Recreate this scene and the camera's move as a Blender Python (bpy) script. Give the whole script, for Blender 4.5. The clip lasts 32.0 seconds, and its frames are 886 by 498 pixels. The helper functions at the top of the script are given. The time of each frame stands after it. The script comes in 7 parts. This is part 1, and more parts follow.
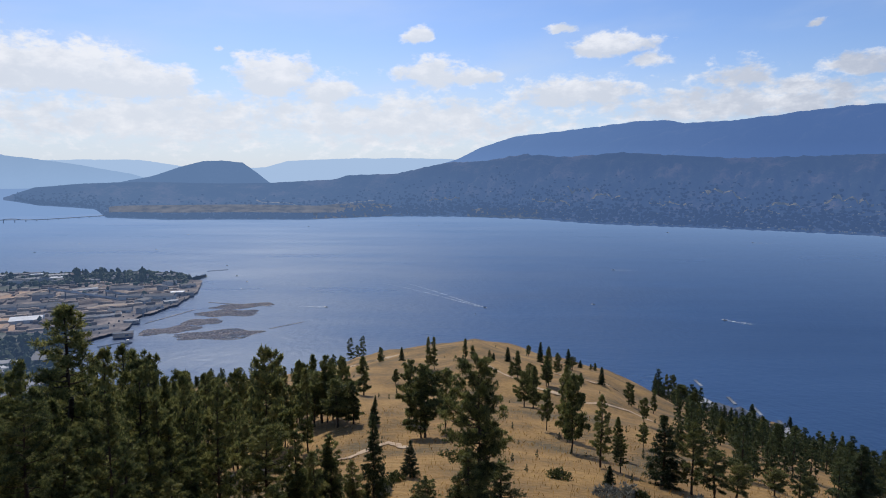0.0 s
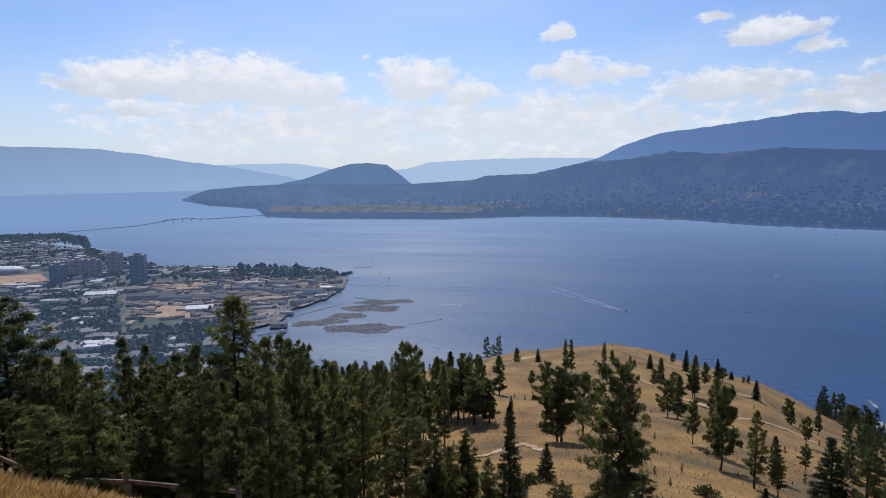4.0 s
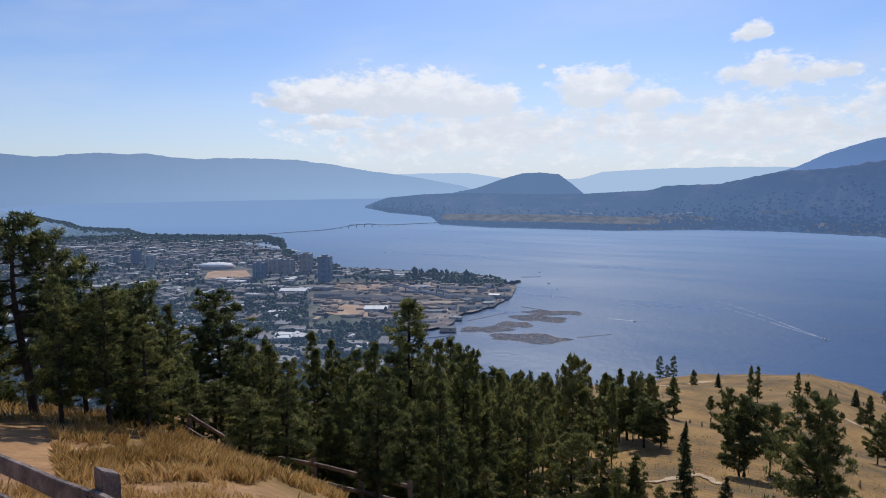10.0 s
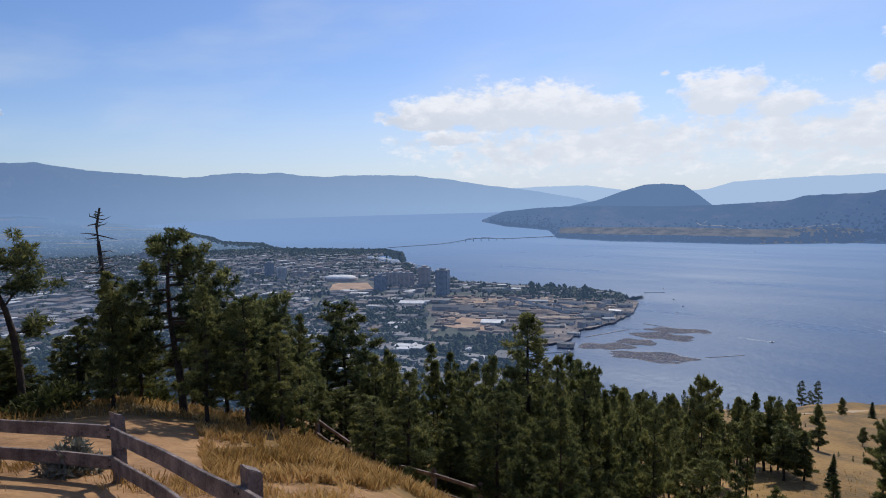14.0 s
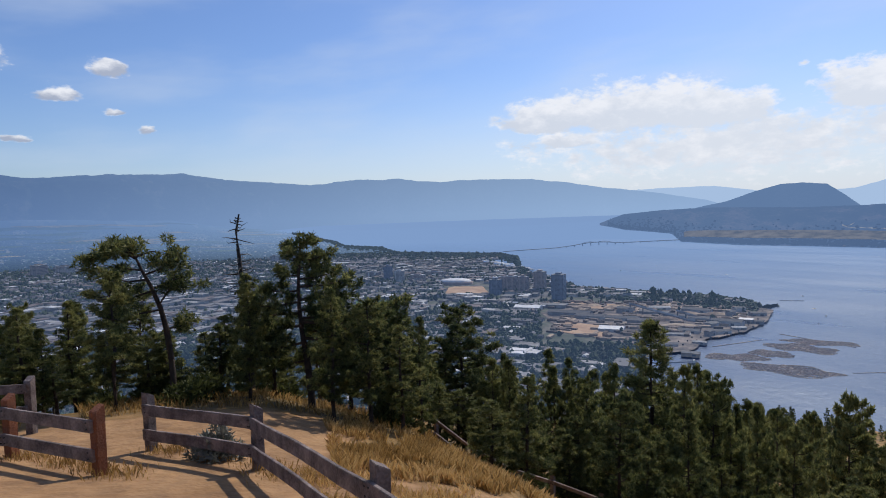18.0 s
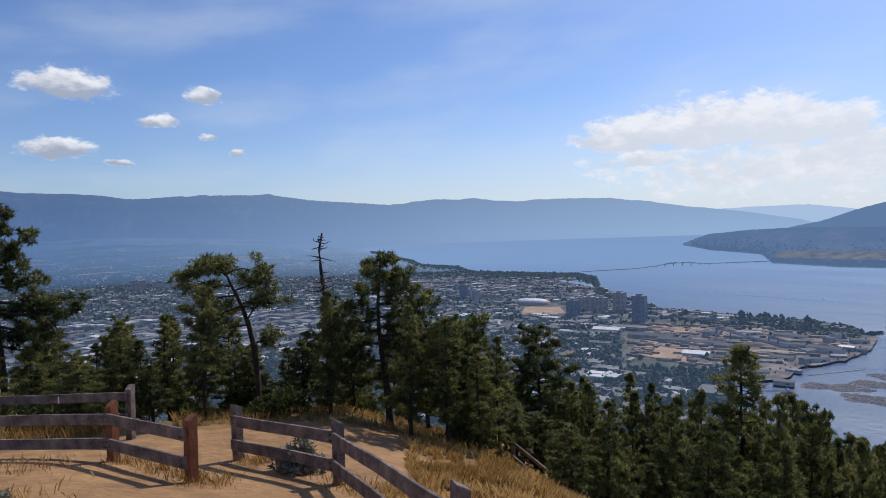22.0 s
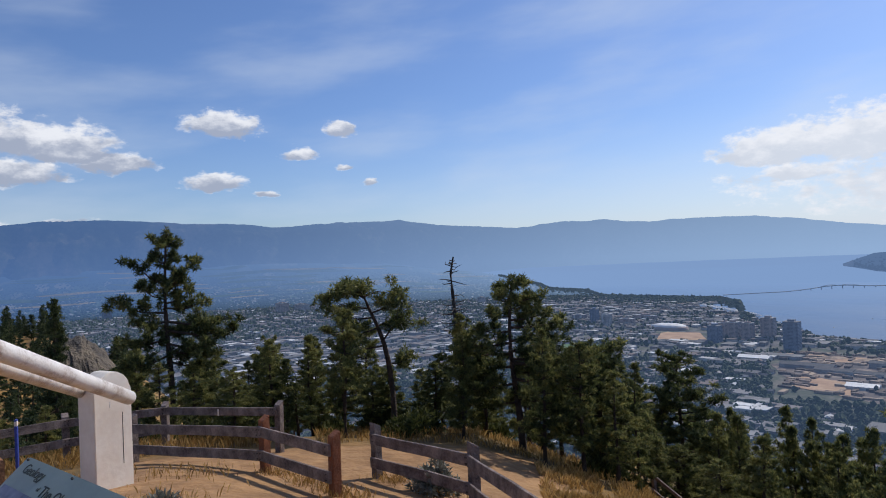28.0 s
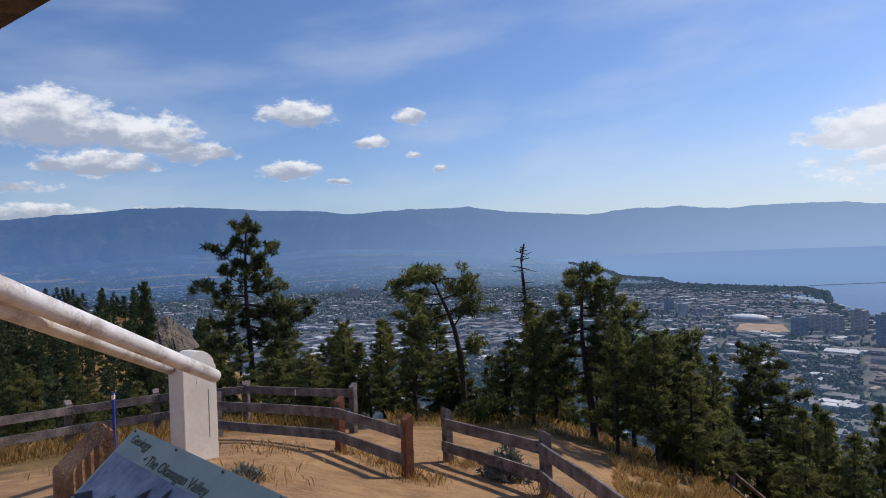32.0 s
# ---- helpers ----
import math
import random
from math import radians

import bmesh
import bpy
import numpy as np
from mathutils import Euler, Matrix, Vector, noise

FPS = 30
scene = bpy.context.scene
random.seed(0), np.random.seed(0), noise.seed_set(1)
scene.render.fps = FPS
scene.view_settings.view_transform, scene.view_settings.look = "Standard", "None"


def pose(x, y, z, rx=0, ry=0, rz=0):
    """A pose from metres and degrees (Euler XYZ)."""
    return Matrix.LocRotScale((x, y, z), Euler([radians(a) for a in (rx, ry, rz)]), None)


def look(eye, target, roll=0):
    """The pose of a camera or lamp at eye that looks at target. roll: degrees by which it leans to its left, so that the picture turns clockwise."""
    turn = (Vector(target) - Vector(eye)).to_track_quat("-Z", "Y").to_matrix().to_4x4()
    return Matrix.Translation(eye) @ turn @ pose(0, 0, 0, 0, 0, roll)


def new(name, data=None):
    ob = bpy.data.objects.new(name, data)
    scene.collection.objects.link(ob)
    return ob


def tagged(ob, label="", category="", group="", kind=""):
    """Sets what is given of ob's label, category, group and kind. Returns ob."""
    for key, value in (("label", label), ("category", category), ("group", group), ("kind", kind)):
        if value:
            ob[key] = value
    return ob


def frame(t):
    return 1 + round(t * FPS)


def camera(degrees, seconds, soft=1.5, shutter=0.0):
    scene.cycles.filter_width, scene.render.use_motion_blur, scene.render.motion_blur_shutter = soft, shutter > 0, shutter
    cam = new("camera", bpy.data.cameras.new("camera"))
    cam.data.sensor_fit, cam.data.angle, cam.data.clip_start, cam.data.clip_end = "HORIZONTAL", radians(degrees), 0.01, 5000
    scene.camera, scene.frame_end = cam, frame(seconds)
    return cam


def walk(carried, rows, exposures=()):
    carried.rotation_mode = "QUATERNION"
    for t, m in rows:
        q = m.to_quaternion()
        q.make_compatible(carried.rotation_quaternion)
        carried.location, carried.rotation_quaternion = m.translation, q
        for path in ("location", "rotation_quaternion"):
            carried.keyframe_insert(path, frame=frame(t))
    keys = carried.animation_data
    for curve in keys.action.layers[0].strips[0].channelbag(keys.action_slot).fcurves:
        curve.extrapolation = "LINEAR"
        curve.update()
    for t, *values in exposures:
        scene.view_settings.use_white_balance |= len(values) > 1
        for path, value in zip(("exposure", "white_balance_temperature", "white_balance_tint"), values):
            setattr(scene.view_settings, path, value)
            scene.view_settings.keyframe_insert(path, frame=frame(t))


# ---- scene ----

# The camera is held at arm's length by somebody who turns on the spot: yaw, pitch and roll, and the arm's circle.
EYE, ARM = 1.62, 0.5
cam = camera(69.93, 32.0, 1.0)
TURNS = [
    (0.0, -0.00, -6.73, -0.07),
    (0.5, 1.72, -6.76, -0.18),
    (1.0, 3.33, -6.36, -0.34),
    (1.5, 4.61, -6.33, -0.00),
    (2.0, 6.02, -6.41, -0.23),
    (2.5, 7.22, -6.33, -0.00),
    (4.5, 14.15, -6.65, 0.78),
    (5.0, 15.96, -6.33, 0.66),
    (5.5, 18.47, -6.28, -0.28),
    (6.0, 20.40, -6.61, 0.48),
    (6.5, 20.49, -6.52, 1.35),
    (7.0, 21.72, -6.62, 0.19),
    (7.5, 24.33, -5.98, 0.13),
    (8.0, 25.37, -5.83, 0.26),
    (8.5, 25.78, -5.90, 0.10),
    (9.0, 26.28, -5.76, 0.11),
    (9.5, 26.74, -5.76, 0.18),
    (10.0, 27.69, -5.70, 0.29),
    (10.5, 28.99, -5.58, 0.40),
    (11.0, 30.82, -5.21, 0.83),
    (11.5, 33.37, -4.76, 0.99),
    (12.0, 35.19, -4.60, 0.88),
    (12.5, 35.75, -4.62, 1.11),
    (13.0, 36.43, -4.62, 1.34),
    (13.5, 37.21, -4.44, 1.23),
    (15.5, 42.30, -4.19, 1.26),
    (16.0, 43.92, -4.03, 1.50),
    (16.5, 45.36, -3.88, 1.48),
    (17.0, 46.82, -3.87, 1.44),
    (17.5, 47.63, -3.85, 1.64),
    (18.0, 48.54, -3.72, 1.74),
    (18.5, 49.50, -3.68, 1.86),
    (19.0, 50.50, -3.58, 1.85),
    (19.5, 51.21, -3.50, 2.16),
    (20.0, 52.32, -3.42, 1.80),
    (20.5, 53.32, -3.26, 1.77),
    (21.0, 53.75, -2.44, 1.80),
    (21.5, 53.90, -1.78, 1.34),
    (22.0, 55.42, -1.77, 1.69),
    (22.5, 56.77, -1.64, 1.39),
    (23.0, 58.18, -1.65, 1.10),
    (23.5, 57.83, -1.53, 1.35),
    (24.0, 58.23, -1.42, 0.92),
    (24.5, 59.70, -1.43, 1.18),
    (25.0, 60.99, -1.27, 2.17),
    (25.5, 60.68, -0.30, 1.26),
    (27.5, 65.43, 0.67, 2.40),
    (28.0, 66.91, 0.73, 2.38),
    (28.5, 67.69, 0.75, 2.41),
    (29.0, 68.26, 0.46, 2.34),
    (29.5, 69.03, 0.35, 2.54),
    (30.0, 69.80, 0.18, 2.35),
    (30.5, 70.53, 0.00, 2.39),
    (31.0, 71.39, -0.08, 2.35),
    (31.5, 71.90, -0.06, 2.17),
    (32.0, 73.14, -0.23, 2.08),
]


def held(yaw, pitch, roll):
    a = radians(yaw)
    return pose(-ARM * math.sin(a), ARM * (math.cos(a) - 1), EYE, 90 + pitch, roll, yaw)


walk(cam, [(t, held(yaw, pitch, roll)) for t, yaw, pitch, roll in TURNS])

# ---- light ----
SUN_AZ, SUN_EL = 18.0, 44.0
LAKE = -238.4


def smooth(pts, x):
    """Smooth interpolation through a few (x, y) stations in rising order of x."""
    if x <= pts[0][0]:
        return pts[0][1]
    for (x0, y0), (x1, y1) in zip(pts, pts[1:]):
        if x <= x1:
            f = (x - x0) / (x1 - x0)
            return y0 + (y1 - y0) * f
    return pts[-1][1]


def shrink(d):
    """Beyond 3 km the distance is drawn together, so that the far ranges end before 5 km."""
    x = (d - 3000) / 1850
    return d if d < 3000 else 3000 + 1850 * x / (1 + x)


def place(az, d, e):
    """A point at azimuth az (degrees, left of the first view), d metres off and e metres above the eye."""
    s = shrink(d)
    a = radians(az)
    return Vector((-math.sin(a) * s, math.cos(a) * s, EYE + e * s / d))


world = bpy.data.worlds.new("world")
scene.world = world
world.use_nodes = True


# cumulus: azimuth, elevation of the base's middle, half width, height over the base, depth under it (degrees), thickness
CLOUDS_WEST = (
    (31.0, 7.4, 8.2, 3.0, 1.4, 1.1), (25.0, 7.0, 4.5, 2.2, 1.2, 0.95), (38.0, 7.2, 6.2, 2.2, 0.9, 1.05), (38.0, 5.4, 5.0, 0.9, 0.6, 0.7), (14.6, 8.0, 3.8, 2.6, 1.6, 0.95),
    (10.5, 7.0, 3.6, 1.8, 1.2, 0.75), (2.2, 11.7, 1.6, 1.0, 0.6, 0.9), (1.0, 8.6, 3.6, 1.7, 1.2, 0.85), (-2.5, 8.4, 3.0, 1.1, 0.7, 0.8), (-14.6, 10.6, 4.4, 1.3, 0.8, 0.8),
)
CLOUDS_NORTH = (
    (-10.5, 12.2, 1.6, 0.6, 0.4, 0.6), (-29.8, 11.3, 0.8, 0.5, 0.3, 0.6), (-12.0, 7.0, 7.0, 1.6, 1.6, 0.7), (-24.5, 7.6, 3.2, 1.8, 1.2, 0.6), (-33.0, 8.0, 3.6, 1.4, 1.0, 0.65),
    (-28.0, 6.5, 8.0, 1.4, 1.2, 0.55), (19.0, 10.3, 0.5, 0.3, 0.3, 0.5), (-18.0, 9.4, 2.2, 0.9, 0.6, 0.6), (24.0, 4.6, 17.0, 2.6, 3.0, 0.62), (4.0, 4.6, 20.0, 2.8, 3.0, 0.58), (-24.0, 5.6, 14.0, 2.0, 1.6, 0.6),
)
CLOUDS_EAST = (
    (104.5, 10.2, 5.2, 3.0, 1.6, 1.2), (98.0, 9.4, 4.6, 2.4, 1.0, 1.1), (94.0, 8.4, 3.0, 1.3, 0.7, 1.0), (101.5, 7.4, 4.6, 1.4, 0.9, 1.0), (85.5, 11.7, 3.4, 1.5, 0.8, 1.1),
    (75.7, 11.5, 1.5, 0.9, 0.6, 1.05), (79.2, 9.4, 1.9, 0.8, 0.5, 0.9), (75.3, 8.35, 0.8, 0.35, 0.3, 0.7), (73.3, 7.0, 0.65, 0.45, 0.35, 0.9), (86.3, 6.9, 2.9, 1.2, 0.5, 1.0),
    (82.3, 6.15, 1.2, 0.4, 0.3, 0.9), (106.0, 3.5, 5.0, 0.9, 0.8, 0.7), (107.0, 5.5, 3.0, 0.5, 0.4, 0.6), (97.0, 3.9, 3.0, 0.35, 0.3, 0.5), (112.0, 10.0, 5.0, 2.5, 1.6, 1.1),
)
SKY_TINT = (0.755, 0.875, 1.14)


def build_sky():
    nt = world.node_tree
    nt.nodes.clear()

    def node(kind, op=None, **values):
        n = nt.nodes.new("ShaderNode" + kind)
        if op:
            n.operation = op
        for k, v in values.items():
            sock = n.inputs[int(k[1:])]
            if isinstance(v, bpy.types.NodeSocket):
                nt.links.new(v, sock)
            else:
                sock.default_value = v
        return n.outputs[0]

    def maths(op, a, b=0.0, c=0.0):
        return node("Math", op, i0=a, i1=b, i2=c)

    def ramp(x, lo, hi):
        n = nt.nodes.new("ShaderNodeMapRange")
        n.interpolation_type = "SMOOTHSTEP"
        nt.links.new(x, n.inputs[0])
        n.inputs[1].default_value, n.inputs[2].default_value = lo, hi
        return n.outputs[0]

    def blend(f, a, b):
        n = nt.nodes.new("ShaderNodeMix")
        n.data_type = "RGBA"
        for s, v in ((n.inputs[0], f), (n.inputs[6], a), (n.inputs[7], b)):
            if isinstance(v, bpy.types.NodeSocket):
                nt.links.new(v, s)
            else:
                s.default_value = v if isinstance(v, float) else (*v, 1)
        return n.outputs[2]

    out = nt.nodes.new("ShaderNodeOutputWorld")
    bg = nt.nodes.new("ShaderNodeBackground")
    sky = nt.nodes.new("ShaderNodeTexSky")
    sky.sky_type, sky.sun_disc = "NISHITA", False
    sky.sun_elevation, sky.sun_rotation = radians(SUN_EL), radians(-SUN_AZ)
    sky.air_density, sky.dust_density, sky.ozone_density = 1.0, 0.6, 3.0
    tint = nt.nodes.new("ShaderNodeMix")
    tint.data_type, tint.blend_type = "RGBA", "MULTIPLY"
    tint.inputs[0].default_value = 1.0
    nt.links.new(sky.outputs[0], tint.inputs[6])
    tint.inputs[7].default_value = (*SKY_TINT, 1)
    tc, sep = nt.nodes.new("ShaderNodeTexCoord"), nt.nodes.new("ShaderNodeSeparateXYZ")
    nt.links.new(tc.outputs["Generated"], sep.inputs[0])
    x, y, z = sep.outputs
    az = maths("MULTIPLY", maths("ARCTAN2", maths("MULTIPLY", x, -1.0), y), 180 / math.pi)
    el = maths("MULTIPLY", maths("ARCSINE", z), 180 / math.pi)
    flat = nt.nodes.new("ShaderNodeCombineXYZ")
    nt.links.new(maths("MULTIPLY", az, 0.55), flat.inputs[0])
    nt.links.new(el, flat.inputs[1])

    def fbm(scale, detail, shift):
        n = nt.nodes.new("ShaderNodeTexNoise")
        n.noise_dimensions = "3D"
        n.inputs["Scale"].default_value, n.inputs["Detail"].default_value, n.inputs["Roughness"].default_value = scale, detail, 0.62
        v = nt.nodes.new("ShaderNodeVectorMath")
        v.operation = "ADD"
        nt.links.new(flat.outputs[0], v.inputs[0])
        v.inputs[1].default_value = (shift, shift * 2, shift)
        nt.links.new(v.outputs[0], n.inputs["Vector"])
        return maths("SUBTRACT", n.outputs[0], 0.5)

    puff, lobes = fbm(1.1, 7.0, 3.0), fbm(0.42, 3.0, 11.0)
    wa = maths("MULTIPLY_ADD", lobes, 2.2, az)
    we = maths("MULTIPLY_ADD", fbm(0.55, 4.0, 29.0), 1.5, el)
    total, above = None, None
    for a, e, w, up, down, thick in CLOUDS_WEST + CLOUDS_NORTH + CLOUDS_EAST:
        dx = maths("MULTIPLY", maths("SUBTRACT", wa, a), 1 / w)
        rise = maths("SUBTRACT", we, e)
        dy = maths("MAXIMUM", maths("MULTIPLY", rise, 1 / up), maths("MULTIPLY", rise, -1 / down))
        d = maths("SQRT", maths("MULTIPLY_ADD", dx, dx, maths("MULTIPLY", dy, dy)))
        m = maths("MULTIPLY", maths("SUBTRACT", 1.15, d), thick)
        total = m if total is None else maths("MAXIMUM", total, m)
        # how deep under the cloud's own top a point lies
        b = maths("MULTIPLY", maths("MULTIPLY_ADD", rise, -0.9 / (up + down), 0.55), maths("MINIMUM", maths("MAXIMUM", maths("MULTIPLY", m, 3.0), 0.0), 1.0))
        if thick < 0.66:
            b = maths("MULTIPLY", maths("MINIMUM", maths("MAXIMUM", maths("MULTIPLY", m, 3.0), 0.0), 1.0), 0.5)
        above = b if above is None else maths("MAXIMUM", above, b)
    soft = maths("MULTIPLY_ADD", puff, 1.5, total)
    cover = ramp(soft, 0.06, 0.50)
    # sunlit heads, greyer bellies and folds
    shade = ramp(maths("MULTIPLY_ADD", fbm(0.7, 6.0, 50.0), 2.2, maths("MULTIPLY", above, 1.5)), 0.1, 1.0)
    near_sun = ramp(maths("ABSOLUTE", maths("SUBTRACT", az, SUN_AZ - 4)), 75.0, 8.0)
    white = blend(shade, (8.7, 8.85, 9.35), blend(near_sun, (3.7, 4.15, 5.3), (7.0, 7.45, 8.3)))
    # thin high veils
    veil = nt.nodes.new("ShaderNodeTexNoise")
    veil.inputs["Scale"].default_value, veil.inputs["Detail"].default_value = 1.0, 5
    stretch = nt.nodes.new("ShaderNodeCombineXYZ")
    nt.links.new(maths("MULTIPLY_ADD", az, 0.05, maths("MULTIPLY", el, 0.05)), stretch.inputs[0])
    nt.links.new(maths("MULTIPLY", el, 0.16), stretch.inputs[1])
    nt.links.new(stretch.outputs[0], veil.inputs["Vector"])
    thin = maths("MULTIPLY", ramp(veil.outputs[0], 0.40, 0.76), 0.38)
    # smoke haze low over the lake, strongest towards the sun
    low = ramp(el, 13.0, -1.0)
    haze = maths("MULTIPLY", low, maths("MULTIPLY_ADD", near_sun, 0.70, 0.10))
    c = blend(thin, tint.outputs[2], (6.2, 7.0, 8.2))
    c = blend(haze, c, (6.6, 7.25, 8.3))
    c = blend(maths("MULTIPLY", cover, 0.92), c, white)
    bg.inputs["Strength"].default_value = 0.10
    nt.links.new(c, bg.inputs[0])
    nt.links.new(bg.outputs[0], out.inputs[0])


build_sky()
lamp = bpy.data.lights.new("sun", "SUN")
lamp.energy, lamp.angle, lamp.color = 3.4, radians(0.6), (1.0, 0.94, 0.85)
sun = new("sun", lamp)
sun.matrix_world = look((0, 0, 0), (math.sin(radians(SUN_AZ)) * math.cos(radians(SUN_EL)), -math.cos(radians(SUN_AZ)) * math.cos(radians(SUN_EL)), -math.sin(radians(SUN_EL))))
sun.location = (-40, 120, 130)
scene.view_settings.exposure = 0.0


# ---- materials ----
def mat(name, colors, scale=4.0, rough=0.85, bump=0.3, detail_scale=None, metal=0.0, per_object=0.0, coords="Object"):
    """A surface with variation at two scales: colors is a list of two or three colours run through by noise."""
    m = bpy.data.materials.new(name)
    m.use_nodes = True
    nt = m.node_tree
    bsdf = nt.nodes["Principled BSDF"]
    bsdf.inputs["Roughness"].default_value = rough
    bsdf.inputs["Metallic"].default_value = metal
    tc = nt.nodes.new("ShaderNodeTexCoord")
    n1, n2 = nt.nodes.new("ShaderNodeTexNoise"), nt.nodes.new("ShaderNodeTexNoise")
    n1.inputs["Scale"].default_value, n1.inputs["Detail"].default_value = scale, 5
    n2.inputs["Scale"].default_value, n2.inputs["Detail"].default_value = detail_scale or scale * 9, 4
    add = nt.nodes.new("ShaderNodeMath")
    add.operation = "MULTIPLY_ADD"
    add.inputs[1].default_value = 0.4
    nt.links.new(tc.outputs[coords], n1.inputs["Vector"])
    nt.links.new(tc.outputs[coords], n2.inputs["Vector"])
    sub = nt.nodes.new("ShaderNodeMath")
    sub.operation = "MULTIPLY_ADD"
    sub.inputs[1].default_value, sub.inputs[2].default_value = 1.0, -0.2
    nt.links.new(n1.outputs["Fac"], sub.inputs[0])
    nt.links.new(n2.outputs["Fac"], add.inputs[0])
    nt.links.new(sub.outputs[0], add.inputs[2])
    ramp = nt.nodes.new("ShaderNodeValToRGB")
    el = ramp.color_ramp.elements
    while len(el) < len(colors):
        el.new(0.5)
    for i, c in enumerate(colors):
        el[i].position = 0.32 + 0.36 * i / max(1, len(colors) - 1)
        el[i].color = (*c, 1)
    last = add.outputs[0]
    if per_object:
        info = nt.nodes.new("ShaderNodeObjectInfo")
        ma = nt.nodes.new("ShaderNodeMath")
        ma.operation = "MULTIPLY_ADD"
        ma.inputs[1].default_value = per_object
        nt.links.new(info.outputs["Random"], ma.inputs[0])
        mb = nt.nodes.new("ShaderNodeMath")
        mb.operation = "SUBTRACT"
        mb.inputs[1].default_value = per_object / 2
        nt.links.new(last, ma.inputs[2])
        nt.links.new(ma.outputs[0], mb.inputs[0])
        last = mb.outputs[0]
    nt.links.new(last, ramp.inputs[0])
    nt.links.new(ramp.outputs[0], bsdf.inputs["Base Color"])
    if bump:
        bp = nt.nodes.new("ShaderNodeBump")
        bp.inputs["Strength"].default_value = bump
        bp.inputs["Distance"].default_value = 0.3 / scale
        nt.links.new(n2.outputs["Fac"], bp.inputs["Height"])
        nt.links.new(bp.outputs[0], bsdf.inputs["Normal"])
    return m


def far_mat(name, colors, scale, glow, haze_tint):
    """Land of the far backdrop: its own colours, with blue haze painted in as emission."""
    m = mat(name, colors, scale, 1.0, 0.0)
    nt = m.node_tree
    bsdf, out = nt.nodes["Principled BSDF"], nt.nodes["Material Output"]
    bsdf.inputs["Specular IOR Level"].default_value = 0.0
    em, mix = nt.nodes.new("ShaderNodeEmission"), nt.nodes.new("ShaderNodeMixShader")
    em.inputs[0].default_value = (*haze_tint, 1)
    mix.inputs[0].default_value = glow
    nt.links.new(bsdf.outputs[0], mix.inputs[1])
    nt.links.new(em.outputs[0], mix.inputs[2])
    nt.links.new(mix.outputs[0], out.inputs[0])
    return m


def hazed(m, glow=0.19, haze_tint=(0.125, 0.205, 0.385)):
    """The same surface a kilometre and more away: bluish haze painted in as emission."""
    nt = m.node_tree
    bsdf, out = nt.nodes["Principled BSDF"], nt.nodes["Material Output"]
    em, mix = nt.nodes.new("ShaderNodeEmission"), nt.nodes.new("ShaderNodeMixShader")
    em.inputs[0].default_value = (*haze_tint, 1)
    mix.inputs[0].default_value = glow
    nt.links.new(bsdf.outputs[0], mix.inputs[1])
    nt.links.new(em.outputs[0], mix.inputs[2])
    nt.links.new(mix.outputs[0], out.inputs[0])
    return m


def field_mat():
    """Far farmland: a patchwork of fields, orchards and woods, with blue haze painted on."""
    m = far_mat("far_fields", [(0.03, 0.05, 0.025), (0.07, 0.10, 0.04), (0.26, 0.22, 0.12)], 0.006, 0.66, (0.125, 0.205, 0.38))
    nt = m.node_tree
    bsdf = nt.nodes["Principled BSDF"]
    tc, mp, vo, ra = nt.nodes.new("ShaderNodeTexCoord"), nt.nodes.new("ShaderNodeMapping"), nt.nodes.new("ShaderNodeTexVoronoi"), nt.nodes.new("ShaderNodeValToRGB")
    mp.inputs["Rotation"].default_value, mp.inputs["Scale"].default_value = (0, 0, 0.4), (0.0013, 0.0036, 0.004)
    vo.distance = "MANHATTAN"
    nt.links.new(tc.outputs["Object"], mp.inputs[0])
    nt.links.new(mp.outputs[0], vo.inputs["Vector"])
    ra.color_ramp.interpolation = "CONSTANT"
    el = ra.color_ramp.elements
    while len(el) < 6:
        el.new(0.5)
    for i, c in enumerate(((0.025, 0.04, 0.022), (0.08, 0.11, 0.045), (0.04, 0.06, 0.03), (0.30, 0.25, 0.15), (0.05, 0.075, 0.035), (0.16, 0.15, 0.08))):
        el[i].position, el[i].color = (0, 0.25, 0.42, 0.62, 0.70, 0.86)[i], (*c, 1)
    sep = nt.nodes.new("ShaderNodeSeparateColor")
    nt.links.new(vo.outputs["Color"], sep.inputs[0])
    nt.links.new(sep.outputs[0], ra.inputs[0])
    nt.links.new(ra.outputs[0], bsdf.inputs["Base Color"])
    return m


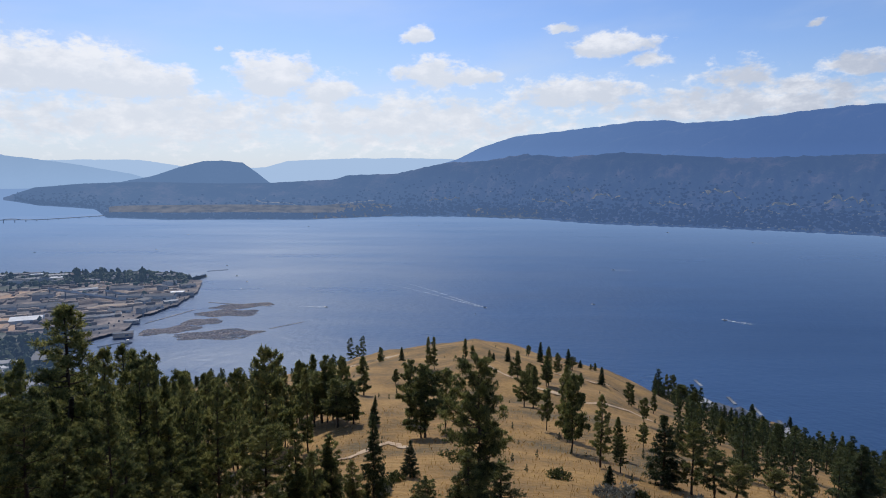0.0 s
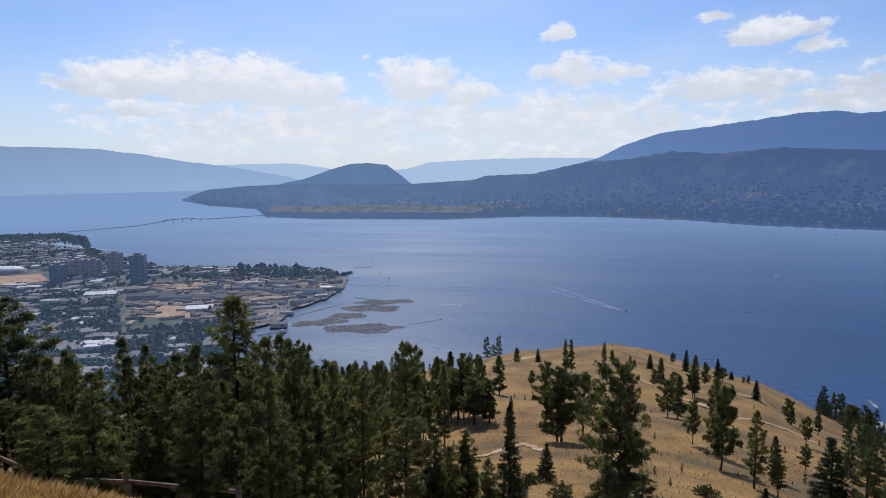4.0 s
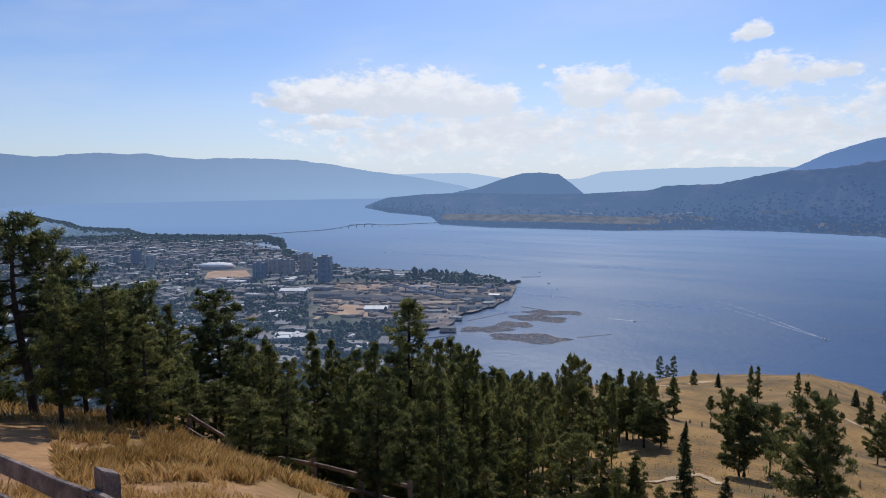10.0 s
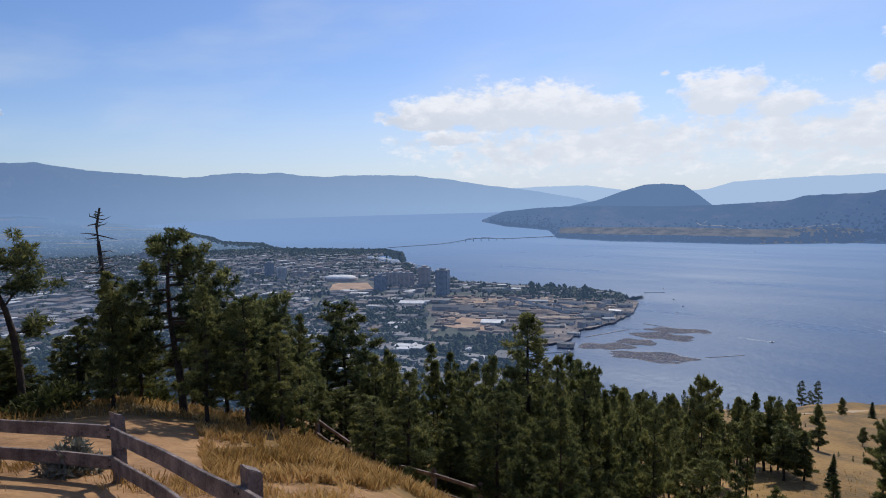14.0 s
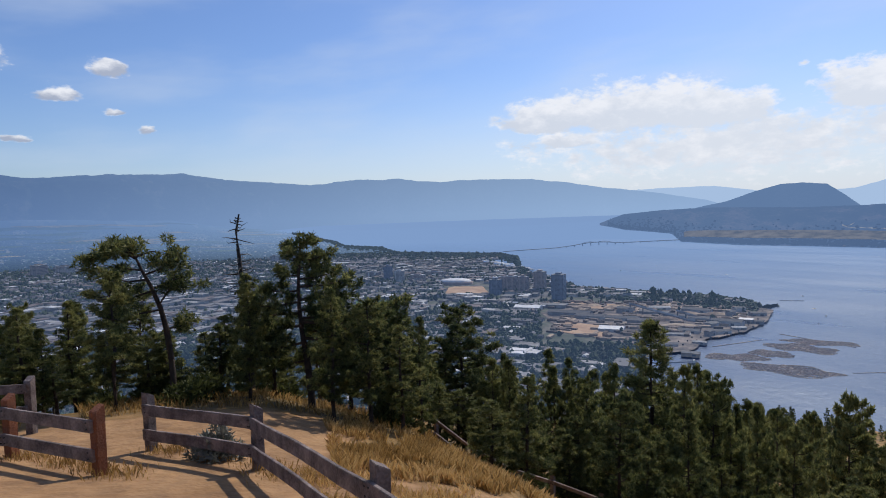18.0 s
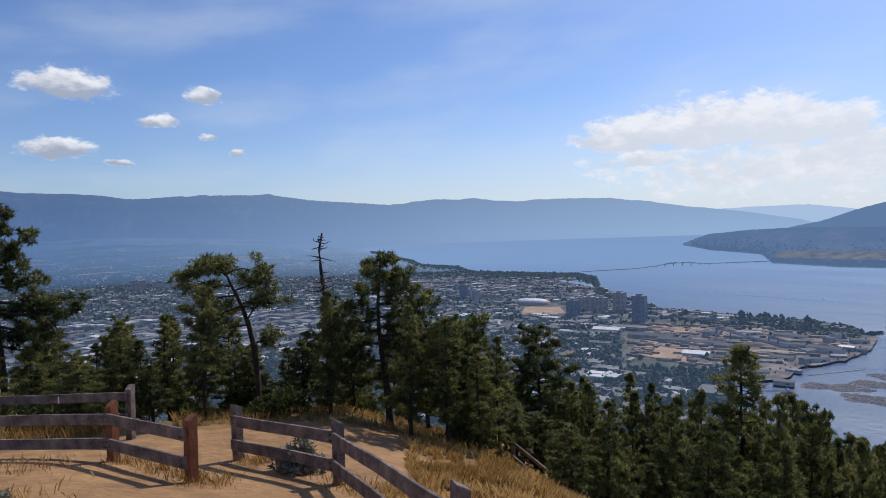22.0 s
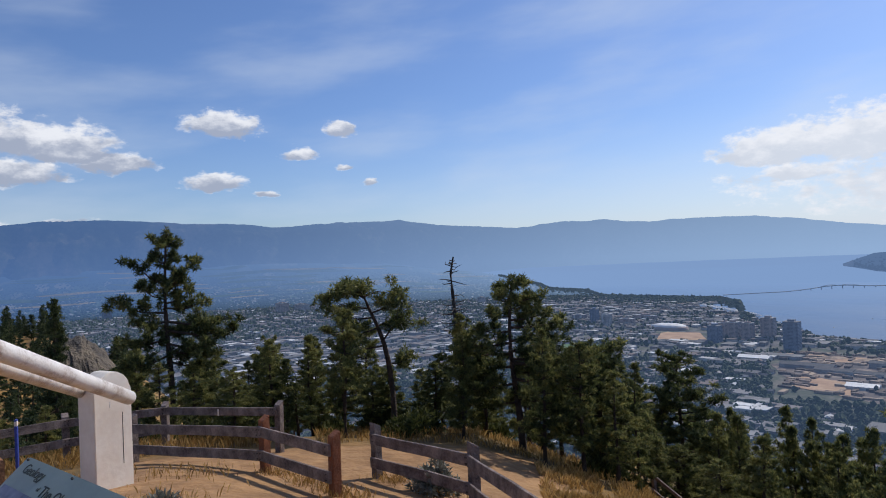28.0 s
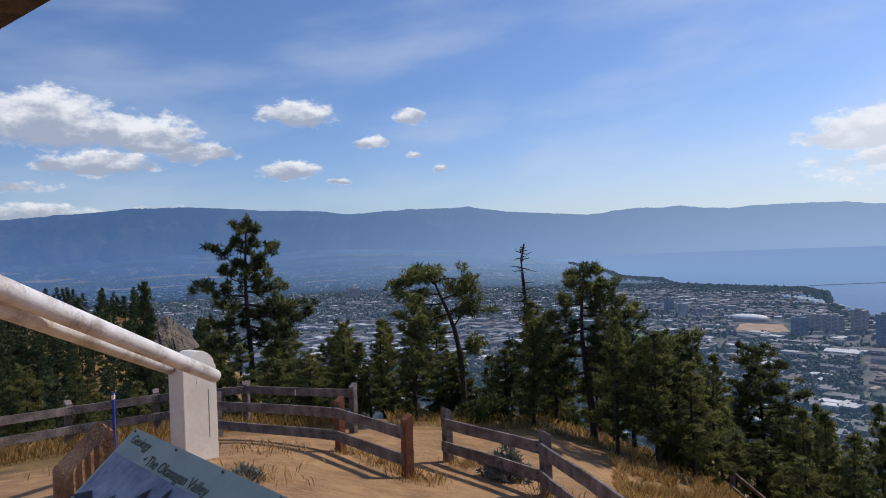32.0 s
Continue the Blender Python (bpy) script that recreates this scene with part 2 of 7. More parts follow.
def ground_mat():
    """Golden dry grass with green-grey patches; worn orange dirt where the attribute says so."""
    m = mat("dry_grass_ground", [(0.085, 0.06, 0.022), (0.205, 0.115, 0.031), (0.30, 0.175, 0.05)], 0.10, 0.95, 0.2, 1.3)
    nt = m.node_tree
    bsdf = nt.nodes["Principled BSDF"]
    grass = bsdf.inputs["Base Color"].links[0].from_socket
    at, tc = nt.nodes.new("ShaderNodeAttribute"), nt.nodes.new("ShaderNodeTexCoord")
    at.attribute_name = "bare"
    nz = nt.nodes.new("ShaderNodeTexNoise")
    nz.inputs["Scale"].default_value, nz.inputs["Detail"].default_value, nz.inputs["Roughness"].default_value = 1.1, 12, 0.72
    nt.links.new(tc.outputs["Object"], nz.inputs["Vector"])
    ramp = nt.nodes.new("ShaderNodeValToRGB")
    ramp.color_ramp.elements[0].position, ramp.color_ramp.elements[1].position = 0.3, 0.7
    ramp.color_ramp.elements[0].color, ramp.color_ramp.elements[1].color = (0.185, 0.092, 0.036, 1), (0.41, 0.235, 0.105, 1)
    nt.links.new(nz.outputs[0], ramp.inputs[0])
    edge = nt.nodes.new("ShaderNodeMath")
    edge.operation = "MULTIPLY_ADD"
    edge.inputs[1].default_value = 1.2
    nt.links.new(nz.outputs[0], edge.inputs[0])
    nt.links.new(at.outputs["Fac"], edge.inputs[2])
    lim = nt.nodes.new("ShaderNodeMapRange")
    lim.inputs[1].default_value, lim.inputs[2].default_value = 0.85, 1.25
    nt.links.new(edge.outputs[0], lim.inputs[0])
    mix = nt.nodes.new("ShaderNodeMix")
    mix.data_type = "RGBA"
    nt.links.new(lim.outputs[0], mix.inputs[0])
    nt.links.new(grass, mix.inputs[6])
    nt.links.new(ramp.outputs[0], mix.inputs[7])
    nt.links.new(mix.outputs[2], bsdf.inputs["Base Color"])
    return m


M_DRY = ground_mat()


FOREST = [(0.018, 0.028, 0.018), (0.045, 0.055, 0.03), (0.14, 0.12, 0.08)]
# last two values of each: strength and tint of its painted haze
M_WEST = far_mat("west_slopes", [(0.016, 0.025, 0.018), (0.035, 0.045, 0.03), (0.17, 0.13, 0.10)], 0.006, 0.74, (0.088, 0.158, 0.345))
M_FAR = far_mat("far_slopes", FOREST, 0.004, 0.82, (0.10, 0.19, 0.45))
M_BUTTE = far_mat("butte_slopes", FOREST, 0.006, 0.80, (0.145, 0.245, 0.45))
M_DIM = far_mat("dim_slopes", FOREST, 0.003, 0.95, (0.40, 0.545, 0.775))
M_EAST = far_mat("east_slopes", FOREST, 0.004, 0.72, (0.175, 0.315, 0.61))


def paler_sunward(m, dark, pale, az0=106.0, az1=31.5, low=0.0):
    """The painted-on haze grows paler from azimuth az0 towards the sun's side at az1, and paler again by low towards
    the foot of the range.
    """
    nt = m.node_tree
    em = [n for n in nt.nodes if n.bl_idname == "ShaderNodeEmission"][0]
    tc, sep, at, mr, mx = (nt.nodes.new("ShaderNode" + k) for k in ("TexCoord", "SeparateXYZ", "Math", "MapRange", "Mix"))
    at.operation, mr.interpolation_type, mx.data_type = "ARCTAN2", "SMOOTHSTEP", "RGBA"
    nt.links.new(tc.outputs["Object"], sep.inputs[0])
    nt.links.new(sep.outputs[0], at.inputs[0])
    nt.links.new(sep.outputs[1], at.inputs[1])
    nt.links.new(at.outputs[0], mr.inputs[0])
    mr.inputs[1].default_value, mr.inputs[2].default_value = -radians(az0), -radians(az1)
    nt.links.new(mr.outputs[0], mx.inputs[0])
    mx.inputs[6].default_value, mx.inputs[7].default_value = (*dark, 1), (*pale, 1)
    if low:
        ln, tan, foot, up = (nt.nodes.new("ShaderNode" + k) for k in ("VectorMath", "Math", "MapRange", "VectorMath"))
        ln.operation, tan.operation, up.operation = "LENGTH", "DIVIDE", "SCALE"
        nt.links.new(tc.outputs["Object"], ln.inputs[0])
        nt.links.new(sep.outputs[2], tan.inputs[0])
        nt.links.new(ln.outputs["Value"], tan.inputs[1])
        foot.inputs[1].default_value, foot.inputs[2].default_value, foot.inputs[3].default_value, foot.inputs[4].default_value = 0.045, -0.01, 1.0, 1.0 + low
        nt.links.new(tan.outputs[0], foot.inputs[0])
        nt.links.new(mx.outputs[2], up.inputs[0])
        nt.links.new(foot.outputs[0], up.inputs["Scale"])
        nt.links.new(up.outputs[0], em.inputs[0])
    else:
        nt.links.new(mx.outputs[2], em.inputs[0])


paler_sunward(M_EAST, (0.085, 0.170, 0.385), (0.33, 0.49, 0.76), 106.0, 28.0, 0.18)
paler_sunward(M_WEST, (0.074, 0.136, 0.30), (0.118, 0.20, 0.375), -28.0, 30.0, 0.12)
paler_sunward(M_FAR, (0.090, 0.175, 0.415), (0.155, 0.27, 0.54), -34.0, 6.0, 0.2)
M_CITY = mat("city_ground", [(0.03, 0.045, 0.02), (0.065, 0.075, 0.045), (0.15, 0.135, 0.105)], 0.02, 0.95, 0.0, 0.11)
M_FIELD = field_mat()
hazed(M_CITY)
M_BARK = mat("bark", [(0.028, 0.02, 0.015), (0.075, 0.05, 0.034)], 6, 0.95, 0.8)
M_WOOD = mat("weathered_wood", [(0.07, 0.052, 0.046), (0.165, 0.126, 0.112), (0.27, 0.212, 0.188)], 3, 0.85, 0.4)
M_RED = mat("red_stained_wood", [(0.16, 0.05, 0.02), (0.28, 0.09, 0.03)], 3, 0.75, 0.4)
M_WHITE = mat("white_paint", [(0.74, 0.64, 0.54), (0.86, 0.79, 0.69)], 1.2, 0.5, 0.03)


def water_mat():
    m = bpy.data.materials.new("lake_water")
    m.use_nodes = True
    nt = m.node_tree
    b = nt.nodes["Principled BSDF"]
    b.inputs["Base Color"].default_value = (0.024, 0.064, 0.150, 1)
    b.inputs["Roughness"].default_value = 0.45
    b.inputs["IOR"].default_value = 1.36
    b.inputs["Specular Tint"].default_value = (0.68, 0.87, 1.0, 1)
    tc, nz, bp = nt.nodes.new("ShaderNodeTexCoord"), nt.nodes.new("ShaderNodeTexNoise"), nt.nodes.new("ShaderNodeBump")
    nz.inputs["Scale"].default_value, nz.inputs["Detail"].default_value = 0.09, 6
    bp.inputs["Strength"].default_value, bp.inputs["Distance"].default_value = 0.6, 1.5
    nt.links.new(tc.outputs["Object"], nz.inputs["Vector"])
    nt.links.new(nz.outputs["Fac"], bp.inputs["Height"])
    nt.links.new(bp.outputs[0], b.inputs["Normal"])
    # wind lanes: rougher and smoother stretches of water
    mp, lane, mr = nt.nodes.new("ShaderNodeMapping"), nt.nodes.new("ShaderNodeTexNoise"), nt.nodes.new("ShaderNodeMapRange")
    mp.inputs["Rotation"].default_value, mp.inputs["Scale"].default_value = (0, 0, 0.35), (0.0016, 0.0065, 0.01)
    lane.inputs["Scale"].default_value, lane.inputs["Detail"].default_value = 1.0, 7
    mr.inputs[1].default_value, mr.inputs[2].default_value, mr.inputs[3].default_value, mr.inputs[4].default_value = 0.3, 0.7, 0.25, 0.42
    nt.links.new(tc.outputs["Object"], mp.inputs[0])
    nt.links.new(mp.outputs[0], lane.inputs["Vector"])
    nt.links.new(lane.outputs["Fac"], mr.inputs[0])
    nt.links.new(mr.outputs[0], b.inputs["Roughness"])
    # haze painted into the far water: pale blue emission that grows with distance
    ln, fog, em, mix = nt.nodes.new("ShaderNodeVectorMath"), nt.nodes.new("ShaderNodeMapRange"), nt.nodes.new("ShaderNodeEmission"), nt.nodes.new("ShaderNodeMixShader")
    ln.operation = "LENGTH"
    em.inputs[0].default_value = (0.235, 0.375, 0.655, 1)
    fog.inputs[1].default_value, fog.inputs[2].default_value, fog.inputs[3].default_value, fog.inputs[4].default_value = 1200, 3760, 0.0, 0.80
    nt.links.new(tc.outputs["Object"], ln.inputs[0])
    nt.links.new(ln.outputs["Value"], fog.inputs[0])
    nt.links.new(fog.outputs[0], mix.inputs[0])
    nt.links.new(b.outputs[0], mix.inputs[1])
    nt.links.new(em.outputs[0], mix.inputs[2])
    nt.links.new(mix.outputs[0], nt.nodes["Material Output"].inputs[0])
    return m


M_WATER = water_mat()
# far reach: haze painted over the water as an even pale blue glow
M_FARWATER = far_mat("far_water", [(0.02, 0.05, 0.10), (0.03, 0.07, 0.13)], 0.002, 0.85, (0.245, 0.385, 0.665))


# ---- mesh helpers ----
def mesh_of(name, verts, faces, material, flat=False):
    me = bpy.data.meshes.new(name)
    me.from_pydata([tuple(v) for v in verts], [], faces)
    me.materials.append(material)
    if not flat:
        me.polygons.foreach_set("use_smooth", [True] * len(me.polygons))
    me.update()
    return me


def grid_mesh(name, rows, material, wrap=False):
    """A sheet from rows of points."""
    n = len(rows[0])
    verts = [v for r in rows for v in r]
    faces = []
    for i in range(len(rows) - 1):
        for j in range(n if wrap else n - 1):
            k = (j + 1) % n
            faces.append((i * n + j, i * n + k, (i + 1) * n + k, (i + 1) * n + j))
    return mesh_of(name, verts, faces, material)


def part(name, bm, material, parent=None, label=""):
    me = bpy.data.meshes.new(name)
    bm.to_mesh(me)
    bm.free()
    me.materials.append(material)
    ob = new(name, me)
    if parent:
        ob.parent = parent
    if label:
        ob["label"] = label
    return ob


def box_bm(sx, sy, sz, bevel=0.0, m=None, bm=None):
    bm = bm or bmesh.new()
    r = bmesh.ops.create_cube(bm, size=1, matrix=(m or Matrix()) @ Matrix.Diagonal((sx, sy, sz, 1)))
    if bevel:
        bmesh.ops.bevel(bm, geom=list({e for v in r["verts"] for e in v.link_edges}), offset=bevel, segments=2, affect="EDGES")
    return bm


def thing(name, at, label, category, group="", rz=0.0, kind=""):
    e = new(name)
    e.matrix_world = Matrix.Translation(at) @ Matrix.Rotation(rz, 4, "Z")
    return tagged(e, label, category, group, kind)


# ---- the lookout hill ----
RADII = (0, 3, 7, 12, 16, 20, 26, 36, 60, 110, 200, 260, 350, 600, 900)
HILL = (
    (-180, (-1.62, -1.6, -1.6, -1.6, -1.7, -1.9, -2.2, -3, -6, -20, -50, -70, -100, -180, -260)),
    (-60, (-1.62, -2.0, -4.2, -7.2, -9.6, -12, -15, -19.5, -29, -48, -84, -109, -147, -246, -300)),
    (-36, (-1.62, -2.2, -4.7, -7.6, -10, -12.4, -15.6, -20, -28, -47, -82, -107, -143, -242, -300)),
    (-25, (-1.62, -2.2, -4.7, -7.6, -10, -12.4, -15.6, -20, -28, -44, -77, -100, -134, -214, -290)),
    (-15, (-1.62, -2.2, -4.7, -7.6, -10, -12.3, -15.4, -19.6, -27.3, -41, -62, -80, -118, -190, -320)),
    (-3, (-1.62, -2.2, -4.7, -7.6, -10, -12.3, -15.4, -19.4, -26.4, -40, -56, -68, -115, -185, -320)),
    (8, (-1.62, -2.2, -4.7, -7.6, -10, -12.4, -15.6, -19.8, -27.4, -39, -60, -76, -118, -185, -320)),
    (20, (-1.62, -2.2, -4.7, -7.4, -9.8, -12.4, -15.6, -20, -28.6, -45, -75, -95, -124, -190, -320)),
    (38, (-1.62, -2.2, -4.5, -6.2, -8.0, -10.4, -13.0, -16.4, -26, -45, -78, -98, -128, -205, -320)),
    (45, (-1.62, -2.9, -4.0, -5.3, -7.0, -9.6, -12.0, -15.4, -25, -44, -79, -99, -129, -210, -262)),
    (52, (-1.62, -2.9, -3.75, -4.9, -6.0, -7.2, -8.9, -12.4, -23, -43, -79, -100, -130, -215, -262)),
    (66, (-1.62, -2.6, -3.6, -4.4, -4.9, -5.5, -7.2, -11.2, -22, -42, -79, -102, -133, -220, -262)),
    (80, (-1.62, -1.9, -3.2, -4.05, -4.5, -5.2, -7.0, -11, -22, -42, -74, -95, -128, -220, -262)),
    (93, (-1.62, -1.7, -2.7, -3.55, -4.3, -4.9, -6.2, -10.6, -22, -32, -34, -38, -70, -190, -262)),
    (99, (-1.62, -1.7, -2.6, -3.5, -4.3, -4.9, -6.2, -10.6, -22, -30, -25, -20, -36, -150, -262)),
    (115, (-1.62, -1.7, -2.4, -3.4, -4.2, -4.9, -6.2, -10, -20, -26, -20, -16, -36, -150, -262)),
    (140, (-1.62, -1.6, -1.9, -2.4, -2.9, -3.4, -4.2, -6, -12, -26, -40, -50, -80, -170, -262)),
    (180, (-1.62, -1.6, -1.6, -1.6, -1.7, -1.9, -2.2, -3, -6, -20, -50, -70, -100, -180, -260)),
)


def hill(az, r):
    """Height of the hill against the eye."""
    az = (az + 180) % 360 - 180
    prof = [(a, smooth(list(zip(RADII, hs)), r)) for a, hs in HILL]
    h = smooth(prof, az)
    x, y = -math.sin(radians(az)) * r, math.cos(radians(az)) * r
    h += noise.noise((x * 0.25, y * 0.25, 0)) * min(0.10, r * 0.006) + noise.noise((x * 0.05, y * 0.05, 3)) * min(2.5, max(0, r - 20) * 0.02)
    return h


def on_hill(az, r, up=0.0):
    a = radians(az)
    return Vector((-math.sin(a) * r, math.cos(a) * r, EYE + hill(az, r) + up))


def build_hill():
    rs = [0.0] + [0.6 * 1.062 ** i for i in range(123)]
    rs = [r for r in rs if r < 900] + [900]
    azs = [-180 + i * 1.0 for i in range(360)]
    rows = [[on_hill(a, r) for a in azs] for r in rs]
    me = grid_mesh("ground", rows, M_DRY, wrap=True)
    bare = me.attributes.new("bare", "FLOAT", "POINT")
    values = []
    for r in rs:
        for a in azs:
            worn = smooth([(55, 0.0), (62, 1.0), (130, 1.0), (140, 0.5)], a) * smooth([(15.5, 1.0), (18.5, 0.0)], r)
            if a > 95:
                worn *= smooth([(14, 1.0), (16, 0.25)], r)
            worn = max(worn, 0.75 * smooth([(36, 0.0), (42, 1.0)], a) * smooth([(9.8, 1.0), (11.6, 0.0)], r) * (a < 90))
            values.append(max(worn, 0.8 * smooth([(2.5, 1.0), (4.5, 0.0)], r)))
    bare.data.foreach_set("value", values)
    ob = new("ground", me)
    tagged(ob, "dry golden grass and bare dirt on the lookout hill", "ground", kind="structure")


build_hill()


# ---- the lake and the land round it ----
def build_lake():
    rows = []
    for d in [500 * 1.09 ** i for i in range(52)]:
        rows.append([place(a, min(d, 40000), LAKE - EYE) for a in range(-180, 180, 4)])
    far = rows[25:]
    rows = rows[:26]
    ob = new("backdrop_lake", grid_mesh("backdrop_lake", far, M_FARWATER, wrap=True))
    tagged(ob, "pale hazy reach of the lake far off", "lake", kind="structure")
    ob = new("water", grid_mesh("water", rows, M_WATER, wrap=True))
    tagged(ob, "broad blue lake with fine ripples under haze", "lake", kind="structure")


build_lake()
SHORE_E = LAKE - EYE


SLOPES = {}


def ridge(name, crest, near, far, foot, material, label, rough=0.05, back=True, steps=26, dz=0.2, freq=1.0, folds=0.0):
    """A range of hills: crest is (azimuth, elevation) stations; near and far are the distances of foot and crest, as stations too."""
    a0, a1 = crest[0][0], crest[-1][0]
    n = int((a1 - a0) / dz)
    azs = [a0 + (a1 - a0) * i / n for i in range(n + 1)]
    rows = []

    def depth(a):
        return (smooth(near, a) if isinstance(near, list) else near), (smooth(far, a) if isinstance(far, list) else far)

    def height(a, f):
        top = depth(a)[1] * math.tan(radians(smooth(crest, a)))
        k = min(f, 1.0)
        e = foot + (top - foot) * k ** 0.85
        e += noise.fractal((a * 0.6 * freq, f * 5 * freq, len(name)), 1.0, 2.0, 5) * rough * abs(top - foot) * (0.25 + math.sin(math.pi * min(k, 0.92)))
        e += 0.00055 * depth(a)[1] * noise.fractal((a * 4.0, len(name), 2.0), 1.0, 2.0, 4) * k
        if folds:
            e += (0.45 - abs(noise.fractal((a * 0.35 * freq + f * 1.1, f * 1.3, 7.0), 1.0, 2.0, 4)) * 1.6) * folds * abs(top - foot) * math.sin(math.pi * min(k, 1.0)) ** 1.2
        if f > 1:
            e -= (f - 1) * 3 * (top - foot)
        return max(e, foot - 4)

    for s in range(steps + (4 if back else 0)):
        f = s / (steps - 1)
        row = []
        for a in azs:
            d0, d1 = depth(a)
            row.append(place(a, d0 + (d1 - d0) * f, height(a, f)))
        rows.append(row)
    SLOPES[name] = lambda a, d: height(a, max(0.0, d - depth(a)[0]) / (depth(a)[1] - depth(a)[0]))
    ob = new(name, grid_mesh(name, rows, material))
    tagged(ob, label, "hills", kind="structure")
    return ob


W_SHORE = [(-48, 2950), (-35, 2986), (-20.4, 3073), (-13.9, 3130), (-8.4, 3400), (-0.8, 3580), (4.8, 3600), (12.3, 3400), (23.4, 3598), (28.0, 3900), (28.8, 4900), (32.6, 5688), (34.8, 7060)]
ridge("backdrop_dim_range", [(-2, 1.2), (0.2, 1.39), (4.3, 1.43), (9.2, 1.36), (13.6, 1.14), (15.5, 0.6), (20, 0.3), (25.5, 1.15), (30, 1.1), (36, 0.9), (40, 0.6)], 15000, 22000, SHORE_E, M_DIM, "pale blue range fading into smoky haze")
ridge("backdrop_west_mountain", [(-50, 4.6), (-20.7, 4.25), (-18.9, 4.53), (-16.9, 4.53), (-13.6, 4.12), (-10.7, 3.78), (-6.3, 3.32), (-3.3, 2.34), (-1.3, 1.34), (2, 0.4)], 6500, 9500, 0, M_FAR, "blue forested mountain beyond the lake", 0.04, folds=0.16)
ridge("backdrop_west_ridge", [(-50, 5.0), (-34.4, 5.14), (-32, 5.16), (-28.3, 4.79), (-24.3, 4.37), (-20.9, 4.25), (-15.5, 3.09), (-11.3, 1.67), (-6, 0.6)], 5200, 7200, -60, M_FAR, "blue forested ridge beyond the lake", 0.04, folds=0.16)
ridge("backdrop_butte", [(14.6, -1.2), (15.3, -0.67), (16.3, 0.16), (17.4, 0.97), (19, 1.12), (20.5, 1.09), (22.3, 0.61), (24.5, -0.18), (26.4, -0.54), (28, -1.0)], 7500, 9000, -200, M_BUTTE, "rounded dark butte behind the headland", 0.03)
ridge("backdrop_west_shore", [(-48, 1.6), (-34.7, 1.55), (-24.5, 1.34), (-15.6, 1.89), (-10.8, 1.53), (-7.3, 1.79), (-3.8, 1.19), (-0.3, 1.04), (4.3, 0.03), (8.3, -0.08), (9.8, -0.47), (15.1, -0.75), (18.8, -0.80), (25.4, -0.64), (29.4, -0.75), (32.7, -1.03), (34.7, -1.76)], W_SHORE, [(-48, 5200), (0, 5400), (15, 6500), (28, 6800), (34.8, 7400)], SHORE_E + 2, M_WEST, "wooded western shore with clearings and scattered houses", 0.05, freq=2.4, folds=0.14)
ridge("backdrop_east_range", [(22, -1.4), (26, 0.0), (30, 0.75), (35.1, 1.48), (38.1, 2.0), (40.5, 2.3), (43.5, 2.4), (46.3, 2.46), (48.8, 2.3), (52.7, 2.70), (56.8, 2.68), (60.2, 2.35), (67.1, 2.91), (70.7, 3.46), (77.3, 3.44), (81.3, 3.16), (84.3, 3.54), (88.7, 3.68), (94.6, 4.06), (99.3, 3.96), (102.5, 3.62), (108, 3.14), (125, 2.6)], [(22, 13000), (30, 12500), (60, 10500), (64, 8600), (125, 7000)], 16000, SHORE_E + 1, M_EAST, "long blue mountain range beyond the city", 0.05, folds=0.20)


C_FAR = [(20.0, 1600), (21.6, 1548), (22.6, 1600), (25.5, 1680), (31.2, 1730), (36.8, 1830), (37.8, 1960), (41.5, 2345), (41.85, 2380), (41.95, 2840), (43.5, 3090), (46.0, 3140), (48.1, 3190), (51.2, 3310), (53.2, 3450), (54.2, 3900), (57.5, 4200), (58.2, 4750), (59.7, 5500), (62.5, 7500), (64.6, 9500), (140, 9500)]
C_NEAR = [(20.0, 1600), (21.6, 1545), (21.9, 1440), (22.6, 1316), (25.0, 1232), (27.2, 1165), (28.6, 1112), (30.3, 1055), (30.9, 1000), (31.4, 700), (140, 700)]


# the marina's bay, cut into the shore: azimuth, nearer and farther edge
BAY = [(41.8, 2360, 2800), (42.6, 2420, 2800), (43.6, 2520, 2800), (44.6, 2640, 2790), (45.6, 2770, 2780)]


def in_bay(az, d):
    return BAY[0][0] < az < BAY[-1][0] and smooth([q[:2] for q in BAY], az) < d < smooth([(q[0], q[2]) for q in BAY], az)


def land_e(az, d):
    """Height of the flat land against the eye: it climbs gently away from the lake."""
    rise = 215 * smooth([(64.5, 0.0), (72, 0.75), (82, 1.0)], az) * (max(0, d - 4200) / 5300) ** 1.7
    return SHORE_E + 3.0 + 0.006 * max(0, d - 900) * smooth([(55, 0), (80, 1)], az) + rise


def build_city_ground():
    azs = [20 + i * 0.25 for i in range(481)]

    def sheet(name, lo, hi, steps, material, label):
        rows = []
        for s in range(steps + 1):
            row = []
            for a in azs:
                d0, d1 = smooth(C_NEAR, a), smooth(C_FAR, a)
                c0, c1 = max(d0, min(lo, d1)), max(min(d1, hi), d0)
                c1 = max(c1, c0 + 0.5)
                d = c0 * (c1 / c0) ** (s / steps)
                if a < 62 and 700 < d < 3380:
                    d *= 1 + (0.028 if a < 41 else 0.012) * noise.noise((a * 2.9, s * 0.2, 4)) + 0.008 * noise.noise((a * 0.8, s * 0.2, 9))
                shore = (s == 0 and c0 == d0) or (s == steps and c1 == d1)
                row.append(place(a, d, SHORE_E - 3 if shore or c1 < c0 + 1 else land_e(a, d)))
            rows.append(row)
        ob = new(name, grid_mesh(name, rows, material))
        tagged(ob, label, "ground", kind="structure")

    sheet("city_ground", 0, 3400, 44, M_CITY, "flat city land with streets and leafy blocks")
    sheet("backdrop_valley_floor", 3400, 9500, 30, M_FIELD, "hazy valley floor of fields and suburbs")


build_city_ground()


